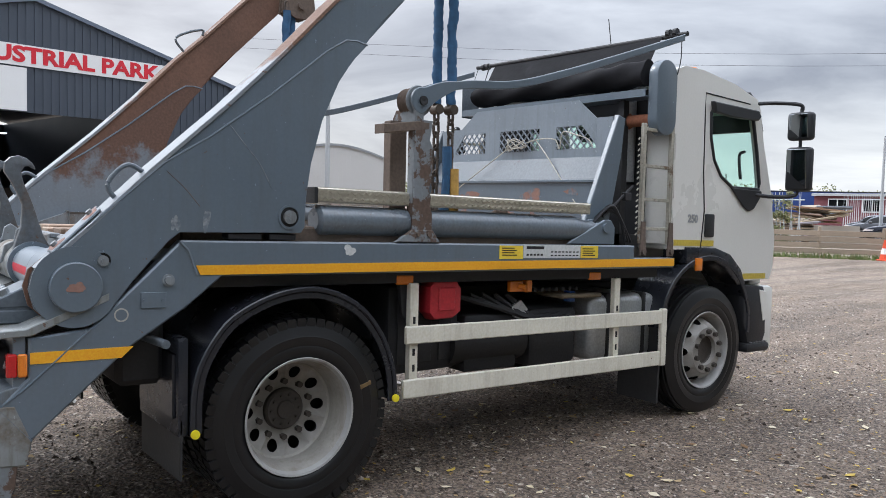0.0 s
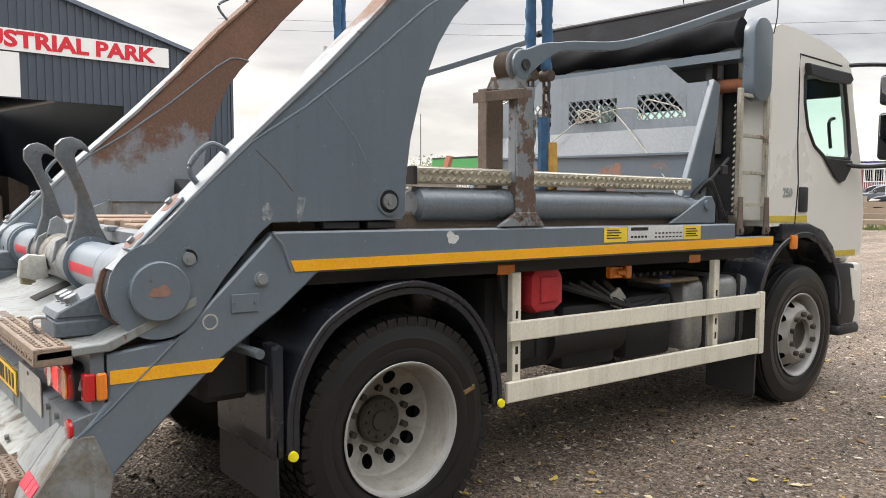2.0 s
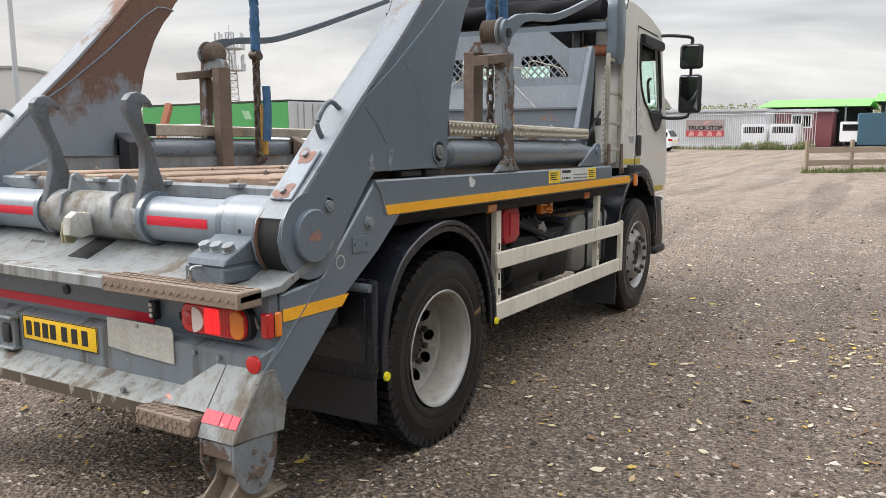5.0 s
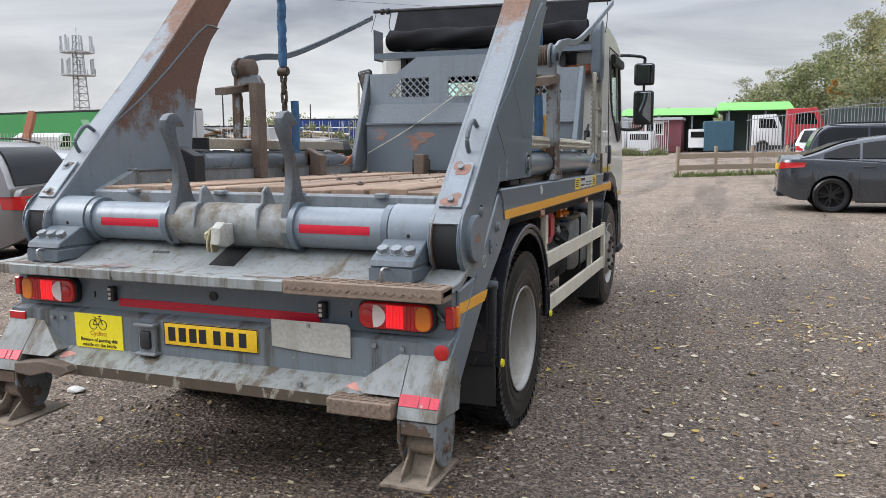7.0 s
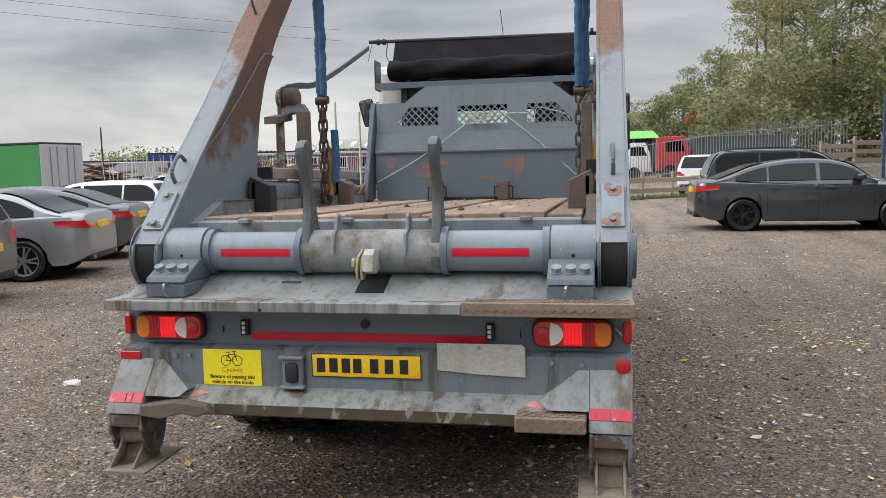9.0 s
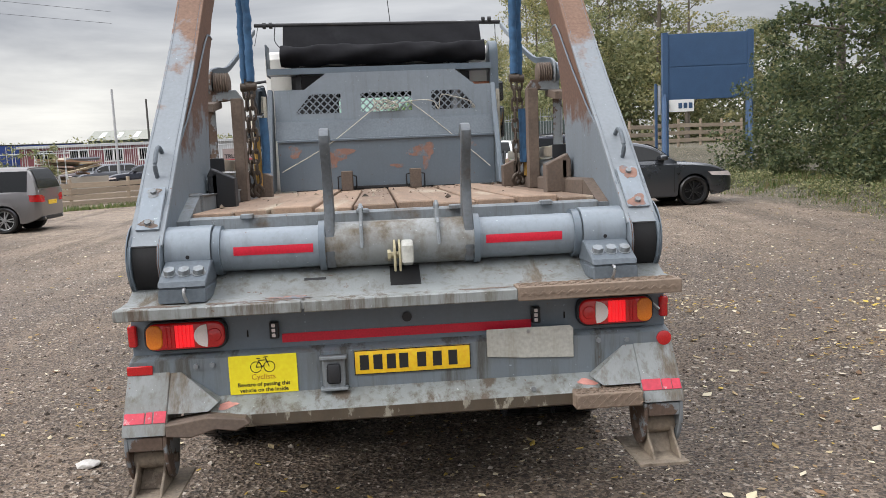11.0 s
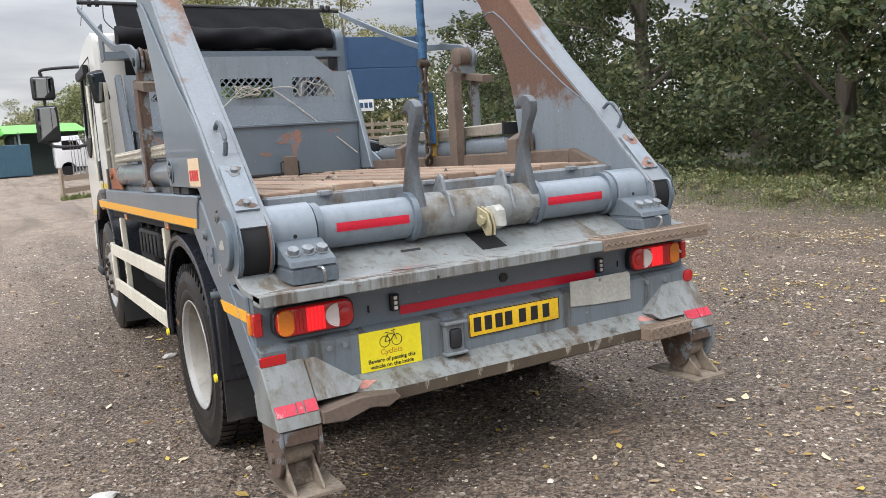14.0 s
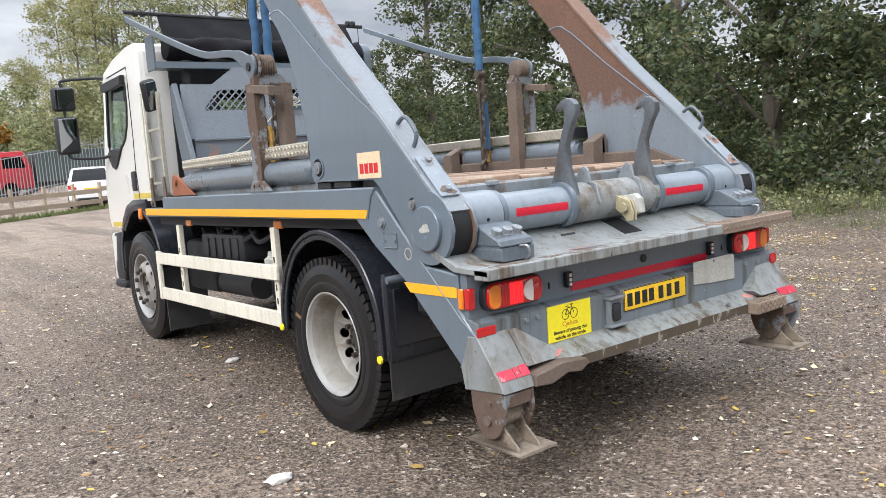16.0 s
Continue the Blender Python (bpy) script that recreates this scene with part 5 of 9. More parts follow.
# ladders
LADDER = shader("grimy_ladder_paint", (0.40, 0.375, 0.31), 0.55, dark=0.7, scale=4, bump=0.08, patch=(0.16, 0.11, 0.07), patch_at=0.58, patch_scale=5, patch_soft=0.06, grime=0.5, chips=0.8)
for s in (1, -1):
    bm = B()
    for y in (4.09, 4.41):
        box(bm, *sorted((s * 1.07, s * 1.10)), y - 0.018, y + 0.018, 1.44, 2.30, 0.004)
    for z in (1.55, 1.76, 2.0, 2.26):
        box(bm, *sorted((s * 1.075, s * 1.095)), 4.09, 4.41, z - 0.012, z + 0.012, 0.003)
    if s > 0:
        for k in range(18):
            rod(bm, (1.068, 4.052, 1.5 + 0.04 * k), (1.068, 4.068, 1.515 + 0.04 * k), 0.006, 6)
    part("ladder", bm, LADDER, truck, "grimy cream steel access ladder")
    for y in (4.09, 4.41):
        bm = B()
        prism(bm, [(y - 0.035, 1.35), (y + 0.035, 1.35), (y + 0.02, 1.60), (y - 0.02, 1.60)], s * 1.10, s * 1.115, 0.003)
        rod(bm, (s * 1.10, y, 1.385), (s * 1.13, y, 1.385), 0.022, 8)
        part("ladder_foot", bm, RUSTY, truck)

# cab
cab_out = [(4.42, 1.40), (4.42, 2.68), (4.45, 2.735), (4.52, 2.765), (4.75, 2.765), (5.18, 2.715), (5.50, 2.635), (5.56, 2.55), (5.62, 2.30), (5.78, 1.87), (5.86, 1.50), (5.85, 1.25), (5.80, 1.16), (5.40, 1.15), (5.32, 1.25), (5.18, 1.36), (4.98, 1.41)]
win = [(4.875, 2.27), (4.865, 2.46), (4.89, 2.515), (4.95, 2.53), (5.40, 2.515), (5.455, 2.46), (5.53, 2.20), (5.585, 1.95), (5.575, 1.905), (5.20, 1.90), (5.03, 1.98), (4.93, 2.10)]


def plate_with_hole(bm, outer, inner, x0, x1):
    fs = []
    for x in (x0, x1):
        vo = [bm.verts.new((x, y, z)) for y, z in outer]
        vi = [bm.verts.new((x, y, z)) for y, z in inner]
        es = [bm.edges.new((vs[i], vs[(i + 1) % len(vs)])) for vs in (vo, vi) for i in range(len(vs))]
        fs += bmesh.ops.triangle_fill(bm, use_beauty=True, use_dissolve=False, edges=es)["geom"]
        if x == x0:
            first = (vo, vi)
    for v0, v1 in zip(first, (vo, vi)):
        for i in range(len(v0)):
            j = (i + 1) % len(v0)
            bm.faces.new((v0[i], v0[j], v1[j], v1[i]))
    bmesh.ops.recalc_face_normals(bm, faces=bm.faces[:])


bm = B()
box(bm, -1.06, 1.06, 4.45, 5.8, 1.40, 1.44)
cab = part("cab", bm, CAB, truck, "off-white lorry cab", smooth=30)
for s in (1, -1):
    bm = B()
    plate_with_hole(bm, cab_out, win, s * 1.06, s * 1.10)
    part("cab_side", bm, CAB, cab, smooth=30)
bm = B()
n_ = len(cab_out)
for i in list(range(1, 7)) + list(range(10, 12)):
    (ya, za), (yb, zb) = cab_out[i], cab_out[(i + 1) % n_]
    dy, dz = (zb - za), -(yb - ya)
    k = 0.03 / math.hypot(dy, dz)
    prism(bm, [(ya, za), (yb, zb), (yb + dy * k, zb + dz * k), (ya + dy * k, za + dz * k)], -1.06, 1.06)
part("cab_roof", bm, CAB, cab, smooth=30)
bm = B()
plate_with_hole(bm, [(-1.06, 1.44), (1.06, 1.44), (1.06, 2.68), (-1.06, 2.68)], [(-0.42, 2.02), (0.46, 2.02), (0.46, 2.42), (-0.42, 2.42)], 4.42, 4.45)
bmesh.ops.transform(bm, matrix=Matrix(((0, 1, 0, 0), (1, 0, 0, 0), (0, 0, 1, 0), (0, 0, 0, 1))), verts=bm.verts[:])
bmesh.ops.recalc_face_normals(bm, faces=bm.faces[:])
part("rear_wall", bm, CAB, cab)
# added black panel: paints the shade that falls on the cab's back wall
bm = B(); plate_with_hole(bm, [(-0.86, 1.47), (0.86, 1.47), (0.86, 2.60), (-0.86, 2.60)], [(-0.42, 2.02), (0.46, 2.02), (0.46, 2.42), (-0.42, 2.42)], 4.40, 4.416)
bmesh.ops.transform(bm, matrix=Matrix(((0, 1, 0, 0), (1, 0, 0, 0), (0, 0, 1, 0), (0, 0, 0, 1))), verts=bm.verts[:])
bmesh.ops.recalc_face_normals(bm, faces=bm.faces[:])
part("rear_liner", bm, BLACK, cab, "black panel painting the shade on the cab's back")
bm = B(); box(bm, -0.42, 0.46, 4.43, 4.436, 2.02, 2.42)
rw = part("rear_window", bm, GLASS, cab)
rw.visible_shadow = False
bm = B()
prism(bm, [(5.50, 2.60), (5.80, 1.86), (5.815, 1.87), (5.51, 2.61)], -1.0, 1.0)
ws = part("windscreen", bm, GLASS, cab)
ws.visible_shadow = False
for s in (1, -1):
    bm = B()
    prism(bm, [(y + (0.012 if y > 5.2 else -0.012), z + (0.012 if z > 2.2 else -0.012)) for y, z in win], s * 1.072, s * 1.078)
    pn = part("door_window", bm, GLASS, cab, "greenish door glass")
    pn.visible_shadow = False
    bm = B()
    pipe(bm, [(s * 1.10, y, z) for y, z in win] + [(s * 1.10, *win[0])], 0.014, 8)
    part("window_seal", bm, BLACK, cab)
    bm = B()
    prism(bm, [(4.84, 2.54), (5.46, 2.535), (5.50, 2.49), (5.46, 2.455), (5.1, 2.445), (4.87, 2.46)], s * 1.105, s * 1.15, 0.008)
    part("wind_deflector", bm, BLACK, cab, "dark smoked wind deflector")
    # door gap
    bm = B()
    seam = [(4.80, 1.41), (4.83, 1.7), (4.80, 2.0), (4.79, 2.45), (4.79, 2.60), (5.40, 2.585)]
    pipe(bm, [(s * 1.10, y, z) for y, z in seam], 0.006, 6)
    part("door_gap", bm, DARK_GAP, cab)
    bm = B()
    box(bm, *sorted((s * 1.095, s * 1.115)), 4.84, 4.96, 1.50, 1.68, 0.012, 2)
    part("door_handle", bm, BLACK, cab, "black door handle")
    bm = B()
    prism(bm, [(5.16, 1.90), (5.60, 1.895), (5.61, 1.86), (5.50, 1.74), (5.42, 1.72), (5.34, 1.76)], s * 1.10, s * 1.118, 0.006)
    part("mirror_base", bm, BLACK, cab)
    # mirrors
    mx_, my_ = (1.315, 5.80) if s > 0 else (1.42, 5.78)
    bm = B()
    pipe(bm, curve_points([(s * 1.08, 5.50, 2.60), (s * 1.15, 5.66, 2.62), (s * (mx_ - 0.01), my_, 2.61), (s * mx_, my_ + 0.01, 2.55)], 5), 0.016, 8)
    pipe(bm, curve_points([(s * 1.10, 5.50, 1.86), (s * 1.18, 5.66, 1.85), (s * (mx_ - 0.02), my_, 1.87), (s * mx_, my_ + 0.01, 1.95)], 5), 0.016, 8)
    pipe(bm, [(s * mx_, my_ + 0.01, 1.9), (s * mx_, my_ + 0.01, 2.58)], 0.014, 8)
    mr = part("door_mirror", bm, BLACK, cab, "black twin door mirror")
    for za, zb in ((2.32, 2.55), (1.905, 2.265)):
        bm = B()
        box(bm, *sorted((s * (mx_ - 0.105), s * (mx_ + 0.105))), my_ - 0.03, my_ + 0.06, za, zb, 0.03, 3)
        part("mirror_housing", bm, BLACK, mr)
        bm = B()
        box(bm, -0.085, 0.085, -0.0035, 0.0035, -(zb - za) / 2 + 0.02, (zb - za) / 2 - 0.02, 0.003, m=Matrix.Translation((s * mx_, my_ - 0.037, (za + zb) / 2)) @ Matrix.Rotation(radians(7), 4, "X") @ Matrix.Rotation(radians(s * -6), 4, "Z"))
        part("mirror_glass", bm, MIRROR, mr)
    for ya, yb, za, zb in ((4.46, 4.795, 1.43, 1.475), (4.805, 4.97, 1.43, 1.475), (5.40, 5.74, 1.165, 1.21)):
        bm = B(); box(bm, *sorted((s * 1.10, s * 1.103)), ya, yb, za, zb)
        part("reflective_strip", bm, PALE_TAPE, cab, "dull yellow strip")
    # front bumper corner and steps
    bm = B()
    prism(bm, [(5.40, 1.12), (5.70, 1.10), (5.74, 1.02), (5.76, 0.70), (5.72, 0.62), (5.50, 0.62), (5.42, 0.80)], s * 0.95, s * 1.12, 0.02, seg=2)
    part("step_box", bm, BLACK, cab, "black step box")
    bm = B()
    prism(bm, [(5.62, 1.08), (5.74, 1.06), (5.76, 0.82), (5.70, 0.80)], s * 0.98, s * 1.125, 0.01)
    part("bumper_corner", bm, CAB, cab)
    bm = B()
    box(bm, *sorted((s * 0.95, s * 1.14)), 5.46, 5.80, 0.55, 0.63, 0.03, 2)
    stepp = part("cab_step", bm, BLACK, cab, "ribbed cab step")
    bm = B()
    for k in range(6):
        box(bm, *sorted((s * 0.98, s * 1.13)), 5.52 + 0.045 * k, 5.54 + 0.045 * k, 0.63, 0.638)
    part("step_ribs", bm, STEEL, stepp)
    # front wheel arch
    bm = B()
    arc = [(4.90 + 0.60 * math.cos(radians(a)), 0.80 + 0.56 * math.sin(radians(a))) for a in range(-8, 181, 3)]
    inn = [(4.90 + 0.56 * math.cos(radians(a)), 0.80 + 0.52 * math.sin(radians(a))) for a in range(-8, 181, 3)]
    prism(bm, arc + inn[::-1], s * 0.80, s * 1.13, 0.006)
    prism(bm, [(4.60, 1.30), (4.60, 1.42), (4.98, 1.42), (5.18, 1.37), (5.34, 1.25), (5.42, 1.12), (5.30, 1.12), (5.10, 1.27), (4.90, 1.33)], s * 0.90, s * 1.125, 0.015, seg=2)
    part("front_fender", bm, FENDER, cab, "black plastic wheel arch")
    bm = B()
    prism(bm, [(4.30, 0.26), (4.32, 0.9), (4.34, 0.9), (4.32, 0.26)], s * 0.75, s * 1.12)
    part("front_mud_flap", bm, FLAP, cab)
    bm = B(); box(bm, *sorted((s * 1.12, s * 1.145)), 4.70, 4.78, 1.24, 1.34, 0.01, 2); part("indicator", bm, LENS_A, cab, "amber side indicator")
    # corrugated side deflector behind the door
    bm = B()
    for k in range(3):
        box(bm, *sorted((s * 1.0, s * 1.105)), 4.43, 4.445, 1.5 + 0.28 * k, 1.70 + 0.28 * k, 0.006)
    part("rear_ribs", bm, CAB, cab)
bm = B()
box(bm, -1.0, 1.0, 5.70, 5.86, 1.10, 1.5, 0.02)
box(bm, -1.1, 1.1, 5.66, 5.90, 0.55, 1.10, 0.04, 2)
part("front_panel", bm, CAB, cab)
bm = B(); lathe(bm, [(2.755, 0.05), (2.80, 0.046), (2.82, 0.03), (2.825, 0.0)], 18, 2, (1.02, 4.72, -0.03)); part("beacon", bm, LENS_A, cab, "amber roof marker")
bm = B()
prism(bm, [(5.38, 2.69), (5.50, 2.70), (5.64, 2.60), (5.72, 2.40), (5.68, 2.40), (5.60, 2.57), (5.48, 2.66)], -1.0, 1.04, 0.006)
part("sun_visor", bm, BLACK, cab)
bm = B()
box(bm, -0.9, -0.45, 4.75, 5.05, 1.44, 2.15, 0.05, 2); box(bm, 0.35, 0.85, 4.75, 5.05, 1.44, 2.15, 0.05, 2)
box(bm, -1.0, 1.0, 5.45, 5.75, 1.44, 1.90, 0.05, 2)
part("cab_interior", bm, BLACK, cab)
bm = B()
for k in range(24):
    a0, a1 = k * math.tau / 24, (k + 1) * math.tau / 24
    pipe(bm, [(0.55 + 0.21 * math.cos(a0), 5.38 + 0.05 * math.sin(a0), 1.95 + 0.17 * math.sin(a0)), (0.55 + 0.21 * math.cos(a1), 5.38 + 0.05 * math.sin(a1), 1.95 + 0.17 * math.sin(a1))], 0.014, 6)
part("steering_wheel", bm, BLACK, cab)
bm = B(); pipe(bm, curve_points([(1.04, 5.40, 1.98), (1.02, 5.40, 2.17), (1.03, 5.46, 2.21)], 4), 0.013, 6); part("grab_bar", bm, BLACK, cab)
lettering("model_number", "250", 0.085, GREY_INK, cab, Matrix.Translation((1.101, 4.69, 1.635)) @ Matrix.Rotation(radians(90), 4, "Z") @ Matrix.Rotation(radians(90), 4, "X"), "silver model number", bold=0.003)
bm = B(); pipe(bm, [(0.15, 4.85, 2.76), (0.10, 4.80, 3.32)], 0.004, 5); part("aerial", bm, BLACK, cab)
bm = B()
rod(bm, (0.72, 4.37, 1.9), (0.72, 4.37, 2.72), 0.05, 16)
pipe(bm, curve_points([(0.72, 4.37, 2.70), (0.72, 4.42, 2.88), (0.76, 4.46, 2.955), (0.84, 4.50, 2.965)], 5), 0.045, 12)
part("intake_stack", bm, GREY_INK, truck, "dusty air intake stack")
# working mirror behind the cab
wmm = Matrix.Translation((-1.13, 4.14, 2.275)) @ Matrix.Rotation(radians(12), 4, "X") @ Matrix.Rotation(radians(-10), 4, "Y") @ Matrix.Rotation(radians(22), 4, "Z")
bm = B(); box(bm, -0.07, 0.07, -0.03, 0.03, -0.13, 0.13, 0.028, 3, m=wmm); wm = part("work_mirror", bm, BLACK, truck, "scuffed square work mirror")
bm = B(); box(bm, -0.056, 0.056, -0.036, -0.03, -0.112, 0.112, 0.002, m=wmm); part("mirror_glass", bm, MIRROR, wm)
bm = B(); pipe(bm, [(-1.22, 4.12, 1.5), (-1.22, 4.12, 2.28), (-1.16, 4.13, 2.30)], 0.012, 6); part("mirror_stay", bm, CREAM, wm)

# side guards
for s in (1, -1):
    bm = B()
    box(bm, *sorted((s * 1.14, s * 1.165)), 2.0, 4.31, 0.86, 0.96, 0.006)
    part("side_guard_rail", bm, CREAM, truck, "cream painted side guard rail")
    bm = B()
    box(bm, *sorted((s * 1.14, s * 1.165)), 1.985, 4.27, 0.555, 0.66, 0.006)
    part("side_guard_rail", bm, CREAM, truck, "cream painted side guard rail")
    bm = B()
    box(bm, *sorted((s * 1.135, s * 1.168)), 4.27, 4.335, 0.55, 0.97, 0.006)
    part("side_guard_end", bm, CREAM, truck)
    for y in (2.07, 3.80):
        bm = B()
        box(bm, *sorted((s * 1.10, s * 1.14)), y - 0.03, y + 0.03, 0.57, 1.20, 0.004)
        gp = part("side_guard_post", bm, CREAM, truck)
        bm = B()
        for k in range(4):
            box(bm, *sorted((s * 1.1395, s * 1.142)), y - 0.008, y + 0.008, 0.70 + 0.09 * k, 0.74 + 0.09 * k)
        part("slot", bm, DARK_GAP, gp)
    # marker lamps
    for y in (2.015, 3.585):
        bm = B(); box(bm, *sorted((s * 1.10, s * 1.125)), y - 0.06, y + 0.06, 1.19, 1.245, 0.008); part("marker_lamp", bm, LENS_A, truck, "amber side marker lamp")
    # rear wheel arch
    bm = B()
    prof_o = [(0.78, 0.52), (0.785, 0.72), (0.83, 0.88), (0.94, 1.04), (1.08, 1.13), (1.24, 1.185), (1.40, 1.20), (1.55, 1.17), (1.70, 1.09), (1.81, 0.97), (1.88, 0.84), (1.92, 0.70), (1.93, 0.56)]
    prof_o = [(p.x, p.y) for p in curve_points([(y, z, 0) for y, z in prof_o], 4)]
    ctr_y, ctr_z = 1.36, 0.60
    prof_i = [(ctr_y + (y - ctr_y) * 0.955, ctr_z + (z - ctr_z) * 0.955) for y, z in prof_o]
    prism(bm, prof_o + prof_i[::-1], s * 0.62, s * 1.20, 0.006)
    prof_l = [(ctr_y + (y - ctr_y) * 0.90, ctr_z + (z - ctr_z) * 0.90) for y, z in prof_o]
    prism(bm, prof_i + prof_l[::-1], s * 1.172, s * 1.19, 0.004)
    arch = part("rear_wheel_arch", bm, FENDER, truck, "dusty black rear wheel arch")
    for y, z in ((0.80, 0.53), (1.91, 0.58)):
        bm = B(); lathe(bm, [(s * 1.20, 0.022), (s * 1.212, 0.02), (s * 1.214, 0.0)], 16, 0, (0, y, z)); part("yellow_plug", bm, YSIGN, arch)
    bm = B(); rod(bm, (s * 1.0, 0.62, 0.97), (s * 1.22, 0.66, 0.96), 0.020, 12); part("arch_stay", bm, GREY_DARK, arch)
    bm = B()
    box(bm, *sorted((s * 0.62, s * 1.185)), 0.735, 0.748, 0.315, 0.60, 0.003)
    part("mud_flap", bm, FLAP, truck, "muddy rubber mud flap")
    bm = B()
    box(bm, *sorted((s * 0.62, s * 1.185)), 0.725, 0.775, 0.52, 0.98, 0.012, 2)
    box(bm, *sorted((s * 0.66, s * 1.15)), 0.712, 0.727, 0.60, 0.90, 0.004)
    part("arch_skirt", bm, FENDER, truck, "dirty black skirt behind the wheel")
    bm = B()
    box(bm, *sorted((s * 0.62, s * 1.02)), 0.50, 0.72, 0.74, 1.08, 0.03)
    part("arch_liner", bm, CHASSIS, truck)

# right side: red box, connectors, fuel tank
bm = B()
prism(bm, [(2.20, 1.02), (2.24, 0.975), (2.38, 0.98), (2.44, 1.02), (2.44, 1.16), (2.40, 1.215), (2.24, 1.22), (2.20, 1.17)], 0.98, 1.11, 0.03, seg=2)
rb = part("extinguisher_box", bm, RBOX, truck, "faded red extinguisher box")
bm = B(); prism(bm, [(2.26, 1.03), (2.38, 1.03), (2.38, 1.17), (2.26, 1.17)], 1.108, 1.122, 0.008); part("lid_panel", bm, RBOX, rb)
bm = B(); prism(bm, [(2.0, 1.2), (2.12, 1.2), (2.12, 1.0), (2.07, 0.96), (2.02, 1.02)], 1.06, 1.09, 0.003); part("lamp_bracket", bm, CHASSIS, truck)
bm = B(); box(bm, 1.02, 1.06, 2.87, 2.98, 1.12, 1.19, 0.006); box(bm, 1.02, 1.07, 3.0, 3.05, 1.115, 1.195, 0.006); sw = part("battery_switch", bm, LENS_A, truck, "amber battery switch")
bm = B(); rod(bm, (1.06, 2.94, 1.155), (1.10, 2.96, 1.15), 0.02, 10); part("switch_key", bm, LENS_A, sw)
bm = B()
box(bm, 0.50, 1.02, 3.68, 4.40, 0.60, 1.07, 0.06, 3)
tk = part("fuel_tank", bm, ALU, truck, "dull aluminium fuel tank")
for y in (3.83, 4.22):
    bm = B(); box(bm, 0.49, 1.03, y, y + 0.04, 0.59, 1.08, 0.01); part("tank_strap", bm, CHASSIS, tk)
bm = B(); rod(bm, (0.95, 3.52, 1.03), (0.95, 3.52, 1.10), 0.04, 14); part("filler_cap", bm, BLUE_CAP, truck, "blue filler cap")
bm = B()
box(bm, 0.55, 1.0, 2.55, 3.0, 0.62, 0.98, 0.03, 2)
box(bm, 0.50, 0.98, 3.12, 3.58, 0.60, 1.0, 0.05, 2)
rod(bm, (0.9, 2.45, 0.80), (0.9, 3.05, 0.80), 0.14, 20)
for k in range(5):
    pipe(bm, curve_points([(0.98, 2.5 + 0.1 * k, 1.1), (1.02, 2.8 + 0.1 * k, 1.02 - 0.03 * k), (0.98, 3.1 + 0.1 * k, 0.95)], 5), 0.018, 6)
for k in range(8):
    rod(bm, (1.0, 3.05 + 0.065 * k, 1.125), (1.03, 3.05 + 0.065 * k, 1.125), 0.014, 8)
part("underbody_gear", bm, CHASSIS, truck, "dark valves, hoses and boxes")
bm = B(); box(bm, 0.7, 1.05, 3.35, 3.75, 1.06, 1.09, 0.01); part("leafy_shelf", bm, shader("dusty_shelf", (0.2, 0.16, 0.11), 0.9), truck)
bm = B(); prism(bm, [(2.92, 1.02), (3.0, 1.06), (3.06, 1.0), (3.02, 0.93), (2.95, 0.95)], 1.0, 1.02); part("linkage_plate", bm, ALU, truck)
# left side: battery box, air tanks, bottle
bm = B(); box(bm, -1.05, -0.55, 2.75, 3.55, 0.93, 1.13, 0.03, 2)
for k in range(5):
    box(bm, -1.06, -1.05, 2.82 + 0.14 * k, 2.90 + 0.14 * k, 0.95, 1.10, 0.004)
part("battery_box", bm, BLACK, truck, "black ribbed battery box")
bm = B(); rod(bm, (-0.92, 2.75, 0.74), (-0.92, 3.35, 0.74), 0.10, 24); rod(bm, (-0.92, 3.35, 0.74), (-0.92, 3.42, 0.74), 0.05, 12); part("air_tank", bm, CHASSIS, truck, "dark air tank")
bm = B(); box(bm, -0.9, -0.55, 2.2, 2.7, 0.62, 0.90, 0.05, 2); box(bm, -0.95, -0.5, 3.6, 4.2, 0.62, 1.05, 0.05, 2)
for k in range(4):
    pipe(bm, curve_points([(-1.0, 2.3 + 0.3 * k, 1.15), (-1.03, 2.5 + 0.3 * k, 1.08), (-1.0, 2.7 + 0.3 * k, 1.16)], 5), 0.018, 6)
part("underbody_gear", bm, CHASSIS, truck)
bm = B(); lathe(bm, [(0.84, 0.0), (0.84, 0.055), (0.98, 0.055), (1.0, 0.03), (1.03, 0.028), (1.03, 0.0)], 18, 2, (-1.06, 2.26, 0.0)); part("fluid_bottle", bm, BLANK, truck, "pale plastic fluid bottle")

# chains with sleeves

def chain_run(bm, x, y, z_top, z_bot, size=0.03, wire=0.007):
    z, i = z_top, 0
    while z > z_bot:
        pts_ = []
        for k in range(13):
            a = k * math.tau / 12
            u, v = math.cos(a) * size * 0.55, math.sin(a) * size + (size * 0.45 if math.sin(a) > 0 else -size * 0.45)
            pts_.append((x + u, y, z + v) if i % 2 else (x, y + u, z + v))
        pipe(bm, pts_, wire, 5)
        z -= size * 2.1
        i += 1


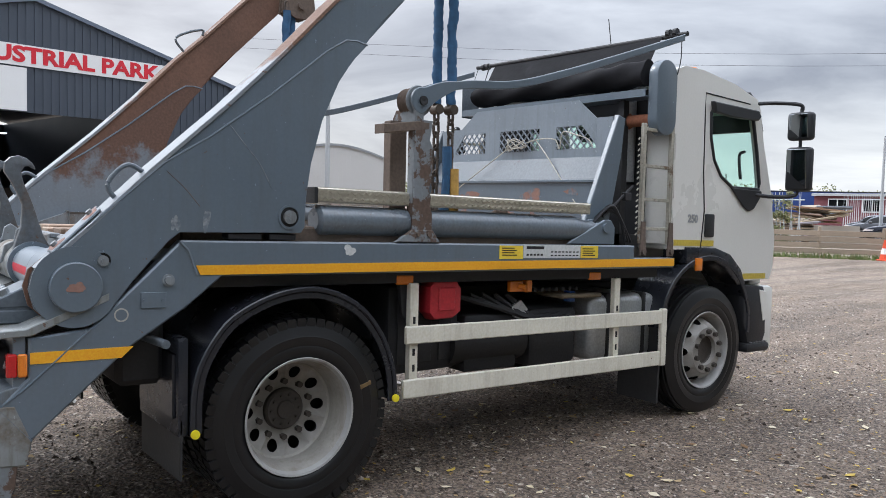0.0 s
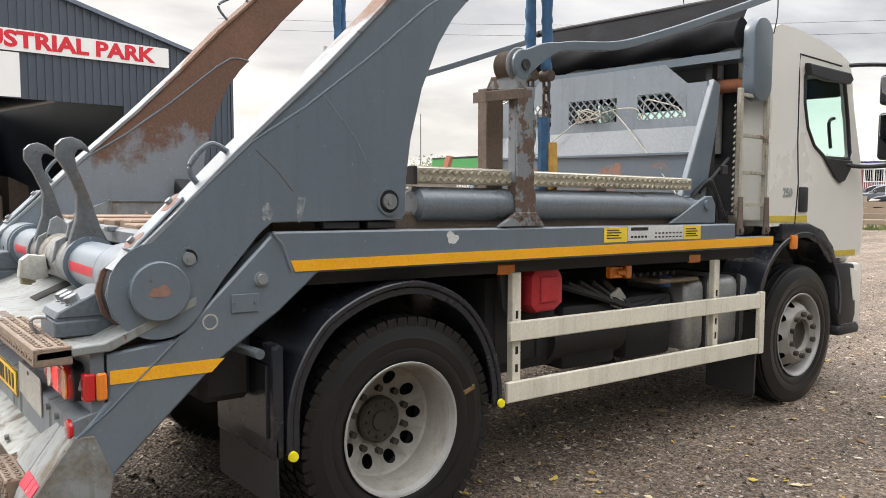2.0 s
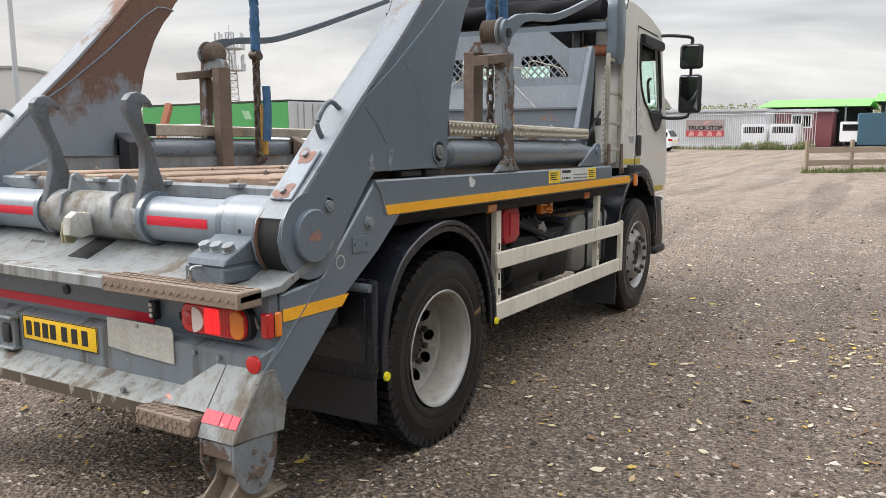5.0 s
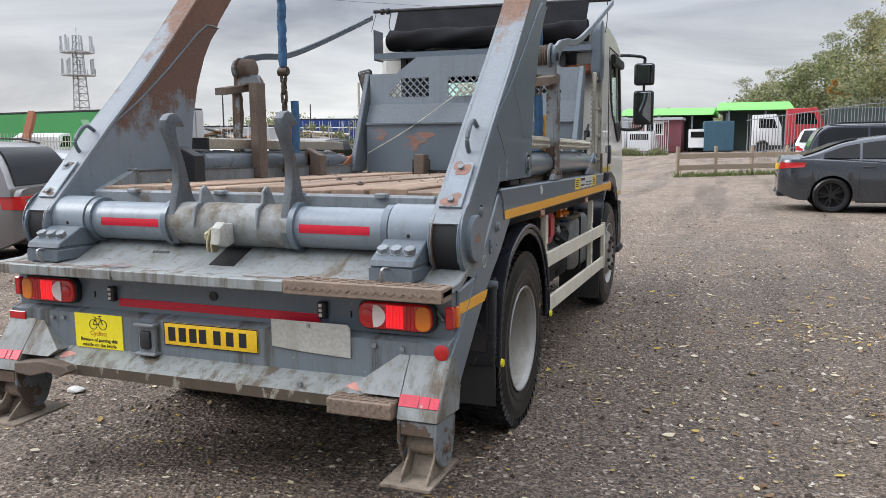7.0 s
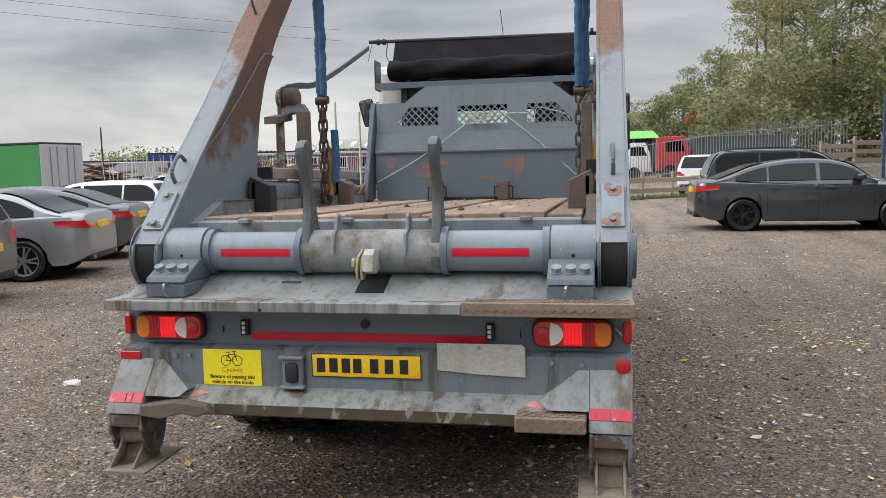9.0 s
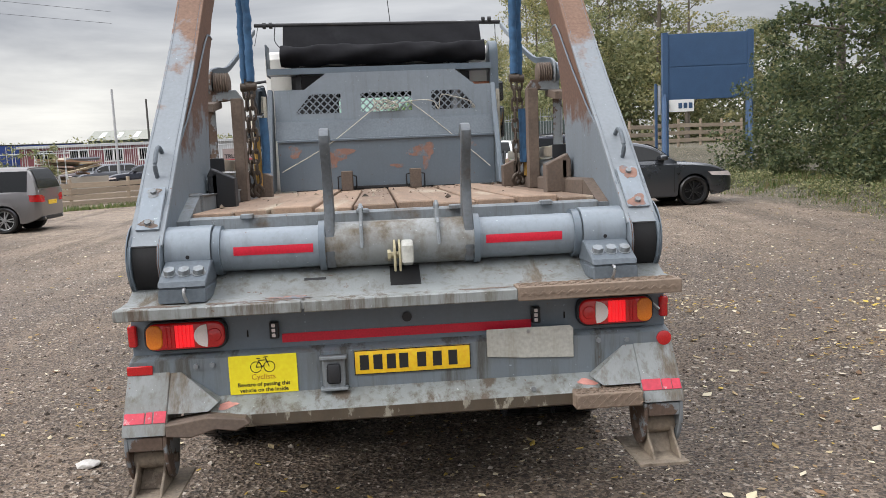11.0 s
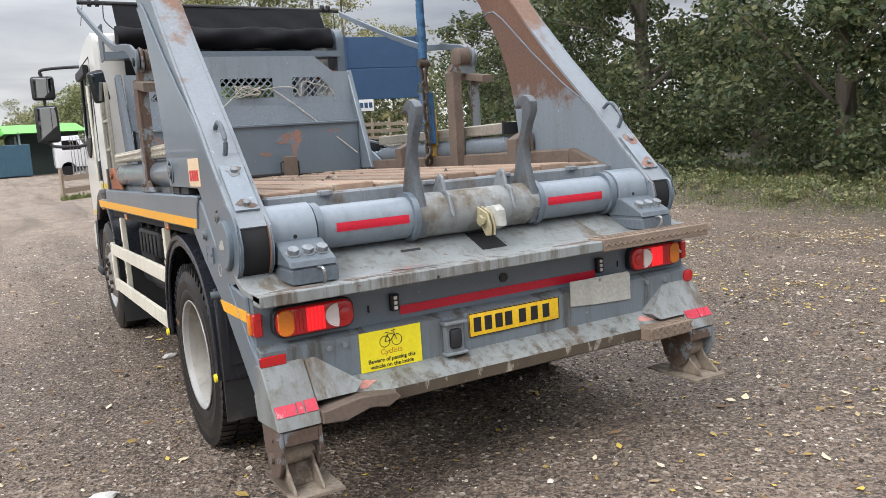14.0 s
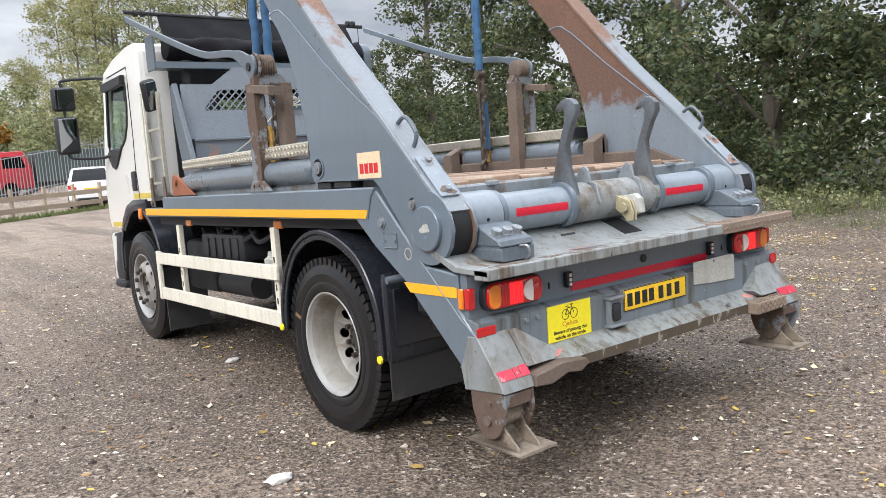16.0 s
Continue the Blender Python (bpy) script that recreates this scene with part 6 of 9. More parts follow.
for s, y0 in ((1, 2.345), (1, 2.415), (-1, 2.29), (-1, 2.36)):
    first = y0 in (2.345, 2.29)
    x = s * (0.935 if first else 0.985)
    chain = thing("lifting_chain", "rusty lifting chain in a blue sleeve hanging from the arm", "chain", "lifting chains")
    bm = B()
    rg_ = random.Random(int(y0 * 1000))
    pipe(bm, curve_points([(x + rg_.uniform(-0.004, 0.004), y0 + rg_.uniform(-0.004, 0.004), 3.10 - 0.0573 * k) for k in range(16)], 3), [0.029 + rg_.uniform(-0.003, 0.003) for k in range(46)], 12)
    part("blue_sleeve", bm, SLEEVE, chain)
    bm = B()
    chain_run(bm, x, y0, 3.13, 3.10)
    part("top_link", bm, CHAIN, chain)
    bm = B()
    chain_run(bm, x, y0, 2.25, 1.52, 0.036, 0.009)
    part("chain", bm, CHAIN, chain)
    bm = B()
    rod(bm, (x - 0.035, y0, 2.21), (x + 0.035, y0, 2.21), 0.03, 12)
    part("sleeve_ring", bm, CHAIN, chain)
    bm = B()
    pipe(bm, curve_points([(x, y0, 1.52), (x + 0.03, y0 + 0.02, 1.48), (x, y0 + 0.02, 1.44), (x - 0.03, y0, 1.48), (x, y0, 1.52)], 4), 0.014, 8)
    part("shackle", bm, CHAIN, chain)
    bm = B()
    if first:
        pipe(bm, curve_points([(x + 0.06, y0 + 0.04, 1.99), (x + 0.065, y0 + 0.04, 1.80), (x + 0.06, y0 + 0.03, 1.60)], 4), 0.03, 10)
        part("lower_sleeve", bm, SLEEVE, chain)
    else:
        pipe(bm, curve_points([(x + 0.045, y0, 1.86), (x + 0.05, y0, 1.70), (x + 0.045, y0, 1.50)], 4), 0.028, 10)
        part("lower_sleeve", bm, SLEEVE_Y, chain, "dirty yellow sleeve")
RAKE = 0.0

# wheels
def tyre_mesh(bm, x0, x1, R, r_in, s, blocks):
    w_ = x1 - x0
    prof = [(x0 + 0.02, r_in), (x0 + 0.004, r_in + 0.06), (x0, R - 0.10), (x0 + 0.008, R - 0.045), (x0 + 0.022, R - 0.013), (x0 + w_ / 2, R - 0.008), (x1 - 0.022, R - 0.013), (x1 - 0.008, R - 0.045), (x1 - 0.001, R - 0.085), (x1 + 0.002, R - 0.092), (x1, R - 0.10), (x1, R - 0.13), (x1 - 0.004, R - 0.138), (x1 - 0.004, r_in + 0.07), (x1 - 0.001, r_in + 0.062), (x1 - 0.002, r_in + 0.045), (x1 - 0.012, r_in + 0.015), (x1 - 0.03, r_in)]
    lathe(bm, [(s * a, r) for a, r in prof], 72, 0)
    if blocks:
        bm = blocks
        for k in range(56):
            a = k * math.tau / 56
            for j, (xa, xb, off) in enumerate(((x0 + 0.008, x0 + 0.085, 0), (x0 + 0.10, x1 - 0.10, 0.5), (x1 - 0.085, x1 - 0.008, 0))):
                m = Matrix.Rotation(a + off * math.tau / 56, 4, "X") @ Matrix.Rotation(radians((8, -14, -8)[j]), 4, "Z")
                box(bm, -(xb - xa) / 2, (xb - xa) / 2, -0.0215, 0.0215, R - 0.040, R + 0.001, m=Matrix.Translation((s * (xa + xb) / 2, 0, 0)) @ m)
    else:
        for xa in (x0 + 0.05, x0 + 0.10, x0 + 0.15, x0 + 0.20):
            lathe(bm, [(s * xa, R - 0.012), (s * (xa + 0.002), R), (s * (xa + 0.034), R), (s * (xa + 0.036), R - 0.012)], 56, 0)


def holed_disc(bm, rings, n_holes, hc, hole_r, squash=1.0, seg=20):
    """A turned plate (rings of offset, radius, from outside in) with round holes on the circle hc."""
    r0, r1 = rings[0][1], rings[-1][1]
    half = math.pi / n_holes
    es = []
    for h in range(n_holes):
        a0 = h * 2 * half
        arc_o = [bm.verts.new((0, r0 * math.cos(a0 - half + 2 * half * k / 8), r0 * math.sin(a0 - half + 2 * half * k / 8))) for k in range(9)]
        arc_i = [bm.verts.new((0, r1 * math.cos(a0 + half - 2 * half * k / 8), r1 * math.sin(a0 + half - 2 * half * k / 8))) for k in range(9)]
        rim_ = arc_o + arc_i
        hole = []
        for k in range(seg):
            t_ = k * math.tau / seg
            rr, aa = hc + hole_r * math.cos(t_), a0 + hole_r * squash * math.sin(t_) / hc
            hole.append(bm.verts.new((0, rr * math.cos(aa), rr * math.sin(aa))))
        es = [bm.edges.new((vs_[i], vs_[(i + 1) % len(vs_)])) for vs_ in (rim_, hole) for i in range(len(vs_))]
        bmesh.ops.triangle_fill(bm, use_beauty=True, use_dissolve=False, edges=es)
    bmesh.ops.remove_doubles(bm, verts=bm.verts[:], dist=0.0005)
    for v in bm.verts:
        r = math.hypot(v.co.y, v.co.z)
        for (xa, ra), (xb, rb) in zip(rings, rings[1:]):
            if ra + 1e-4 >= r >= rb - 1e-4:
                v.co.x = xa + (xb - xa) * (ra - r) / (ra - rb)
                break
    bmesh.ops.recalc_face_normals(bm, faces=bm.faces[:])



for s in (1, -1):
    # rear pair
    wheel = new("rear_wheel"); wheel.parent = truck; wheel["label"] = "twin rear wheel with a deep pale rim"
    wheel.location = (0, 1.36, 0.503)
    bm, tb = B(), B(); tyre_mesh(bm, 0.905, 1.175, 0.503, 0.295, s, tb); ty = part("tyre", bm, TYRE, wheel, "worn black lorry tyre"); tq = part("tread_block", tb, TYRE, ty); tq["kind"] = "stuff"; tq.parent = wheel
    bm, tb = B(), B(); tyre_mesh(bm, 0.60, 0.875, 0.503, 0.295, s, tb); part("tyre", bm, TYRE, wheel); tq = part("tread_block", tb, TYRE, wheel); tq["kind"] = "stuff"
    bm = B()
    lathe(bm, [(s * 1.15, 0.292), (s * 1.168, 0.305), (s * 1.172, 0.302), (s * 1.168, 0.292), (s * 1.14, 0.282)], 72, 0)
    part("rim", bm, RIM, wheel, "pale painted steel rim")
    bm = B()
    lathe(bm, [(s * 1.14, 0.282), (s * 1.10, 0.268), (s * 1.04, 0.260), (s * 1.005, 0.254), (s * 0.995, 0.243)], 72, 0)
    part("rim_barrel", bm, RIM_INNER, wheel, "brown-dusted inside of the rim")
    bm = B()
    holed_disc(bm, [(s * 0.995, 0.243), (s * 0.975, 0.225), (s * 0.958, 0.19), (s * 0.95, 0.16), (s * 0.95, 0.105)], 10, 0.197, 0.0325, 0.92)
    part("wheel_disc", bm, RIM_DULL, wheel, "dusty wheel disc with round holes", smooth=40)
    # flat black disc: the shade seen through the wheel's holes, put in as colour
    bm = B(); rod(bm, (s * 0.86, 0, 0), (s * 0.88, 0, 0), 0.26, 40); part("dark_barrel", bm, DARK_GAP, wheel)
    bm = B()
    lathe(bm, [(s * 0.93, 0.112), (s * 0.975, 0.108), (s * 0.985, 0.098), (s * 0.988, 0.05), (s * 0.998, 0.045), (s * 0.998, 0.0)], 40, 0)
    for k in range(10):
        a = k * math.tau / 10
        rod(bm, (s * 0.98, 0.078 * math.cos(a), 0.078 * math.sin(a)), (s * 0.998, 0.078 * math.cos(a), 0.078 * math.sin(a)), 0.008, 6)
    part("hub", bm, HUB, wheel, "oily black hub")
    for k in range(10):
        a = (k + 0.5) * math.tau / 10
        bm = B()
        rod(bm, (s * 0.945, 0.148 * math.cos(a), 0.148 * math.sin(a)), (s * 0.985, 0.148 * math.cos(a), 0.148 * math.sin(a)), 0.017, 6)
        part("wheel_nut", bm, HUB, wheel)
    bm = B(); c = Matrix.Rotation(radians(-72), 4, "X"); box(bm, *sorted((s * 1.17, s * 1.177)), -0.013, 0.013, 0.36, 0.43, 0.004, m=c); part("tyre_label", bm, shader("brown_tyre_label", (0.16, 0.10, 0.04), 0.7), wheel)
    # front
    wheel = new("front_wheel"); wheel.parent = truck; wheel["label"] = "front wheel with a bolted steel disc"
    wheel.location = (0, 4.90, 0.503)
    bm = B(); tyre_mesh(bm, 0.85, 1.125, 0.503, 0.295, s, None); part("tyre", bm, TYRE, wheel, "black ribbed lorry tyre")
    bm = B()
    lathe(bm, [(s * 1.10, 0.292), (s * 1.118, 0.303), (s * 1.121, 0.30), (s * 1.117, 0.29), (s * 1.09, 0.275), (s * 1.03, 0.265), (s * 1.02, 0.25)], 56, 0)
    part("rim", bm, RIM, wheel, "pale steel rim")
    bm = B()
    holed_disc(bm, [(s * 1.02, 0.262), (s * 1.035, 0.25), (s * 1.07, 0.235), (s * 1.105, 0.215), (s * 1.12, 0.20), (s * 1.125, 0.185)], 10, 0.234, 0.020, 1.5)
    lathe(bm, [(s * 1.125, 0.185), (s * 1.13, 0.18), (s * 1.13, 0.115), (s * 1.10, 0.11)], 40, 0)
    part("wheel_disc", bm, RIM_DULL, wheel, "domed wheel disc with slots", smooth=40)
    # black disc paints the shaded hollow behind the slots
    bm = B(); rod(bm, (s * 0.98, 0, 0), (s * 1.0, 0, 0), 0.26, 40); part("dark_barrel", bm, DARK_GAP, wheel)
    bm = B(); lathe(bm, [(s * 1.10, 0.112), (s * 1.09, 0.105), (s * 1.085, 0.03), (s * 1.085, 0.0)], 32, 0); part("hub", bm, HUB, wheel)
    for k in range(10):
        a = (k + 0.5) * math.tau / 10
        bm = B()
        rod(bm, (s * 1.13, 0.15 * math.cos(a), 0.15 * math.sin(a)), (s * 1.158, 0.15 * math.cos(a), 0.15 * math.sin(a)), 0.019, 6)
        part("wheel_nut", bm, HUB, wheel)

# dark box behind the side rail, added to hide the bright ground beyond
bm = B(); box(bm, 0.50, 0.98, 2.00, 2.52, 0.60, 1.12, 0.03, 2)
for k in range(3):
    box(bm, 0.98, 0.988, 2.06 + 0.15 * k, 2.16 + 0.15 * k, 0.66, 1.06, 0.004)
part("battery_box", bm, CHASSIS, truck, "dark box standing in for the equipment under the bed")
# ---------------------------------------------------------------- surroundings


def rise(x, y):
    """Height of the yard: flat round the lorry, a little higher beyond it, and a bank under the trees."""
    t = min(1.0, max(0.0, (y - 4.0) / 9.0))
    f = min(1.0, max(0.0, (x + 5.0) / 5.0))
    z = 0.20 * t * t * (3 - 2 * t) * f
    t = min(1.0, max(0.0, (y - 22.0) / 12.0)) * min(1.0, max(0.0, (x - 5.0) / 4.0))
    z += 0.8 * t * t * (3 - 2 * t)
    b = min(1.0, max(0.0, (x - 8.9) / 1.6))
    return z + 0.26 * b * b * (3 - 2 * b)


def ground_z(x, y):
    """The yard's height with its small humps."""
    near = max(0.0, 1 - max(abs(x), abs(y - 4)) / 30)
    return rise(x, y) + near * (0.018 * noise.noise((x * 0.7, y * 0.7, 0)) + 0.008 * noise.noise((x * 2.3, y * 2.3, 5)))


DIRT = bpy.data.materials.new("gravel_yard")
DIRT.use_nodes = True
dn, dl = DIRT.node_tree.nodes, DIRT.node_tree.links
db = dn["Principled BSDF"]
dco = dn.new("ShaderNodeTexCoord")


def dnoise(scale, detail, rough=0.6, dist=0.0):
    n = dn.new("ShaderNodeTexNoise")
    n.inputs["Scale"].default_value, n.inputs["Detail"].default_value, n.inputs["Roughness"].default_value, n.inputs["Distortion"].default_value = scale, detail, rough, dist
    dl.new(dco.outputs["Object"], n.inputs["Vector"])
    return n


def dmix(fac, a, b):
    n = dn.new("ShaderNodeMix")
    n.data_type = "RGBA"
    for key, v in (("Factor", fac), ("A", a), ("B", b)):
        if isinstance(v, tuple):
            n.inputs[key].default_value = (*v, 1)
        elif isinstance(v, float):
            n.inputs[key].default_value = v
        else:
            dl.new(v, n.inputs[key])
    return n.outputs["Result"]


def drange(sock, a, b, c=0.0, d=1.0):
    n = dn.new("ShaderNodeMapRange")
    for key, v in (("From Min", a), ("From Max", b), ("To Min", c), ("To Max", d)):
        n.inputs[key].default_value = v
    dl.new(sock, n.inputs["Value"])
    return n.outputs[0]


n_big, n_mid, n_fine = dnoise(0.25, 5, 0.6, 0.6), dnoise(2.2, 6), dnoise(38, 5, 0.7)
vor = dn.new("ShaderNodeTexVoronoi")
vor.inputs["Scale"].default_value = 42
dl.new(dco.outputs["Object"], vor.inputs["Vector"])
base = dmix(drange(n_big.outputs["Fac"], 0.38, 0.62), (0.082, 0.058, 0.042), (0.225, 0.166, 0.122))
# drier and paler away from the lorry's stand
dsep = dn.new("ShaderNodeSeparateXYZ")
dl.new(dco.outputs["Object"], dsep.inputs[0])
dry = dn.new("ShaderNodeMath")
dry.operation = "MULTIPLY_ADD"
dl.new(n_big.outputs["Fac"], dry.inputs[0])
dry.inputs[1].default_value = 14.0
dl.new(dsep.outputs["Y"], dry.inputs[2])
base = dmix(drange(dry.outputs[0], 11.0, 24.0, 0.0, 0.85), base, (0.385, 0.300, 0.226))
# worn tracks
dmap = dn.new("ShaderNodeMapping")
dmap.inputs["Scale"].default_value, dmap.inputs["Rotation"].default_value = (1.5, 0.14, 1.0), (0, 0, 0.35)
dl.new(dco.outputs["Object"], dmap.inputs[0])
n_trk = dnoise(1.0, 4, 0.6, 0.4)
dl.new(dmap.outputs[0], n_trk.inputs["Vector"])
base = dmix(drange(n_trk.outputs["Fac"], 0.46, 0.62, 0.0, 0.70), base, (0.052, 0.036, 0.025))
base = dmix(drange(n_mid.outputs["Fac"], 0.38, 0.7, 0.0, 0.55), base, (0.062, 0.043, 0.030))
base = dmix(drange(n_fine.outputs["Fac"], 0.48, 0.68, 0.0, 0.7), base, (0.29, 0.222, 0.168))
# soil, moss and litter on the verge
vrg = dn.new("ShaderNodeMath")
vrg.operation = "MULTIPLY_ADD"
dl.new(n_mid.outputs["Fac"], vrg.inputs[0])
vrg.inputs[1].default_value = 2.2
dl.new(dsep.outputs["X"], vrg.inputs[2])
soil = dmix(drange(n_fine.outputs["Fac"], 0.40, 0.62), (0.032, 0.040, 0.014), (0.085, 0.075, 0.035))
base = dmix(drange(vrg.outputs[0], 9.3, 10.6), base, soil)
sepc = dn.new("ShaderNodeSeparateColor")
dl.new(vor.outputs["Color"], sepc.inputs[0])
fleck = dn.new("ShaderNodeMath")
fleck.operation = "MULTIPLY"
dl.new(drange(sepc.outputs[0], 0.925, 0.94, 0.0, 0.85), fleck.inputs[0])
dl.new(drange(n_mid.outputs["Fac"], 0.60, 0.44, 0.15, 1.0), fleck.inputs[1])
base = dmix(fleck.outputs[0], base, (0.56, 0.49, 0.41))
base = dmix(drange(sepc.outputs[1], 0.80, 0.86, 0.0, 0.7), base, (0.040, 0.033, 0.029))
vor3 = dn.new("ShaderNodeTexVoronoi")
vor3.inputs["Scale"].default_value = 78
dl.new(dco.outputs["Object"], vor3.inputs["Vector"])
sep3 = dn.new("ShaderNodeSeparateColor")
dl.new(vor3.outputs["Color"], sep3.inputs[0])
base = dmix(drange(sep3.outputs[0], 0.50, 1.0, 0.0, 0.58), base, (0.34, 0.268, 0.206))
base = dmix(drange(sep3.outputs[0], 0.42, 0.0, 0.0, 0.75), base, (0.026, 0.020, 0.016))
dl.new(base, db.inputs["Base Color"])
dl.new(drange(n_big.outputs["Fac"], 0.3, 0.6, 0.62, 0.92), db.inputs["Roughness"])
b1 = dn.new("ShaderNodeBump")
b1.inputs["Strength"].default_value, b1.inputs["Distance"].default_value = 0.9, 0.018
dl.new(vor.outputs["Distance"], b1.inputs["Height"])
b2 = dn.new("ShaderNodeBump")
b2.inputs["Strength"].default_value, b2.inputs["Distance"].default_value = 0.6, 0.015
dl.new(n_fine.outputs["Fac"], b2.inputs["Height"])
dl.new(b1.outputs[0], b2.inputs["Normal"])
dl.new(b2.outputs[0], db.inputs["Normal"])

# ground: one sheet, fine near the lorry, reaching the horizon
xs_ = [-900, -400, -200, -100, -60, -40] + [-30 + 1.0 * i for i in range(22)] + [-8 + 0.25 * i for i in range(100)] + [17 + 2 * i for i in range(15)] + [60, 100, 200, 400, 900]
ys_ = [-900, -300, -100, -40, -20] + [-10 + 0.25 * i for i in range(112)] + [18 + 1.0 * i for i in range(40)] + [60, 80, 120, 200, 400, 900]
verts, faces = [], []
for y in ys_:
    for x in xs_:
        verts.append((x, y, ground_z(x, y)))
nx = len(xs_)
for j in range(len(ys_) - 1):
    for i in range(nx - 1):
        faces.append((j * nx + i, j * nx + i + 1, (j + 1) * nx + i + 1, (j + 1) * nx + i))
me = bpy.data.meshes.new("ground")
me.from_pydata(verts, [], faces)
me.polygons.foreach_set("use_smooth", [True] * len(me.polygons))
me.materials.append(DIRT)
tagged(new("ground", me), "compacted brown gravel yard with scattered stones", "ground", kind="structure")


def scatter(name, count, make, material, label, category, seed):
    """Many tiny things as one mesh: make(rng) gives verts and faces of one piece."""
    rng = random.Random(seed)
    vs, fs = [], []
    for _ in range(count):
        v, f = make(rng)
        o = len(vs)
        vs += v
        fs += [tuple(i + o for i in q) for q in f]
    m_ = bpy.data.meshes.new(name)
    m_.from_pydata(vs, [], fs)
    for mt in (material if isinstance(material, (list, tuple)) else (material,)):
        m_.materials.append(mt)
    return tagged(new(name, m_), label, category, kind="stuff")


def island_shade(name, colors, rough=0.85, power=1.0):
    m = bpy.data.materials.new(name)
    m.use_nodes = True
    n, l = m.node_tree.nodes, m.node_tree.links
    g = n.new("ShaderNodeNewGeometry")
    r = n.new("ShaderNodeValToRGB")
    els = r.color_ramp.elements
    while len(els) < len(colors):
        els.new(0.5)
    for i, c in enumerate(colors):
        els[i].position, els[i].color = (i / (len(colors) - 1)) ** power, (*c, 1)
    l.new(g.outputs["Random Per Island"], r.inputs[0])
    l.new(r.outputs[0], n["Principled BSDF"].inputs["Base Color"])
    n["Principled BSDF"].inputs["Roughness"].default_value = rough
    return m


OCTA = [(0, 1, 4), (1, 2, 4), (2, 3, 4), (3, 0, 4), (1, 0, 5), (2, 1, 5), (3, 2, 5), (0, 3, 5)]


def place(rng):
    while True:
        x, y = rng.uniform(-7.5, 9.0), rng.uniform(-4.0, 13)
        d = math.hypot(x, y + 2)
        if rng.random() < min(1.0, 9.0 / (1 + d * d * 0.35)) + 0.12:
            return x, y


def stone(rng):
    x, y = place(rng)
    r = min(0.026, 0.0044 * math.exp(rng.gauss(0, 0.62)))
    a = rng.uniform(0, 3.14)
    z = ground_z(x, y) + r * 0.1
    c, s = math.cos(a), math.sin(a)
    k = rng.uniform(0.55, 1.0)
    v = [(x + c * r, y + s * r, z), (x - s * r * k, y + c * r * k, z + r * 0.1), (x - c * r, y - s * r, z), (x + s * r * k, y - c * r * k, z), (x + rng.uniform(-r, r) * 0.3, y, z + r * 0.7), (x, y, z - r)]
    return v, OCTA


scatter("gravel", 120000, stone, island_shade("gravel_stones", [(0.030, 0.021, 0.015), (0.06, 0.043, 0.030), (0.09, 0.066, 0.048), (0.12, 0.09, 0.067), (0.15, 0.117, 0.09), (0.23, 0.185, 0.145), (0.42, 0.36, 0.30), (0.72, 0.67, 0.60)], 0.85, 0.6), "loose grey and brown gravel stones", "gravel", 3)


def leaf_on_ground(rng):
    x, y = place(rng)
    if rng.random() < 0.3:
        x, y = rng.uniform(0, 9), rng.uniform(-4, 8)
    elif rng.random() < 0.16:
        x, y = rng.gauss(9.6, 0.7), rng.uniform(-5, 20)
    elif rng.random() < 0.35:
        k = rng.randrange(14)
        cx, cy = 2.2 + 5.5 * (abs(math.sin(k * 12.99 + 1.3)) * 437.6 % 1), -2.6 + 7.0 * (abs(math.sin(k * 78.23 + 0.7)) * 371.9 % 1)
        x, y = cx + rng.gauss(0, 0.42), cy + rng.gauss(0, 0.26)
    r = min(0.040, 0.007 + rng.expovariate(115))
    a = rng.uniform(0, 6.28)
    z = ground_z(x, y) + 0.007
    c, s = math.cos(a), math.sin(a)
    t = rng.uniform(-0.3, 0.3)
    k = rng.uniform(0.3, 0.5)
    out = [(1.0, 0.0, 0.35), (0.45, k, 0.1), (-0.3, k * 1.1, 0.12), (-1.0, 0.0, 0.0), (-0.3, -k * 1.1, 0.15 + t), (0.45, -k, 0.1 + t)]
    return [(x + r * (c * u - s * v), y + r * (s * u + c * v), z + r * h * 0.9) for u, v, h in out], [(0, 1, 2), (0, 2, 3), (0, 3, 4), (0, 4, 5)]


scatter("fallen_leaves", 13000, leaf_on_ground, island_shade("fallen_leaf", [(0.60, 0.45, 0.08), (0.40, 0.27, 0.07), (0.15, 0.085, 0.045), (0.24, 0.14, 0.07), (0.46, 0.36, 0.20), (0.66, 0.58, 0.40), (0.60, 0.54, 0.42)]), "scattered yellow and brown fallen leaves", "leaves", 5)


def grass_blade(rng):
    while True:
        x, y = rng.uniform(8.3, 13), rng.uniform(-6, 22)
        tuft = noise.noise((x * 1.3, y * 1.3, 3)) + 0.5 * noise.noise((x * 4.1, y * 4.1, 8))
        if rng.random() < min(1.0, max(0.0, (x - 8.5) * 0.45)) * min(1.0, max(0.05, 0.45 + 1.8 * tuft)):
            break
    h = rng.uniform(0.03, 0.12) * (0.6 + min(1, (x - 8.3) / 1.5)) * (0.7 + max(0.0, 1.6 * tuft))
    a = rng.uniform(0, 6.28)
    z = rise(x, y) - 0.01
    c, s = math.cos(a) * 0.012, math.sin(a) * 0.012
    lx, ly = rng.uniform(-0.05, 0.05), rng.uniform(-0.05, 0.05)
    return [(x - c, y - s, z), (x + c, y + s, z), (x + lx, y + ly, z + h)], [(0, 1, 2)]


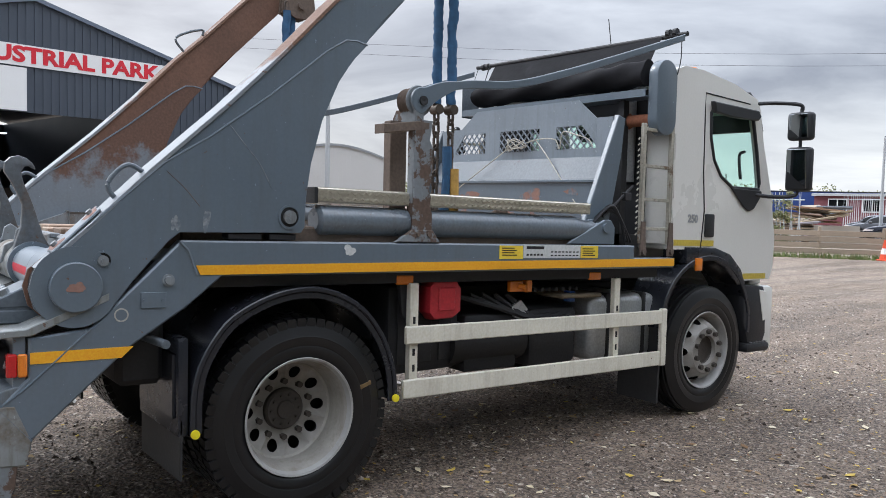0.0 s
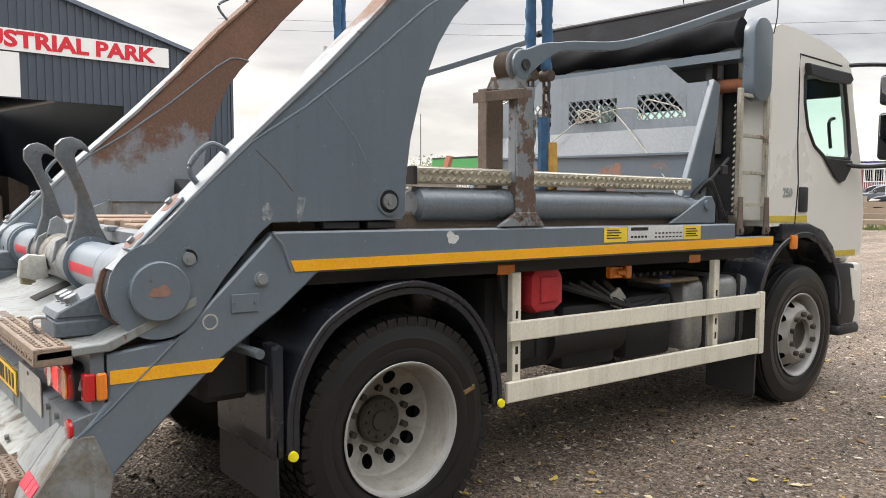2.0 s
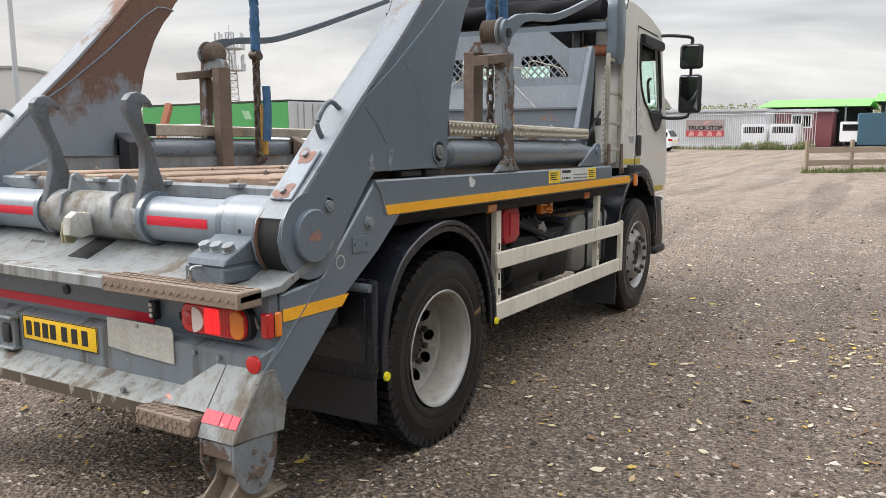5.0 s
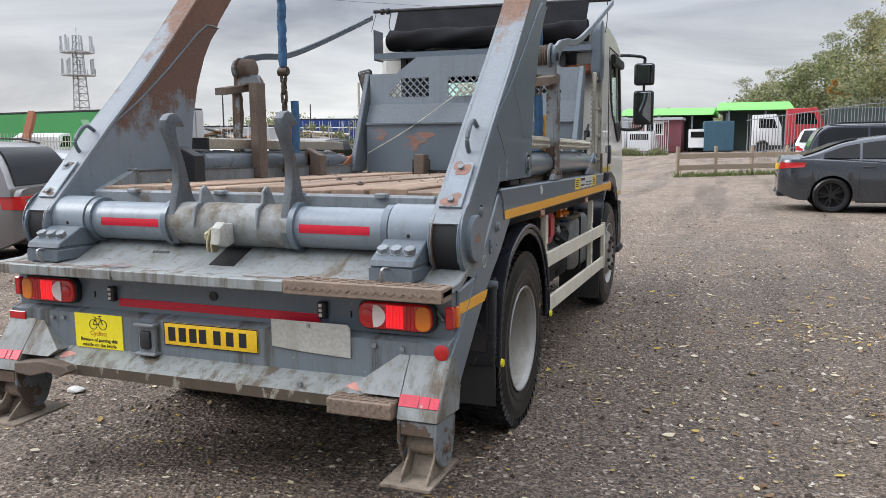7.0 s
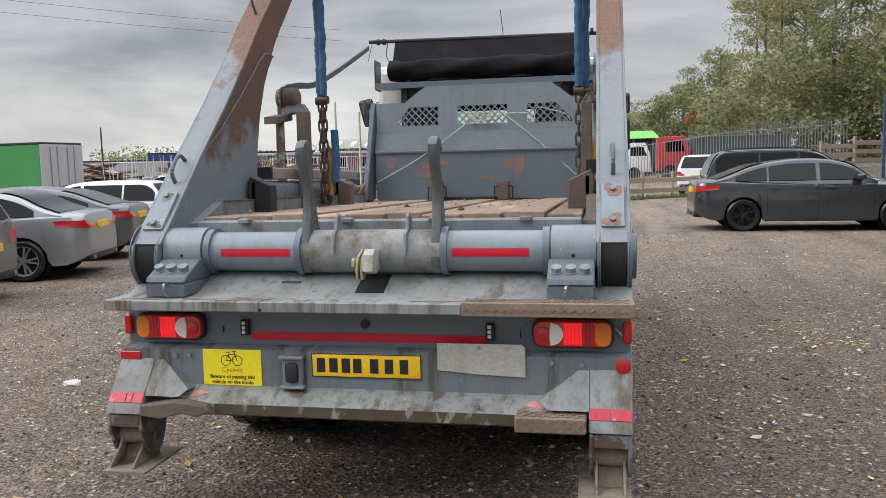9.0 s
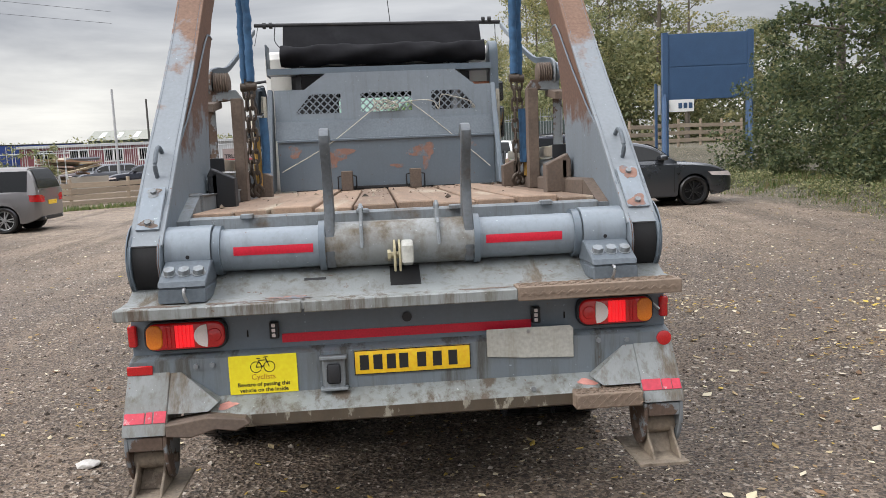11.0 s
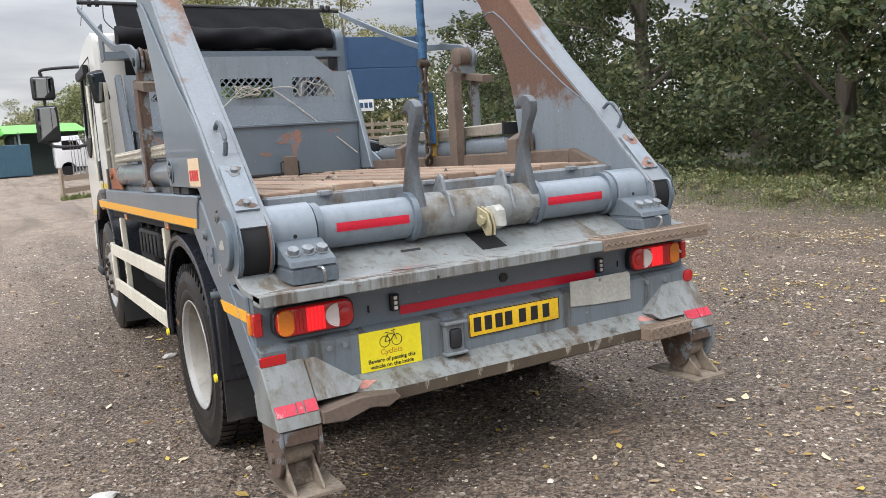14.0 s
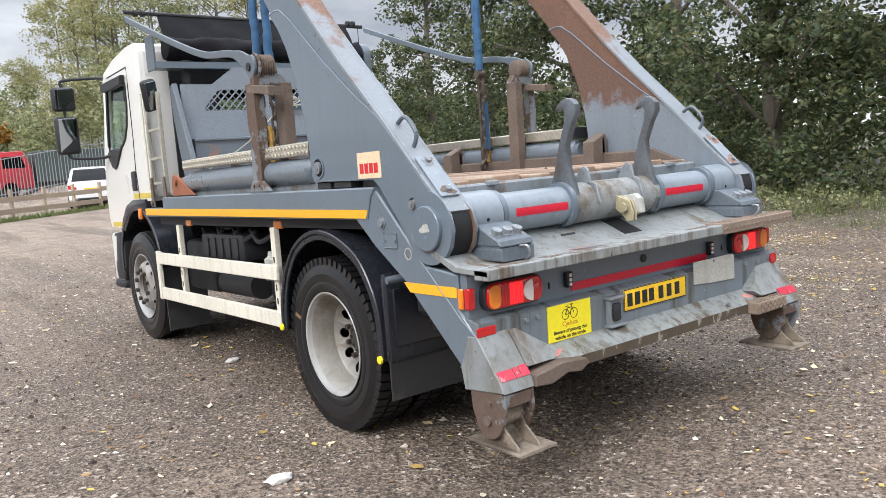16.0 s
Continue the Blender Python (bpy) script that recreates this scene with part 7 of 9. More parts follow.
scatter("verge_grass", 34000, grass_blade, island_shade("grass_blades", [(0.045, 0.075, 0.018), (0.085, 0.13, 0.032), (0.15, 0.19, 0.055), (0.17, 0.14, 0.07), (0.22, 0.17, 0.09)]), "ragged green grass verge under the trees", "grass", 7)


def weed_blade(rng):
    t = rng.random()
    x, y = (-12.6 + 5 * t, 24.3 + 3.9 * t + rng.uniform(-0.6, 0.3)) if rng.random() < 0.4 else ((rng.uniform(-24, -3), 62.5 + rng.uniform(-0.7, 0.3)) if rng.random() < 0.4 else (0.2 + 6.2 * t, 25.8 + 5.5 * t + rng.uniform(-0.4, 0.2)))
    h = rng.uniform(0.05, 0.24) * (2.0 if y > 50 else 1.0)
    z = rise(x, y)
    c = rng.uniform(0.01, 0.03) * (2.0 if y > 50 else 1.0)
    return [(x - c, y, z), (x + c, y, z), (x + rng.uniform(-0.1, 0.1), y + rng.uniform(-0.08, 0.08), z + h)], [(0, 1, 2)]


scatter("fence_weeds", 2600, weed_blade, island_shade("weeds", [(0.07, 0.11, 0.03), (0.13, 0.17, 0.05), (0.2, 0.19, 0.08)]), "green weeds along the fences", "weeds", 9)

# litter
for x, y, sz, lb in ((-1.77, 0.92, 0.07, "crumpled pale paper scrap on the gravel"), (-3.0, 2.0, 0.08, "flattened white paper litter"), (-0.95, 3.4, 0.06, "crumpled white litter")):
    bm = B()
    bmesh.ops.create_icosphere(bm, subdivisions=2, radius=1)
    for v in bm.verts:
        k = 1 + 0.5 * noise.noise(v.co * 2.1 + Vector((x * 7, y, 0)))
        v.co = Vector((v.co.x * sz * k, v.co.y * sz * 0.7 * k, v.co.z * sz * 0.33 * k))
    ob = finish("paper_litter", bm, shader("dirty_paper", (0.55, 0.53, 0.50), 0.8, dark=0.75, scale=20, bump=0.4))
    ob.location = (x, y, sz * 0.2)
    tagged(ob, lb, "litter", "litter on the gravel")

# ---------------------------------------------------------------- cars
TINT = shader("tinted_car_glass", (0.005, 0.006, 0.007), 0.04, bump=0, fine=0)
TINT.node_tree.nodes["Principled BSDF"].inputs["IOR"].default_value = 1.36
ALLOY = shader("alloy_wheel", (0.42, 0.43, 0.44), 0.3, 0.7, bump=0)
BLKALLOY = shader("black_alloy", (0.02, 0.02, 0.021), 0.35, 0.3, bump=0)


def car(name, label, at, paint, rim, length=4.7, width=1.8, height=1.44, style="saloon", group="parked cars", yellow_plate=True):
    """A parked car: x towards its nose, origin on the ground at its middle. Body and cabin are lofted through sections along x."""
    ob = thing(name, label, "car", group, at)
    L, H, w = length / 2, height, width / 2
    wb = 0.303 * length
    if style == "saloon":
        deck = [(-L, 0.70), (-L + 0.04, 0.93), (-L + 0.14, 1.03), (-L + 0.7, 1.03), (-0.6, 0.98), (0.4, 0.95), (L - 1.35, 0.96), (L - 0.6, 0.89), (L - 0.18, 0.76), (L - 0.03, 0.62), (L, 0.52)]
        roof = [(-L + 0.36, 1.02), (-L + 0.72, 1.155), (-L + 1.15, H - 0.12), (-0.55, H - 0.015), (-0.1, H), (0.3, H - 0.04), (0.65, H - 0.16), (L - 1.30, 0.96)]
    elif style == "van":
        deck = [(-L, 0.75), (-L + 0.03, 0.95), (-L + 0.12, 1.05), (0, 1.03), (L - 0.95, 1.04), (L - 0.4, 0.93), (L - 0.1, 0.75), (L, 0.55)]
        roof = [(-L + 0.05, 1.04), (-L + 0.12, H - 0.30), (-L + 0.25, H - 0.07), (-L + 0.5, H), (0.2, H), (0.6, H - 0.08), (1.0, H - 0.30), (L - 0.8, 1.03)]
    else:
        deck = [(-L, 0.70), (-L + 0.03, 0.90), (-L + 0.12, 1.02), (0, 0.98), (L - 1.15, 0.98), (L - 0.5, 0.89), (L - 0.12, 0.73), (L, 0.54)]
        roof = [(-L + 0.09, 1.02), (-L + 0.24, H - 0.30), (-L + 0.42, H - 0.09), (-L + 0.75, H - 0.01), (-0.3, H), (0.25, H - 0.05), (0.65, H - 0.21), (L - 1.10, 0.98)]

    def line(pts, x):
        for (xa, za), (xb, zb) in zip(pts, pts[1:]):
            if xa <= x <= xb:
                return za + (zb - za) * (x - xa) / (xb - xa)
        return pts[0][1] if x < pts[0][0] else pts[-1][1]

    smooth_deck = [(p.x, p.y) for p in curve_points([(x, z, 0) for x, z in deck], 6)]
    smooth_roof = [(p.x, p.y) for p in curve_points([(x, z, 0) for x, z in roof], 6)]

    def under(x):
        for cx in (wb, -wb):
            if abs(x - cx) < 0.365:
                return max(0.22, 0.31 + math.sqrt(0.365 ** 2 - (x - cx) ** 2))
        return 0.22 + 0.16 * max(0.0, (abs(x) - L + 0.4) / 0.4) ** 1.6

    def skin(rows, material, nm):
        bm = B()
        grid = [[bm.verts.new((x, y, z)) for x, y, z in row] for row in rows]
        for a, b in zip(grid, grid[1:]):
            for i in range(len(a) - 1):
                bm.faces.new((a[i], a[i + 1], b[i + 1], b[i]))
        for end in (grid[0], grid[-1]):
            bm.faces.new(end)
        bmesh.ops.remove_doubles(bm, verts=bm.verts[:], dist=0.0004)
        bmesh.ops.recalc_face_normals(bm, faces=bm.faces[:])
        return part(nm, bm, material, ob, smooth=38)

    def plan_width(x):
        e = max(0.0, (abs(x) - L + 1.0) / 1.0)
        d = min(1.0, (L - abs(x)) / 0.30)
        return w * (1 - 0.09 * e ** 2) * (0.78 + 0.22 * math.sqrt(max(0.0, 1 - (1 - d) ** 2)))

    ends = {round(sg * (L - d), 4) for sg in (1, -1) for d in (0.008, 0.02, 0.035, 0.06, 0.09, 0.12, 0.16, 0.2, 0.25)}
    xs2 = sorted({round(-L + 2 * L * i / 64, 4) for i in range(65)} | ends | {round(cx + d, 4) for cx in (wb, -wb) for d in (-0.365, -0.35, 0.35, 0.365)})
    rows = []
    for x in xs2:
        wx = plan_width(x)
        zt, zl = line(smooth_deck, x), under(x)
        zm = max(0.52, zl + 0.02)
        zs = max(zt - 0.16, zm + 0.02)
        half = [(0.90 * wx, zl), (0.975 * wx, zl + 0.012), (wx, zm), (0.992 * wx, zs), (0.965 * wx, max(zt - 0.055, zs + 0.01)), (0.90 * wx, zt - 0.012), (0.70 * wx, zt + 0.012), (0.0, zt + 0.02)]
        rows.append([(x, y, z) for y, z in half] + [(x, -y, z) for y, z in half[-2::-1]])
    skin(rows, paint, "body")

    def lamp_patch(end, side, z0, z1, reach, inner):
        """A lens 8 mm proud of the skin: from y = inner across the end, then round the corner by reach along the flank, narrowing to its tip."""
        bm = B()
        grid = []
        n = 12
        for i in range(n + 4):
            row = []
            q = max(0.0, (i - 3) / n)
            for k in range(4):
                lift = (0.35 if style == "saloon" else 0.12) * q * (z1 - z0)
                z = (z0 + lift) + (z1 - z0 - lift) * k / 3
                x_e = L
                for j in range(60):
                    if line(smooth_deck, end * x_e) >= z + 0.02:
                        break
                    x_e -= 0.006
                if i < 4:
                    x, y = x_e + 0.008, plan_width(x_e) * (inner + (0.99 - inner) * i / 3)
                else:
                    x = x_e - reach * q ** 1.7
                    y = plan_width(x) * (0.985 if z > 0.86 else 0.998) + 0.008
                row.append((bm.verts.new((end * x, side * y, z)), bm.verts.new((end * (x - 0.03), side * (y - 0.03), z))))
            grid.append(row)
        for layer in (0, 1):
            for a, b in zip(grid, grid[1:]):
                for k in range(3):
                    bm.faces.new((a[k][layer], a[k + 1][layer], b[k + 1][layer], b[k][layer]))
        for a, b in zip(grid, grid[1:]):
            for k in (0, 3):
                bm.faces.new((a[k][0], b[k][0], b[k][1], a[k][1]))
        for a in (grid[0], grid[-1]):
            for k in range(3):
                bm.faces.new((a[k][0], a[k + 1][0], a[k + 1][1], a[k][1]))
        bmesh.ops.recalc_face_normals(bm, faces=bm.faces[:])
        return bm

    belt = 0.985

    def flank(z):
        return (0.93 - 0.19 * max(0.0, z - belt) / (H - 0.06 - belt)) * w

    rows = []
    for x, zr in smooth_roof:
        k = min(1.0, max(0.02, (zr - belt) / 0.12))
        top = max(belt - 0.04, zr - 0.055 * k)
        half = [(flank(belt) + 0.005, belt - 0.06), (flank(top), top), (flank(top) * 0.93, zr - 0.018 * k), (flank(top) * 0.6, zr - 0.002), (0.0, zr + 0.006)]
        rows.append([(x, y, z) for y, z in half] + [(x, -y, z) for y, z in half[-2::-1]])
    skin(rows, paint, "roof")
    x_f, x_r = roof[-1][0], roof[0][0]
    if style == "saloon":
        spans = [(x_r + 0.42, -0.98), (-0.94, -0.06), (0.02, x_f - 0.10)]
    else:
        spans = [(x_r + 0.22, -1.0), (-0.95, -0.06), (0.02, x_f - 0.12)]
    for s in (1, -1):
        for a, b in spans:
            low_, high_ = [], []
            for i in range(11):
                x = a + (b - a) * i / 10
                zh = line(smooth_roof, x) - 0.085
                if zh > belt + 0.05:
                    low_.append((x, belt + 0.03)); high_.append((x, min(zh, H - 0.10)))
            if len(low_) < 3:
                continue
            bm = B()
            prof = low_ + high_[::-1]
            f1 = [bm.verts.new((x, s * (flank(z) + 0.005), z)) for x, z in prof]
            f2 = [bm.verts.new((x, s * (flank(z) - 0.02), z)) for x, z in prof]
            bm.faces.new(f1); bm.faces.new(f2[::-1])
            for i in range(len(prof)):
                j = (i + 1) % len(prof)
                bm.faces.new((f1[i], f1[j], f2[j], f2[i]))
            bmesh.ops.recalc_face_normals(bm, faces=bm.faces[:])
            part("side_window", bm, TINT, ob)
        for cx in (wb, -wb):
            wh = new("wheel"); wh.parent = ob; wh.location = (cx, s * (w - 0.115), 0.325)
            bm = B()
            lathe(bm, [(-0.10 * s, 0.22), (-0.11 * s, 0.29), (-0.08 * s, 0.325), (0.08 * s, 0.325), (0.11 * s, 0.29), (0.10 * s, 0.235)], 32, 1)
            part("tyre", bm, TYRE, wh)
            bm = B()
            lathe(bm, [(0.10 * s, 0.238), (0.095 * s, 0.225), (0.03 * s, 0.21)], 32, 1)
            for k in range(10):
                a = k * math.tau / 10 + (0.12 if k % 2 else -0.12)
                box(bm, -0.013, 0.013, *sorted((0.06 * s, 0.09 * s)), 0.03, 0.228, m=Matrix.Rotation(a, 4, "Y"))
            lathe(bm, [(0.10 * s, 0.0), (0.10 * s, 0.05), (0.06 * s, 0.055)], 16, 1)
            part("rim", bm, rim, wh)
            bm = B(); lathe(bm, [(0.02 * s, 0.0), (0.02 * s, 0.215)], 24, 1); part("brake", bm, DARK_GAP, wh)
            bm = B(); lathe(bm, [(-0.14 * s, 0.0), (-0.14 * s, 0.36), (0.05 * s, 0.36)], 32, 1); part("arch_liner", bm, DARK_GAP, wh)
        bm = B(); box(bm, x_f - 0.42, x_f - 0.26, *sorted((s * (w - 0.10), s * (w + 0.13))), belt + 0.02, belt + 0.13, 0.035, 3); part("door_mirror", bm, paint if paint is not CARWHITE else BLACK, ob)
        # lamps follow the body round its corners
        z_lo, z_hi, reach = (0.80, 0.93, 0.42) if style == "saloon" else (0.74, 0.925, 0.20)
        part("tail_lamp", lamp_patch(-1, s, z_lo, z_hi, reach, 0.40 if style == "saloon" else 0.62), LENS_R, ob)
        part("headlamp", lamp_patch(1, s, 0.60, 0.72, 0.46, 0.45), LENS_W, ob)
        for xa in (-0.92, 0.12):
            bm = B(); box(bm, xa, xa + 0.19, *sorted((s * (w * 0.985), s * (w * 0.985 + 0.03))), 0.845, 0.872, 0.008, 2); part("door_handle", bm, paint, ob)
        bm = B()
        for xd in (-0.98, -0.02, 0.98):
            pipe(bm, [(xd, s * (w * 0.992), 0.30), (xd, s * (w + 0.001), 0.52), (xd, s * (w * 0.993), 0.80), (xd, s * w * 0.955, 0.95)], 0.004, 4)
        part("door_gap", bm, DARK_GAP, ob)
        bm = B(); box(bm, -wb + 0.40, wb - 0.40, *sorted((s * w * 0.94, s * w * 0.975)), 0.20, 0.27, 0.01); part("sill", bm, BLACK, ob)

    if style == "estate":
        for s in (1, -1):
            bm = B(); pipe(bm, [(x, s * flank(H - 0.06) * 0.9, line(smooth_roof, x) + (0.035 if 0.1 < k < 0.9 else 0.0)) for k, x in ((i / 8, -L + 0.55 + (L + 0.0) * i / 8) for i in range(9))], 0.014, 6); part("roof_rail", bm, BLACK, ob)

    def screen(pts):
        bm = B()
        ring = []
        for x, z in pts:
            hw = flank(z) * 0.88 - 0.02
            ring.append((bm.verts.new((x, -hw, z)), bm.verts.new((x, hw, z))))
        for a, b in zip(ring, ring[1:]):
            bm.faces.new((a[0], a[1], b[1], b[0]))
        part("screen", bm, TINT, ob, smooth=60)
    rear = [(x, z) for x, z in smooth_roof if x < -0.5 and belt + 0.06 < z < H - 0.07]
    front = [(x, z) for x, z in smooth_roof if x > 0 and belt + 0.05 < z < H - 0.07]
    screen([(x - 0.012, z + 0.010) for x, z in rear])
    screen([(x + 0.010, z + 0.014) for x, z in front])
    zp = 0.66 if style != "saloon" else 0.78
    bm = B(); box(bm, -L - 0.014, -L + 0.05, -0.26, 0.26, zp, zp + 0.11, 0.003); part("number_plate", bm, YPLATE if yellow_plate else BLANK, ob)
    bm = B(); box(bm, -L - 0.006, -L + 0.3, -w * 0.72, w * 0.72, 0.28, 0.40, 0.03, 2); part("lower_bumper", bm, BLACK, ob)
    bm = B(); box(bm, L - 0.3, L + 0.006, -w * 0.70, w * 0.70, 0.28, 0.46, 0.03, 2); part("lower_bumper", bm, BLACK, ob)
    for s in (1, -1):
        bm = B(); rod(bm, (-L - 0.02, s * 0.55, 0.33), (-L + 0.1, s * 0.55, 0.33), 0.035, 10)
        part("tailpipe", bm, STEEL, ob)
    return ob


def on_ground(x, y, heading):
    return pose(x, y, rise(x, y), 0, 0, heading)


DGREY = shader("dark_grey_metallic", (0.062, 0.067, 0.078), 0.27, 0.65, dark=0.9, scale=1, bump=0, coat=0.8, fine=0)
NAVY = shader("navy_metallic", (0.02, 0.022, 0.035), 0.25, 0.4, dark=0.9, scale=1, bump=0, coat=0.8, fine=0)
SILVER = shader("silver_metallic", (0.33, 0.34, 0.355), 0.3, 0.6, dark=0.95, scale=1, bump=0, coat=0.7, fine=0)
MIDGREY = shader("mid_grey_metallic", (0.13, 0.135, 0.15), 0.3, 0.6, dark=0.95, scale=1, bump=0, coat=0.7, fine=0)
CARWHITE = shader("white_car_paint", (0.78, 0.79, 0.80), 0.25, dark=0.97, scale=1, bump=0, coat=0.7, fine=0)
TAUPE = shader("taupe_metallic", (0.20, 0.19, 0.19), 0.3, 0.6, dark=0.95, scale=1, bump=0, coat=0.7, fine=0)
car("saloon_car", "dark grey saloon car with black alloy wheels on gravel", on_ground(5.36, 14.25, 0), DGREY, BLKALLOY, 4.71, 1.83, 1.44)
car("estate_car", "navy estate car parked by the timber fence", on_ground(6.15, 19.2, 0), NAVY, ALLOY, 4.75, 1.86, 1.70, "estate")
car("saloon_car", "silver saloon car with its boot to the yard", on_ground(-9.34, 7.74, 197), SILVER, ALLOY, 4.85, 1.85, 1.47)
car("saloon_car", "mid grey saloon car between two parked cars", on_ground(-10.13, 10.37, 197), MIDGREY, ALLOY, 4.65, 1.82, 1.43)
car("hatchback_car", "small white hatchback with red lamps", on_ground(-10.73, 13.65, 190), CARWHITE, BLKALLOY, 4.05, 1.75, 1.48, "hatch")
car("van_car", "grey passenger van beside the hatchback", on_ground(-10.6, 17.8, 180), TAUPE, ALLOY, 4.3, 1.80, 1.62, "van")
car("estate_car", "taupe people carrier with a wide tailgate", on_ground(-8.75, 4.92, 195), TAUPE, ALLOY, 4.4, 1.83, 1.64, "estate")
car("hatchback_car", "white crossover parked at the far railings", on_ground(-13.7, 56.3, 175), CARWHITE, ALLOY, 4.3, 1.82, 1.58, "hatch", "far cars")
car("hatchback_car", "grey hatchback parked at the far end", on_ground(-18.2, 52.5, 200), MIDGREY, ALLOY, 4.1, 1.78, 1.5, "hatch", "far cars")
car("saloon_car", "dark saloon parked at the far end", on_ground(-13.9, 46.0, 198), NAVY, ALLOY, 4.6, 1.8, 1.43, "saloon", "far cars")
car("hatchback_car", "grey hatchback by the railings", on_ground(-20.6, 57.4, 175), MIDGREY, ALLOY, 4.2, 1.78, 1.5, "hatch", "far cars")
car("hatchback_car", "white crossover behind the timber fence", on_ground(5.7, 33.5, 75), CARWHITE, ALLOY, 4.3, 1.82, 1.62, "hatch", "far cars")

# ---------------------------------------------------------------- fences
TIMBER = shader("weathered_timber", (0.34, 0.27, 0.20), 0.85, dark=0.7, scale=4, bump=0.3, stretch=(1, 1, 6), vary=0.15)


def timber_fence(a, b, height, rails, label):
    a, b = Vector(a), Vector(b)
    d = (b - a)
    n = max(2, round(d.length / 1.8))
    ob = thing("timber_fence", label, "fence", "timber fences")
    ang = math.atan2(d.y, d.x)
    for i in range(n + 1):
        p = a + d * (i / n)
        z = rise(p.x, p.y)
        bm = B(); box(bm, -0.05, 0.05, -0.05, 0.05, -0.1, height + 0.05, 0.008, m=Matrix.Translation((p.x, p.y, z)) @ Matrix.Rotation(ang, 4, "Z"))
        part("post", bm, TIMBER, ob)
    for k in range(rails):
        for i in range(n):
            p, q = a + d * (i / n), a + d * ((i + 1) / n)
            m = (p + q) / 2
            z = (rise(p.x, p.y) + rise(q.x, q.y)) / 2
            zz = 0.12 + (height - 0.2) * (k + 0.5) / rails
            bm = B(); box(bm, -d.length / n / 2, d.length / n / 2, -0.075, -0.05, -0.09, 0.09, 0.005, m=Matrix.Translation((m.x, m.y, z + zz)) @ Matrix.Rotation(ang + random.uniform(-0.004, 0.004), 4, "Z") @ Matrix.Rotation(random.uniform(-0.012, 0.012), 4, "Y"))
            part("board", bm, TIMBER, ob)


timber_fence((-12.6, 24.6), (-7.7, 28.4), 1.05, 4, "weathered three-board timber fence")
timber_fence((0.28, 26.0), (6.4, 31.4), 1.0, 2, "weathered post and rail fence")
timber_fence((8.2, 29.5), (19, 37.0), 1.25, 3, "weathered timber fence behind parked cars")

PALI = shader("galvanised_palisade", (0.60, 0.62, 0.63), 0.5, 0.2, dark=0.8, scale=2, bump=0.05)


def palisade(a, b, height, label, material, step=0.165, lean=0.0):
    a, b = Vector(a), Vector(b)
    d = b - a
    ob = thing("palisade_fence", label, "fence", "palisade fences")
    n = int(d.length / step)
    ang = math.atan2(d.y, d.x)
    bm = B()
    box(bm, -0.034, 0.034, -0.008, 0.008, 0.05, height, 0.0)
    for v in bm.verts:
        if v.co.z > height - 0.01:
            v.co.x *= 0.3
    first = part("pale", bm, material, ob)
    rng = random.Random(n)
    rest = []
    for i in range(n):
        p = a + d * ((i + 0.5) / n)
        m = Matrix.Translation((p.x, p.y, rise(p.x, p.y))) @ Matrix.Rotation(ang, 4, "Z") @ Matrix.Rotation(rng.uniform(-0.012, 0.012) + lean * rng.uniform(-1, 1), 4, "Y")
        if i == 0:
            first.matrix_local = m
        elif i < 150:
            c = new("pale", first.data)
            c.parent, c.matrix_local = ob, m
        else:
            rest.append(m)
    if rest:
        bm = B()
        for m in rest:
            box(bm, -0.034, 0.034, -0.008, 0.008, 0.05, height, 0.0, m=m)
        part("far_pales", bm, material, ob)["kind"] = "stuff"
    for zz in (0.35, height - 0.35):
        bm = B()
        p, q = a, b
        pipe(bm, [(p.x, p.y + 0.03, rise(p.x, p.y) + zz), ((p.x + q.x) / 2, (p.y + q.y) / 2 + 0.03, rise((p.x + q.x) / 2, (p.y + q.y) / 2) + zz), (q.x, q.y + 0.03, rise(q.x, q.y) + zz)], 0.025, 4)
        part("rail", bm, material, ob)
    return ob


palisade((-25.7, 62.8), (-3.0, 62.8), 3.0, "galvanised palisade fence in front of the truck stop", PALI)
palisade((2.6, 47), (15, 45.5), 2.6, "grey palisade fence before parked lorries", shader("dull_palisade", (0.27, 0.28, 0.29), 0.6, 0.3))
palisade((-22.5, 31.5), (-14.6, 35.9), 2.5, "overgrown pale palisade fence", PALI, lean=0.10)
palisade((-26, 10), (-26, 25.5), 1.9, "pale palisade fence behind the parked cars", shader("cream_palisade", (0.40, 0.38, 0.31), 0.7))

# ---------------------------------------------------------------- buildings
SHEET = shader("dark_profiled_cladding", (0.055, 0.068, 0.09), 0.45, dark=0.85, scale=0.6, bump=0.03, fine=0.05)
WHITE_S = shader("white_sign_board", (0.78, 0.78, 0.77), 0.5, dark=0.95, scale=1)
shed = thing("industrial_shed", "dark grey-blue clad industrial shed with a long white sign", "building")
SA, SD = Vector((-28.9, 4.6, 0)), Vector((-0.155, 0.988, 0)).normalized()
SN = Vector((SD.y, -SD.x, 0))
if SN.x < 0:
    SN = -SN


def sh(s, out, z):
    p = SA + SD * s + SN * out
    return (p.x, p.y, z)


def roof_z(s):
    return 8.85 - 0.267 * abs(s - 1.15)


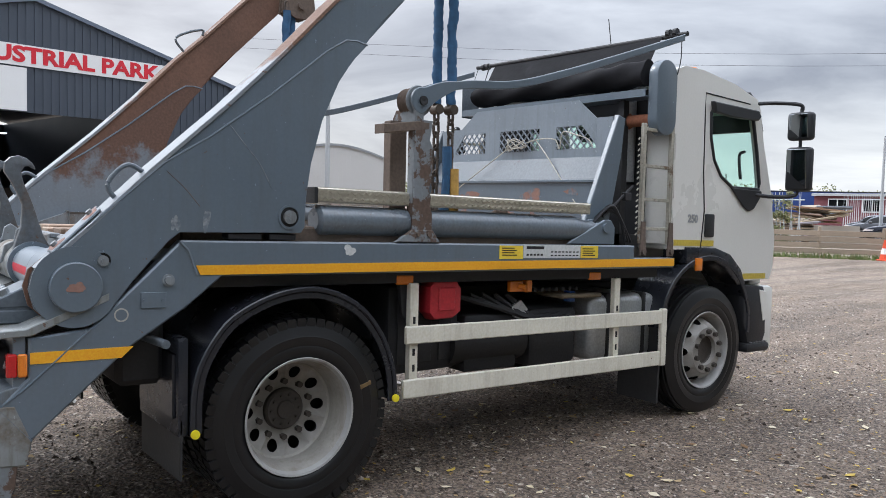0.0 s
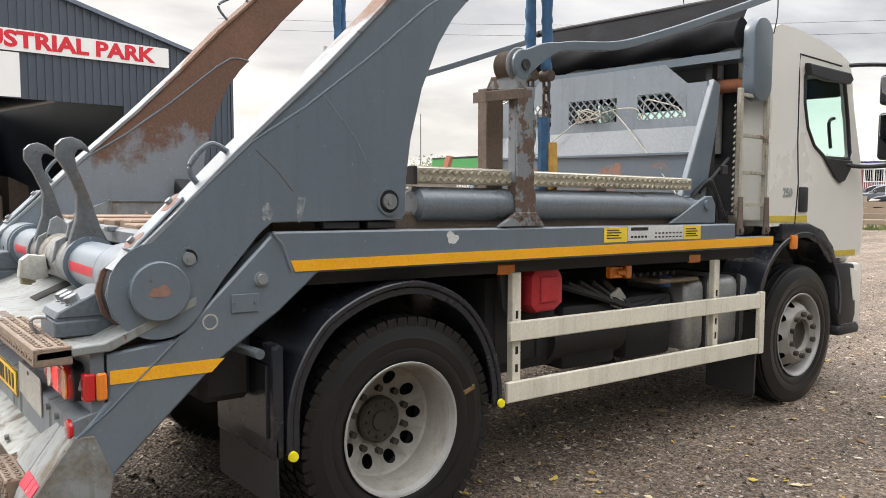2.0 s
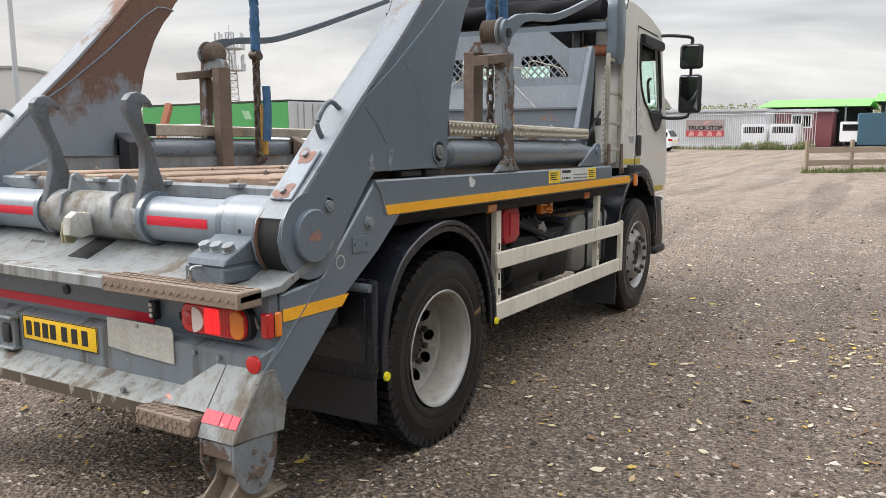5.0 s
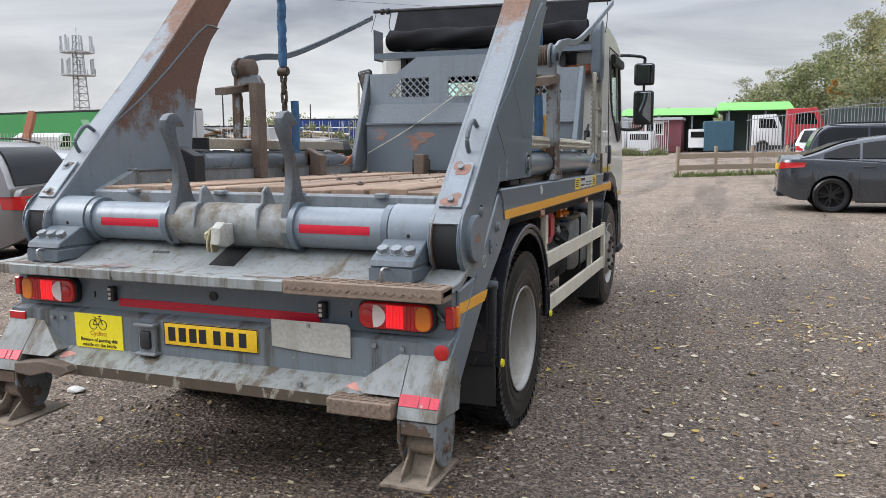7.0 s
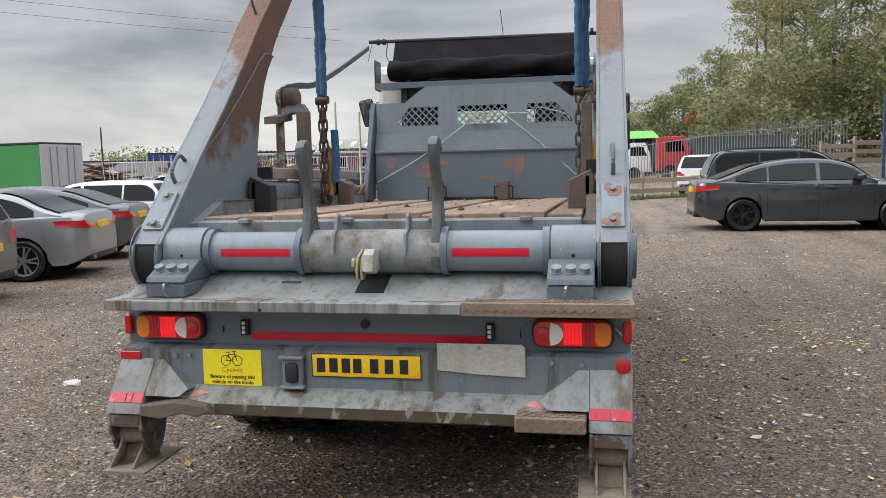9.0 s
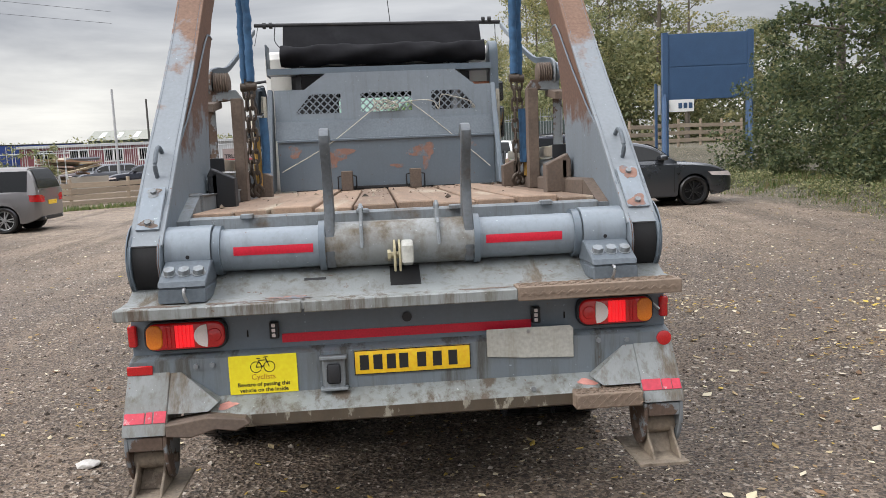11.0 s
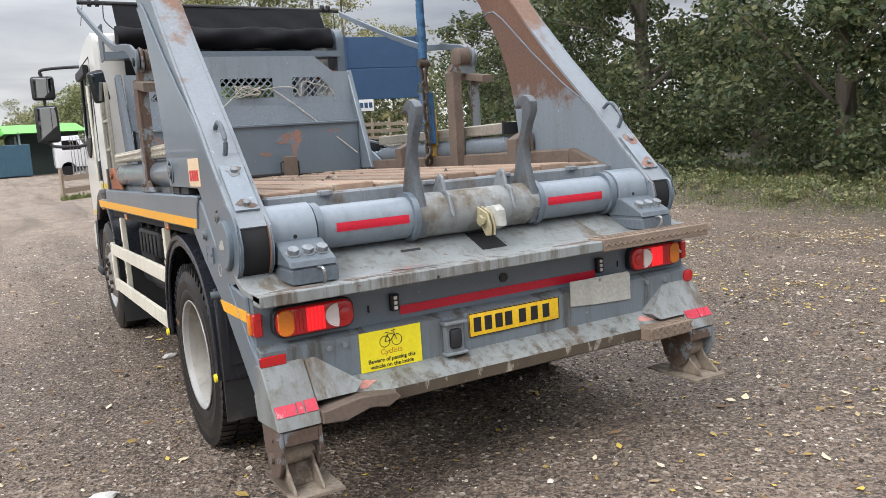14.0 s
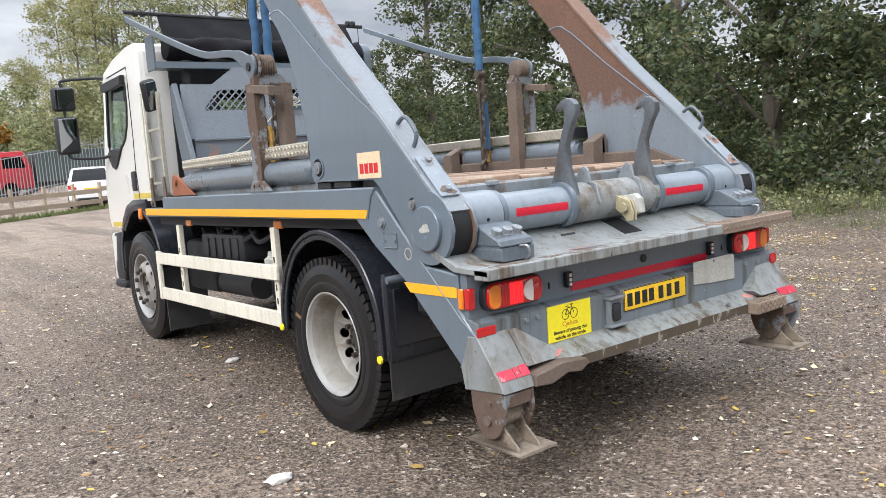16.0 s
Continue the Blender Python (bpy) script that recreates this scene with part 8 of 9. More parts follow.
def quad_slab(bm, s0, s1, z00, z01, z10, z11, out0, out1):
    """A slab on the shed's front: from s0 to s1, bottom and top heights at each end."""
    a = [bm.verts.new(p) for p in (sh(s0, out0, z00), sh(s1, out0, z10), sh(s1, out0, z11), sh(s0, out0, z01))]
    b = [bm.verts.new(p) for p in (sh(s0, out1, z00), sh(s1, out1, z10), sh(s1, out1, z11), sh(s0, out1, z01))]
    fs = [bm.faces.new(a), bm.faces.new(b[::-1])]
    for i in range(4):
        fs.append(bm.faces.new((a[i], a[(i + 1) % 4], b[(i + 1) % 4], b[i])))
    bmesh.ops.recalc_face_normals(bm, faces=fs)


bm = B()
s_ = -8.0
while s_ < 9.75:
    e_ = min(9.75, s_ + 0.30)
    for a_, b_, o_ in ((s_, s_ + 0.17, 0.0), (s_ + 0.17, e_, 0.035)):
        if b_ > 9.75:
            continue
        zb = 4.64 if a_ < 4.6 else 0.0
        quad_slab(bm, a_, b_, zb, roof_z(a_), zb, roof_z(b_), o_, o_ - 0.08)
    s_ += 0.30
part("front_cladding", bm, SHEET, shed, "ribbed dark cladding")
bm = B()
quad_slab(bm, 1.15, 10.0, roof_z(1.15), roof_z(1.15) + 0.16, roof_z(10), roof_z(10) + 0.16, 0.15, -0.2)
quad_slab(bm, -8, 1.15, roof_z(-8), roof_z(-8) + 0.16, roof_z(1.15), roof_z(1.15) + 0.16, 0.15, -0.2)
part("roof_trim", bm, shader("blue_grey_trim", (0.13, 0.16, 0.21), 0.5), shed)
bm = B()
quad_slab(bm, 1.15, 10.0, roof_z(1.15), roof_z(1.15) + 0.1, roof_z(10), roof_z(10) + 0.1, -0.2, -30)
quad_slab(bm, -8, 1.15, roof_z(-8), roof_z(-8) + 0.1, roof_z(1.15), roof_z(1.15) + 0.1, -0.2, -30)
part("roof", bm, SHEET, shed)
for wall in ((9.55, 9.75, 0, 6.4, 0, 6.4, -0.1, -30), (-8, -7.8, 0, 6.3, 0, 6.3, -0.1, -30), (-8, 9.75, 0, 6.3, 0, 6.4, -29.8, -30)):
    bm = B(); quad_slab(bm, *wall)
    part("side_wall", bm, SHEET, shed)
bm = B()
for k in range(4):
    quad_slab(bm, -5 + 2.4 * k, -3.8 + 2.4 * k, 4.45, 4.5, 4.45, 4.5, -10, -10.3)
part("strip_light", bm, lamp_lens("tube_light", (0.9, 0.95, 1.0), 2.0), shed)
bm = B()
for k in range(9):
    quad_slab(bm, -5 + 1.4 * k, -4.2 + 1.4 * k, 0, 0.8 + 0.5 * (k % 3), 0, 1.0 + 0.4 * (k % 2), -3 - (k % 3), -4.2 - (k % 3))
part("stored_goods", bm, RUSTY, shed)
sign = thing("shed_sign", "long white sign with red capital letters on the shed", "sign")
bm = B()
quad_slab(bm, -3.0, 6.75, 6.36, 7.15, 6.36, 7.15, 0.10, 0.036)
part("sign_board", bm, WHITE_S, sign)
SGN = Matrix(((SD.x, 0, SN.x, 0), (SD.y, 0, SN.y, 0), (0, 1, 0, 0), (0, 0, 0, 1)))
lettering("sign_letters", "USTRIAL PARK", 0.80, shader("sign_red", (0.60, 0.015, 0.03), 0.5), sign, Matrix.Translation(sh(2.86, 0.105, 6.755)) @ SGN @ Matrix.Diagonal((1.235, 1, 1, 1)), "red capital letters", depth=0.01, bold=0.03)
bm = B()
quad_slab(bm, -3, 0.86, 4.68, 6.3, 4.68, 6.3, 0.09, 0.036)
part("notice_board", bm, WHITE_S, shed, "plain white notice board")

# pale arched building far behind
PALE = shader("pale_sheet_cladding", (0.56, 0.55, 0.53), 0.6, dark=0.92, scale=0.4, bump=0.02)
arch_b = thing("arched_store", "pale grey store with an arched roof", "building")
ARCH_AT = pose(-50.5, 30.9, 0, 0, 0, 57)
prof = [(-5 + 10 * i / 24, 4.65 + 1.35 * math.sin(math.pi * i / 24)) for i in range(25)]
bm = B()
vs = prism(bm, [(-5, 0)] + prof + [(5, 0)], 0, 22, axis="y")
bmesh.ops.transform(bm, matrix=ARCH_AT, verts=bm.verts[:])
part("shell", bm, PALE, arch_b)
bm = B()
for i in range(33):
    x = -4.9 + 0.3 * i
    box(bm, x, x + 0.06, -0.04, 0, 0, 4.65 + 1.35 * math.sin(math.pi * (x + 5) / 10), m=ARCH_AT)
part("cladding_ribs", bm, PALE, arch_b)["kind"] = "stuff"
bm = B()
for i in range(24):
    (xa, za), (xb, zb) = prof[i], prof[i + 1]
    vs = prism(bm, [(xa, za - 0.12), (xb, zb - 0.12), (xb, zb + 0.06), (xa, za + 0.06)], -0.15, 0.0, axis="y")
    bmesh.ops.transform(bm, matrix=ARCH_AT, verts=vs)
part("roof_edge", bm, GREY_INK, arch_b)

# low maroon and white cabins behind the palisade
MAROON = shader("maroon_cabin", (0.17, 0.05, 0.06), 0.6, dark=0.85, scale=1)
GREYW = shader("pale_grey_cabin", (0.42, 0.43, 0.44), 0.6, dark=0.9, scale=1)
for x0, x1, mt, h, lb in ((-29.5, -16.6, MAROON, 2.75, "maroon cabin with white windows"), (-16.5, -7.0, GREYW, 2.75, "pale grey cabin carrying a sign"), (-6.9, -2.6, MAROON, 2.75, "maroon cabin with white windows")):
    yb = 70.6 if x0 > -7 else 65.6
    cb = thing("site_cabin", lb, "cabin", "site cabins")
    bm = B(); box(bm, x0, x1, yb, yb + 4.4, 0.1, h + 0.2, 0.02); part("wall", bm, mt, cb)
    bm = B(); box(bm, x0 - 0.1, x1 + 0.1, yb - 0.3, yb + 4.6, h + 0.2, h + 0.42, 0.02); part("roof", bm, GREYW, cb)
    if mt is MAROON:
        k = x0 + 1.2
        while k < x1 - 1.6:
            bm = B(); box(bm, k, k + 1.6, yb - 0.05, yb, 1.65, 2.75); wf = part("window", bm, WHITE_S, cb)
            for q in (k + 0.1, k + 0.86):
                bm = B(); box(bm, q, q + 0.64, yb - 0.08, yb - 0.05, 1.75, 2.65); part("pane", bm, TINT, wf)
            k += 2.8
ts = thing("truck_stop_sign", "red and grey banner sign on the palisade", "sign")
bm = B(); box(bm, -12.4, -9.5, 62.60, 62.68, 1.0, 2.3); part("board", bm, shader("banner_grey", (0.30, 0.24, 0.23), 0.6), ts)
bm = B(); box(bm, -12.4, -9.5, 62.57, 62.60, 1.0, 1.46); part("red_band", bm, shader("banner_red", (0.42, 0.06, 0.07), 0.6), ts)
BPINK = shader("banner_pink", (0.55, 0.30, 0.28), 0.6)
for k in range(4):
    bm = B(); prism(bm, [(-12.2 + 0.7 * k, 1.07), (-11.75 + 0.7 * k, 1.07), (-11.82 + 0.7 * k, 1.38), (-12.05 + 0.7 * k, 1.41)], 62.55, 62.57, axis="y")
    part("pale_shape", bm, BPINK, ts)
bm = B(); prism(bm, [(-11.2, 1.95), (-10.9, 1.95), (-10.55, 2.22), (-10.75, 2.22)], 62.57, 62.60, axis="y"); part("pale_shape", bm, BPINK, ts)
lettering("sign_letters", "TRUCK STOP", 0.44, INK, ts, Matrix.Translation((-10.95, 62.58, 1.66)) @ pose(0, 0, 0, 90), "black capital letters", bold=0.014)

# green roofed units
GREEN_R = shader("bright_green_roof", (0.16, 0.52, 0.09), 0.55, dark=0.92, scale=0.3)
DK = shader("dark_green_wall", (0.05, 0.07, 0.065), 0.7, dark=0.8, scale=0.5)
for x0, x1, y0, z0, z1 in ((-9, -0.1, 74, 3.55, 4.35), (0.2, 6.6, 72, 3.85, 4.75)):
    u = thing("green_roofed_unit", "low dark unit under a bright green roof", "building", "green roofed units")
    bm = B(); box(bm, x0 + 0.5, x1 - 0.5, y0 + 3, y0 + 18, 0.2, z0); part("wall", bm, DK, u)
    bm = B(); prism(bm, [(y0, z0 - 0.1), (y0 + 9, z1), (y0 + 18, z0 + 0.3), (y0 + 18, z0 - 0.1)], x0, x1, 0.02); part("roof", bm, GREEN_R, u)
    for k in range(4):
        bm = B(); box(bm, x0 + 1 + 3 * k, x0 + 1.15 + 3 * k, y0 + 0.4, y0 + 0.55, 0.2, z0); part("post", bm, GREY_INK, u)
far = thing("far_warehouse", "grey-green warehouse with roof lights", "building")
bm = B(); box(bm, -66, -49.6, 188, 200, 0, 6.6); part("wall", bm, DK, far)
bm = B(); prism(bm, [(187.5, 6.5), (194, 8.9), (200.5, 6.5)], -66.4, -49.2); part("roof", bm, shader("fawn_roof", (0.27, 0.275, 0.24), 0.7), far)
for k in range(4):
    bm = B(); prism(bm, [(189, 7.08), (192.5, 8.37), (192.5, 8.43), (189, 7.14)], -64 + 3.9 * k, -62.9 + 3.9 * k); part("roof_light", bm, WHITE_S, far)

# lorries and trailers in the distance
def trailer(name, label, at, length, height, side, end, group="far trailers"):
    ob = thing(name, label, "trailer", group, at)
    bm = B(); box(bm, 0, length, -1.25, 1.25, 1.05, height, 0.03); part("body", bm, side, ob)
    bm = B(); box(bm, -0.06, 0.0, -1.25, 1.25, 1.05, height, 0.01); dr_ = part("rear_door", bm, end, ob)
    bm = B()
    for y in (-0.7, -0.3, 0.3, 0.7):
        rod(bm, (-0.09, y, 1.1), (-0.09, y, height - 0.1), 0.02, 6)
    part("lock_bar", bm, STEEL, dr_)
    bm = B(); box(bm, 0, length, -1.27, 1.27, height, height + 0.1, 0.02); part("top_rail", bm, CHASSIS, ob)
    bm = B()
    for k in range(3):
        for s in (1, -1):
            rod(bm, (1.5 + 1.3 * k, s * 0.95, 0.5), (1.5 + 1.3 * k, s * 1.22, 0.5), 0.5, 24)
    rod(bm, (length - 2.5, -0.8, 0.0), (length - 2.5, -0.8, 1.1), 0.08, 8)
    part("running_gear", bm, CHASSIS, ob)
    return ob


GREEN_T = shader("green_curtain", (0.05, 0.27, 0.075), 0.55, dark=0.85, scale=0.5, bump=0.05)
BLUE_T = shader("blue_curtain", (0.02, 0.055, 0.22), 0.55, dark=0.85, scale=0.5, bump=0.05)
gt = trailer("curtain_trailer", "green curtain-sided trailer with white rear doors", pose(-23.7, 30.05, 0.0, 0, 0, 171), 13.6, 3.05, GREEN_T, GREYW)
PRINT = shader("pale_green_print", (0.25, 0.42, 0.26), 0.6)
for k in range(2):
    for a_, b_ in ((1.252, 1.262), (-1.262, -1.252)):
        bm = B(); prism(bm, [(2.9 + 2.4 * k, 2.2), (3.5 + 2.4 * k, 2.2), (3.8 + 2.4 * k, 2.65), (3.2 + 2.4 * k, 2.65)], a_, b_, axis="y"); part("pale_shape", bm, PRINT, gt)
trailer("curtain_trailer", "blue curtain-sided trailer beyond the fence", pose(-40.4, 65.0, 0, 0, 0, 30), 15.5, 3.35, BLUE_T, BLUE_T)
trailer("box_trailer", "white box trailer beyond the fence", pose(-38, 50, 0, 0, 0, 20), 7.0, 2.5, GREYW, GREYW)
for x, y, mt, lb in ((4.2, 64.0, CARWHITE, "white lorry behind the palisade"), (6.2, 54.5, RBOX, "red lorry behind the palisade")):
    lo = thing("parked_lorry", lb, "lorry", "lorries behind the palisade", on_ground(x, y, 0))
    bm = B(); prism(bm, [(-1.1, 0.6), (-1.1, 2.9), (0.6, 2.95), (1.0, 2.0), (1.1, 0.6)], -1.2, 1.2, 0.08, axis="y", seg=2); part("cab", bm, mt, lo)
    bm = B(); prism(bm, [(-0.6, 1.9), (-0.6, 2.6), (0.45, 2.6), (0.72, 1.9)], -1.21, 1.21, axis="y"); part("cab_window", bm, TINT, lo)
    bm = B(); box(bm, 1.3, 7.5, -1.2, 1.2, 0.9, 2.9, 0.05); box(bm, -1, 7.5, -0.5, 0.5, 0.5, 0.9); part("load_body", bm, DK, lo)
    for k in (-0.3, 4.5, 5.9):
        for sy in (-1.2, 0.9):
            bm = B(); rod(bm, (k, sy, 0.5), (k, sy + 0.3, 0.5), 0.5, 24)
            part("wheel", bm, TYRE, lo)
for x, y, hd in ((-7.7, 67.2, 90), (-5.5, 67.4, 88), (-1.05, 71.0, 93)):
    vn = thing("white_van", "white van parked before the units", "van", "white vans", on_ground(x, y, hd))
    bm = B(); prism(bm, [(-2.4, 0.4), (-2.4, 1.95), (1.0, 2.0), (1.6, 1.25), (2.3, 1.05), (2.4, 0.4)], -0.95, 0.95, 0.1, axis="y", seg=2); part("body", bm, CARWHITE, vn)
    bm = B(); box(bm, -2.42, -2.40, -0.75, 0.75, 1.25, 1.75); part("rear_window", bm, TINT, vn)
    for k in (-1.5, 1.6):
        for sy in (-0.96, 0.74):
            bm = B(); rod(bm, (k, sy, 0.34), (k, sy + 0.22, 0.34), 0.34, 20)
            part("wheel", bm, TYRE, vn)
sk = thing("blue_container", "dull blue container before the units", "container", at=on_ground(-0.6, 68.5, 4))
DULL_BLUE = shader("dull_blue_container", (0.05, 0.12, 0.17), 0.6)
bm = B(); box(bm, 0, 2.4, 0, 4.5, 0.1, 2.6, 0.03); part("shell", bm, DULL_BLUE, sk)
for k in range(8):
    bm = B(); box(bm, 0.1 + 0.28 * k, 0.22 + 0.28 * k, -0.03, 0, 0.2, 2.5); part("rib", bm, DULL_BLUE, sk)

# heap of scrap boards behind the palisade
rng = random.Random(63)
bm = B()
for k in range(260):
    t_ = rng.random()
    u_ = rng.gauss(0, 1.0)
    zt_ = 2.0 * math.exp(-u_ * u_ * 0.5) * (0.55 + 0.45 * math.sin(7 * t_ + 1) ** 2)
    c = Matrix.Translation((-27 + 11 * t_, 35.5 + 6.0 * t_ + u_, max(0.15, zt_ * rng.uniform(0.7, 1.0)))) @ Euler((rng.uniform(-0.3, 0.3), rng.uniform(-0.25, 0.25), rng.uniform(-0.6, 1.4))).to_matrix().to_4x4()
    l_ = rng.uniform(0.4, 1.5)
    box(bm, -l_, l_, -rng.uniform(0.06, 0.3), rng.uniform(0.06, 0.3), -0.03, 0.05, m=c)
prism(bm, [(-28, 34.5), (-16, 40.5), (-15, 42.5), (-27.5, 37.5)], 0.0, 0.9, axis="z")
me = bpy.data.meshes.new("scrap_heap")
bm.to_mesh(me); bm.free()
me.materials.append(island_shade("scrap_boards", [(0.10, 0.07, 0.05), (0.22, 0.15, 0.09), (0.34, 0.27, 0.18), (0.45, 0.43, 0.40), (0.16, 0.19, 0.24), (0.40, 0.20, 0.07)]))
tagged(new("scrap_heap", me), "heap of scrap boards behind the palisade", "scrap", kind="stuff")
# yard lorry behind the cream fence
yl = thing("yard_lorry", "white flatbed lorry with a raised rusty arm", "lorry", at=pose(-28.6, 26.0, 0, 0, 0, 115))
bm = B(); prism(bm, [(-1.0, 0.6), (-1.0, 1.75), (-0.3, 1.95), (0.7, 1.95), (0.8, 0.6)], -1.0, 1.0, 0.08, axis="y", seg=2); part("cab", bm, CARWHITE, yl)
bm = B(); prism(bm, [(-0.75, 1.3), (-0.25, 1.8), (0.5, 1.8), (0.5, 1.3)], -1.01, 1.01, axis="y"); part("cab_window", bm, TINT, yl)
bm = B(); box(bm, -4.5, -1.1, -1.0, 1.0, 0.75, 0.95, 0.02); part("flat_bed", bm, RUSTY, yl)
bm = B(); prism(bm, [(-2.6, 0.95), (-2.2, 0.95), (-0.9, 2.75), (-1.15, 2.95)], -0.15, 0.15, 0.02, axis="y"); part("raised_arm", bm, RUST_RED, yl, "rusty raised arm")
for k in (-3.6, 0.0):
    for sy in (-1.0, 0.75):
        bm = B(); rod(bm, (k, sy, 0.42), (k, sy + 0.25, 0.42), 0.42, 20); part("wheel", bm, TYRE, yl)

# mast, poles and wires
mast = thing("radio_mast", "lattice radio mast with antenna platforms", "mast")
bm = B()
mx, my, mh = -93, 94, 17.2
def mcorner(z, k):
    r = 1.6 - 0.9 * z / mh
    a = math.tau * k / 3 + 0.4
    return (mx + r * math.cos(a), my + r * math.sin(a), z)
for k in range(3):
    pipe(bm, [mcorner(0, k), mcorner(mh, k)], 0.10, 5)
n_ = 16
for i in range(n_):
    za, zb = mh * i / n_, mh * (i + 1) / n_
    for k in range(3):
        pipe(bm, [mcorner(za, k), mcorner(zb, k + 1)], 0.045, 4)
        pipe(bm, [mcorner(zb, k), mcorner(zb, k + 1)], 0.045, 4)
part("lattice", bm, GREY_INK, mast)
for z in (11.2, 14.6):
    bm = B()
    lathe(bm, [(z, 0.5), (z, 2.4), (z + 0.12, 2.4), (z + 0.12, 0.5)], 14, 2, (mx, my, 0))
    for k in range(14):
        a = math.tau * k / 14
        pipe(bm, [(mx + 2.4 * math.cos(a), my + 2.4 * math.sin(a), z), (mx + 2.4 * math.cos(a), my + 2.4 * math.sin(a), z + 1.1)], 0.05, 4)
    for k in range(7):
        a = math.tau * k / 7 + z
        box(bm, -0.17, 0.17, -0.1, 0.1, 0, 2.2, m=Matrix.Translation((mx + 2.2 * math.cos(a), my + 2.2 * math.sin(a), z + 0.3)) @ Matrix.Rotation(a, 4, "Z"))
    part("antenna_platform", bm, GREYW, mast)
bm = B(); pipe(bm, [(mx, my, mh), (mx, my, mh + 1.2)], 0.05, 4); part("spike", bm, GREYW, mast)
POLE_DARK = shader("dark_weathered_pole", (0.055, 0.05, 0.046), 0.8, dark=0.6, scale=6, bump=0.3)
for x, y, h, r, mt, lb in ((-24.9, 35.0, 4.1, 0.055, POLE_DARK, "dark timber utility pole"), (-27.9, 50, 4.1, 0.06, POLE_DARK, "dark timber utility pole"), (-37.5, 23.2, 9.5, 0.16, GREYW, "pale steel lamp column"), (-18.5, 92, 5.2, 0.12, GREY_INK, "thin grey mast beyond the cabins"), (-20.1, 70, 7.0, 0.11, POLE_DARK, "dark timber utility pole"), (-15.5, 46, 5.9, 0.09, GREYW, "pale steel lamp column"), (-40, 32, 6.2, 0.06, GREY_INK, "thin grey camera pole")):
    pl = thing("pole", lb, "pole")
    bm = B(); rod(bm, (x, y, 0), (x, y, h), r, 10, r * 0.7); part("shaft", bm, mt, pl)
wires = thing("overhead_wires", "thin overhead wires across the yard", "wires")
for k in range(2):
    bm = B()
    pts = [(-60 + 6 * i, 26 + 4.2 * i, 14.2 + 0.8 * k - 5.5 * math.sin(math.pi * i / 16) * 0.55) for i in range(8)]
    pipe(bm, pts, 0.011, 4)
    part("wire", bm, CHASSIS, wires)
# cone
CONE_O = shader("cone_orange", (0.75, 0.09, 0.03), 0.5)


def cone_thing(x, y):
    c = thing("traffic_cone", "orange and white traffic cone on the gravel", "cone", "traffic cones", on_ground(x, y, 0))
    bm = B(); box(bm, -0.2, 0.2, -0.2, 0.2, 0, 0.04, 0.01); lathe(bm, [(0.04, 0.15), (0.22, 0.115)], 20, 2); part("orange_base", bm, CONE_O, c)
    bm = B(); lathe(bm, [(0.42, 0.075), (0.62, 0.04), (0.70, 0.03), (0.70, 0.0)], 20, 2); part("orange_top", bm, CONE_O, c)
    bm = B(); lathe(bm, [(0.22, 0.115), (0.42, 0.075)], 20, 2); part("white_band", bm, WHITE_S, c)
cone_thing(-7.45, 27.9)

# blue hoarding frame by the trees
bs = thing("blue_hoarding", "tall blue steel hoarding frame among the trees", "hoarding")
BLUE_S = shader("blue_hoarding_paint", (0.04, 0.085, 0.17), 0.5, dark=0.8, scale=2, patch=(0.08, 0.10, 0.13), patch_at=0.66)
HX, HY = 11.5, 27.8
HM = pose(HX, HY, 0.0, 0, 0, -6) @ Matrix.Scale(0.725, 4)
for k in range(2):
    bm = B()
    box(bm, 0.1, 4.5, -0.10, -0.05, 4.36 + 1.79 * k, 6.10 + 1.79 * k, 0.015, m=HM)
    part("panel", bm, BLUE_S, bs)
for x in (0.0, 4.6):
    bm = B(); box(bm, x - 0.16, x + 0.16, -0.16, 0.16, -0.2, 7.98, 0.01, m=HM)
    part("post", bm, BLUE_S, bs)
    bm = B(); pipe(bm, [HM @ Vector((x, 0.1, 5.0)), HM @ Vector((x - 0.6, -2.2, 0))], 0.09, 6)
    part("brace", bm, BLUE_S, bs)
bm = B(); box(bm, 0.0, 4.6, -0.08, 0.08, 6.08, 6.18, 0.01, m=HM); part("beam", bm, BLUE_S, bs)
bm = B(); box(bm, -0.30, -0.17, 0.3, 0.36, 3.6, 5.2, m=HM); part("notice", bm, WHITE_S, bs, "white edge of a board behind the post")
bm = B(); box(bm, -0.48, -0.36, 0.2, 0.4, -0.2, 5.3, m=HM); part("notice_post", bm, BLUE_S, bs)
bm = B(); box(bm, 0.2, 1.55, -0.12, -0.10, 3.72, 4.38, m=HM); nt = part("notice", bm, WHITE_S, bs, "white notice with blue bars")
for k in range(3):
    bm = B(); box(bm, 0.7 + 0.28 * k, 0.9 + 0.28 * k, -0.135, -0.12, 3.9, 4.2, m=HM)
    part("blue_bar", bm, BLUE_S, nt)

# ---------------------------------------------------------------- trees
BARK = shader("grey_brown_bark", (0.13, 0.11, 0.09), 0.9, dark=0.6, scale=6, bump=0.8, bump_scale=25, stretch=(1, 1, 0.2))


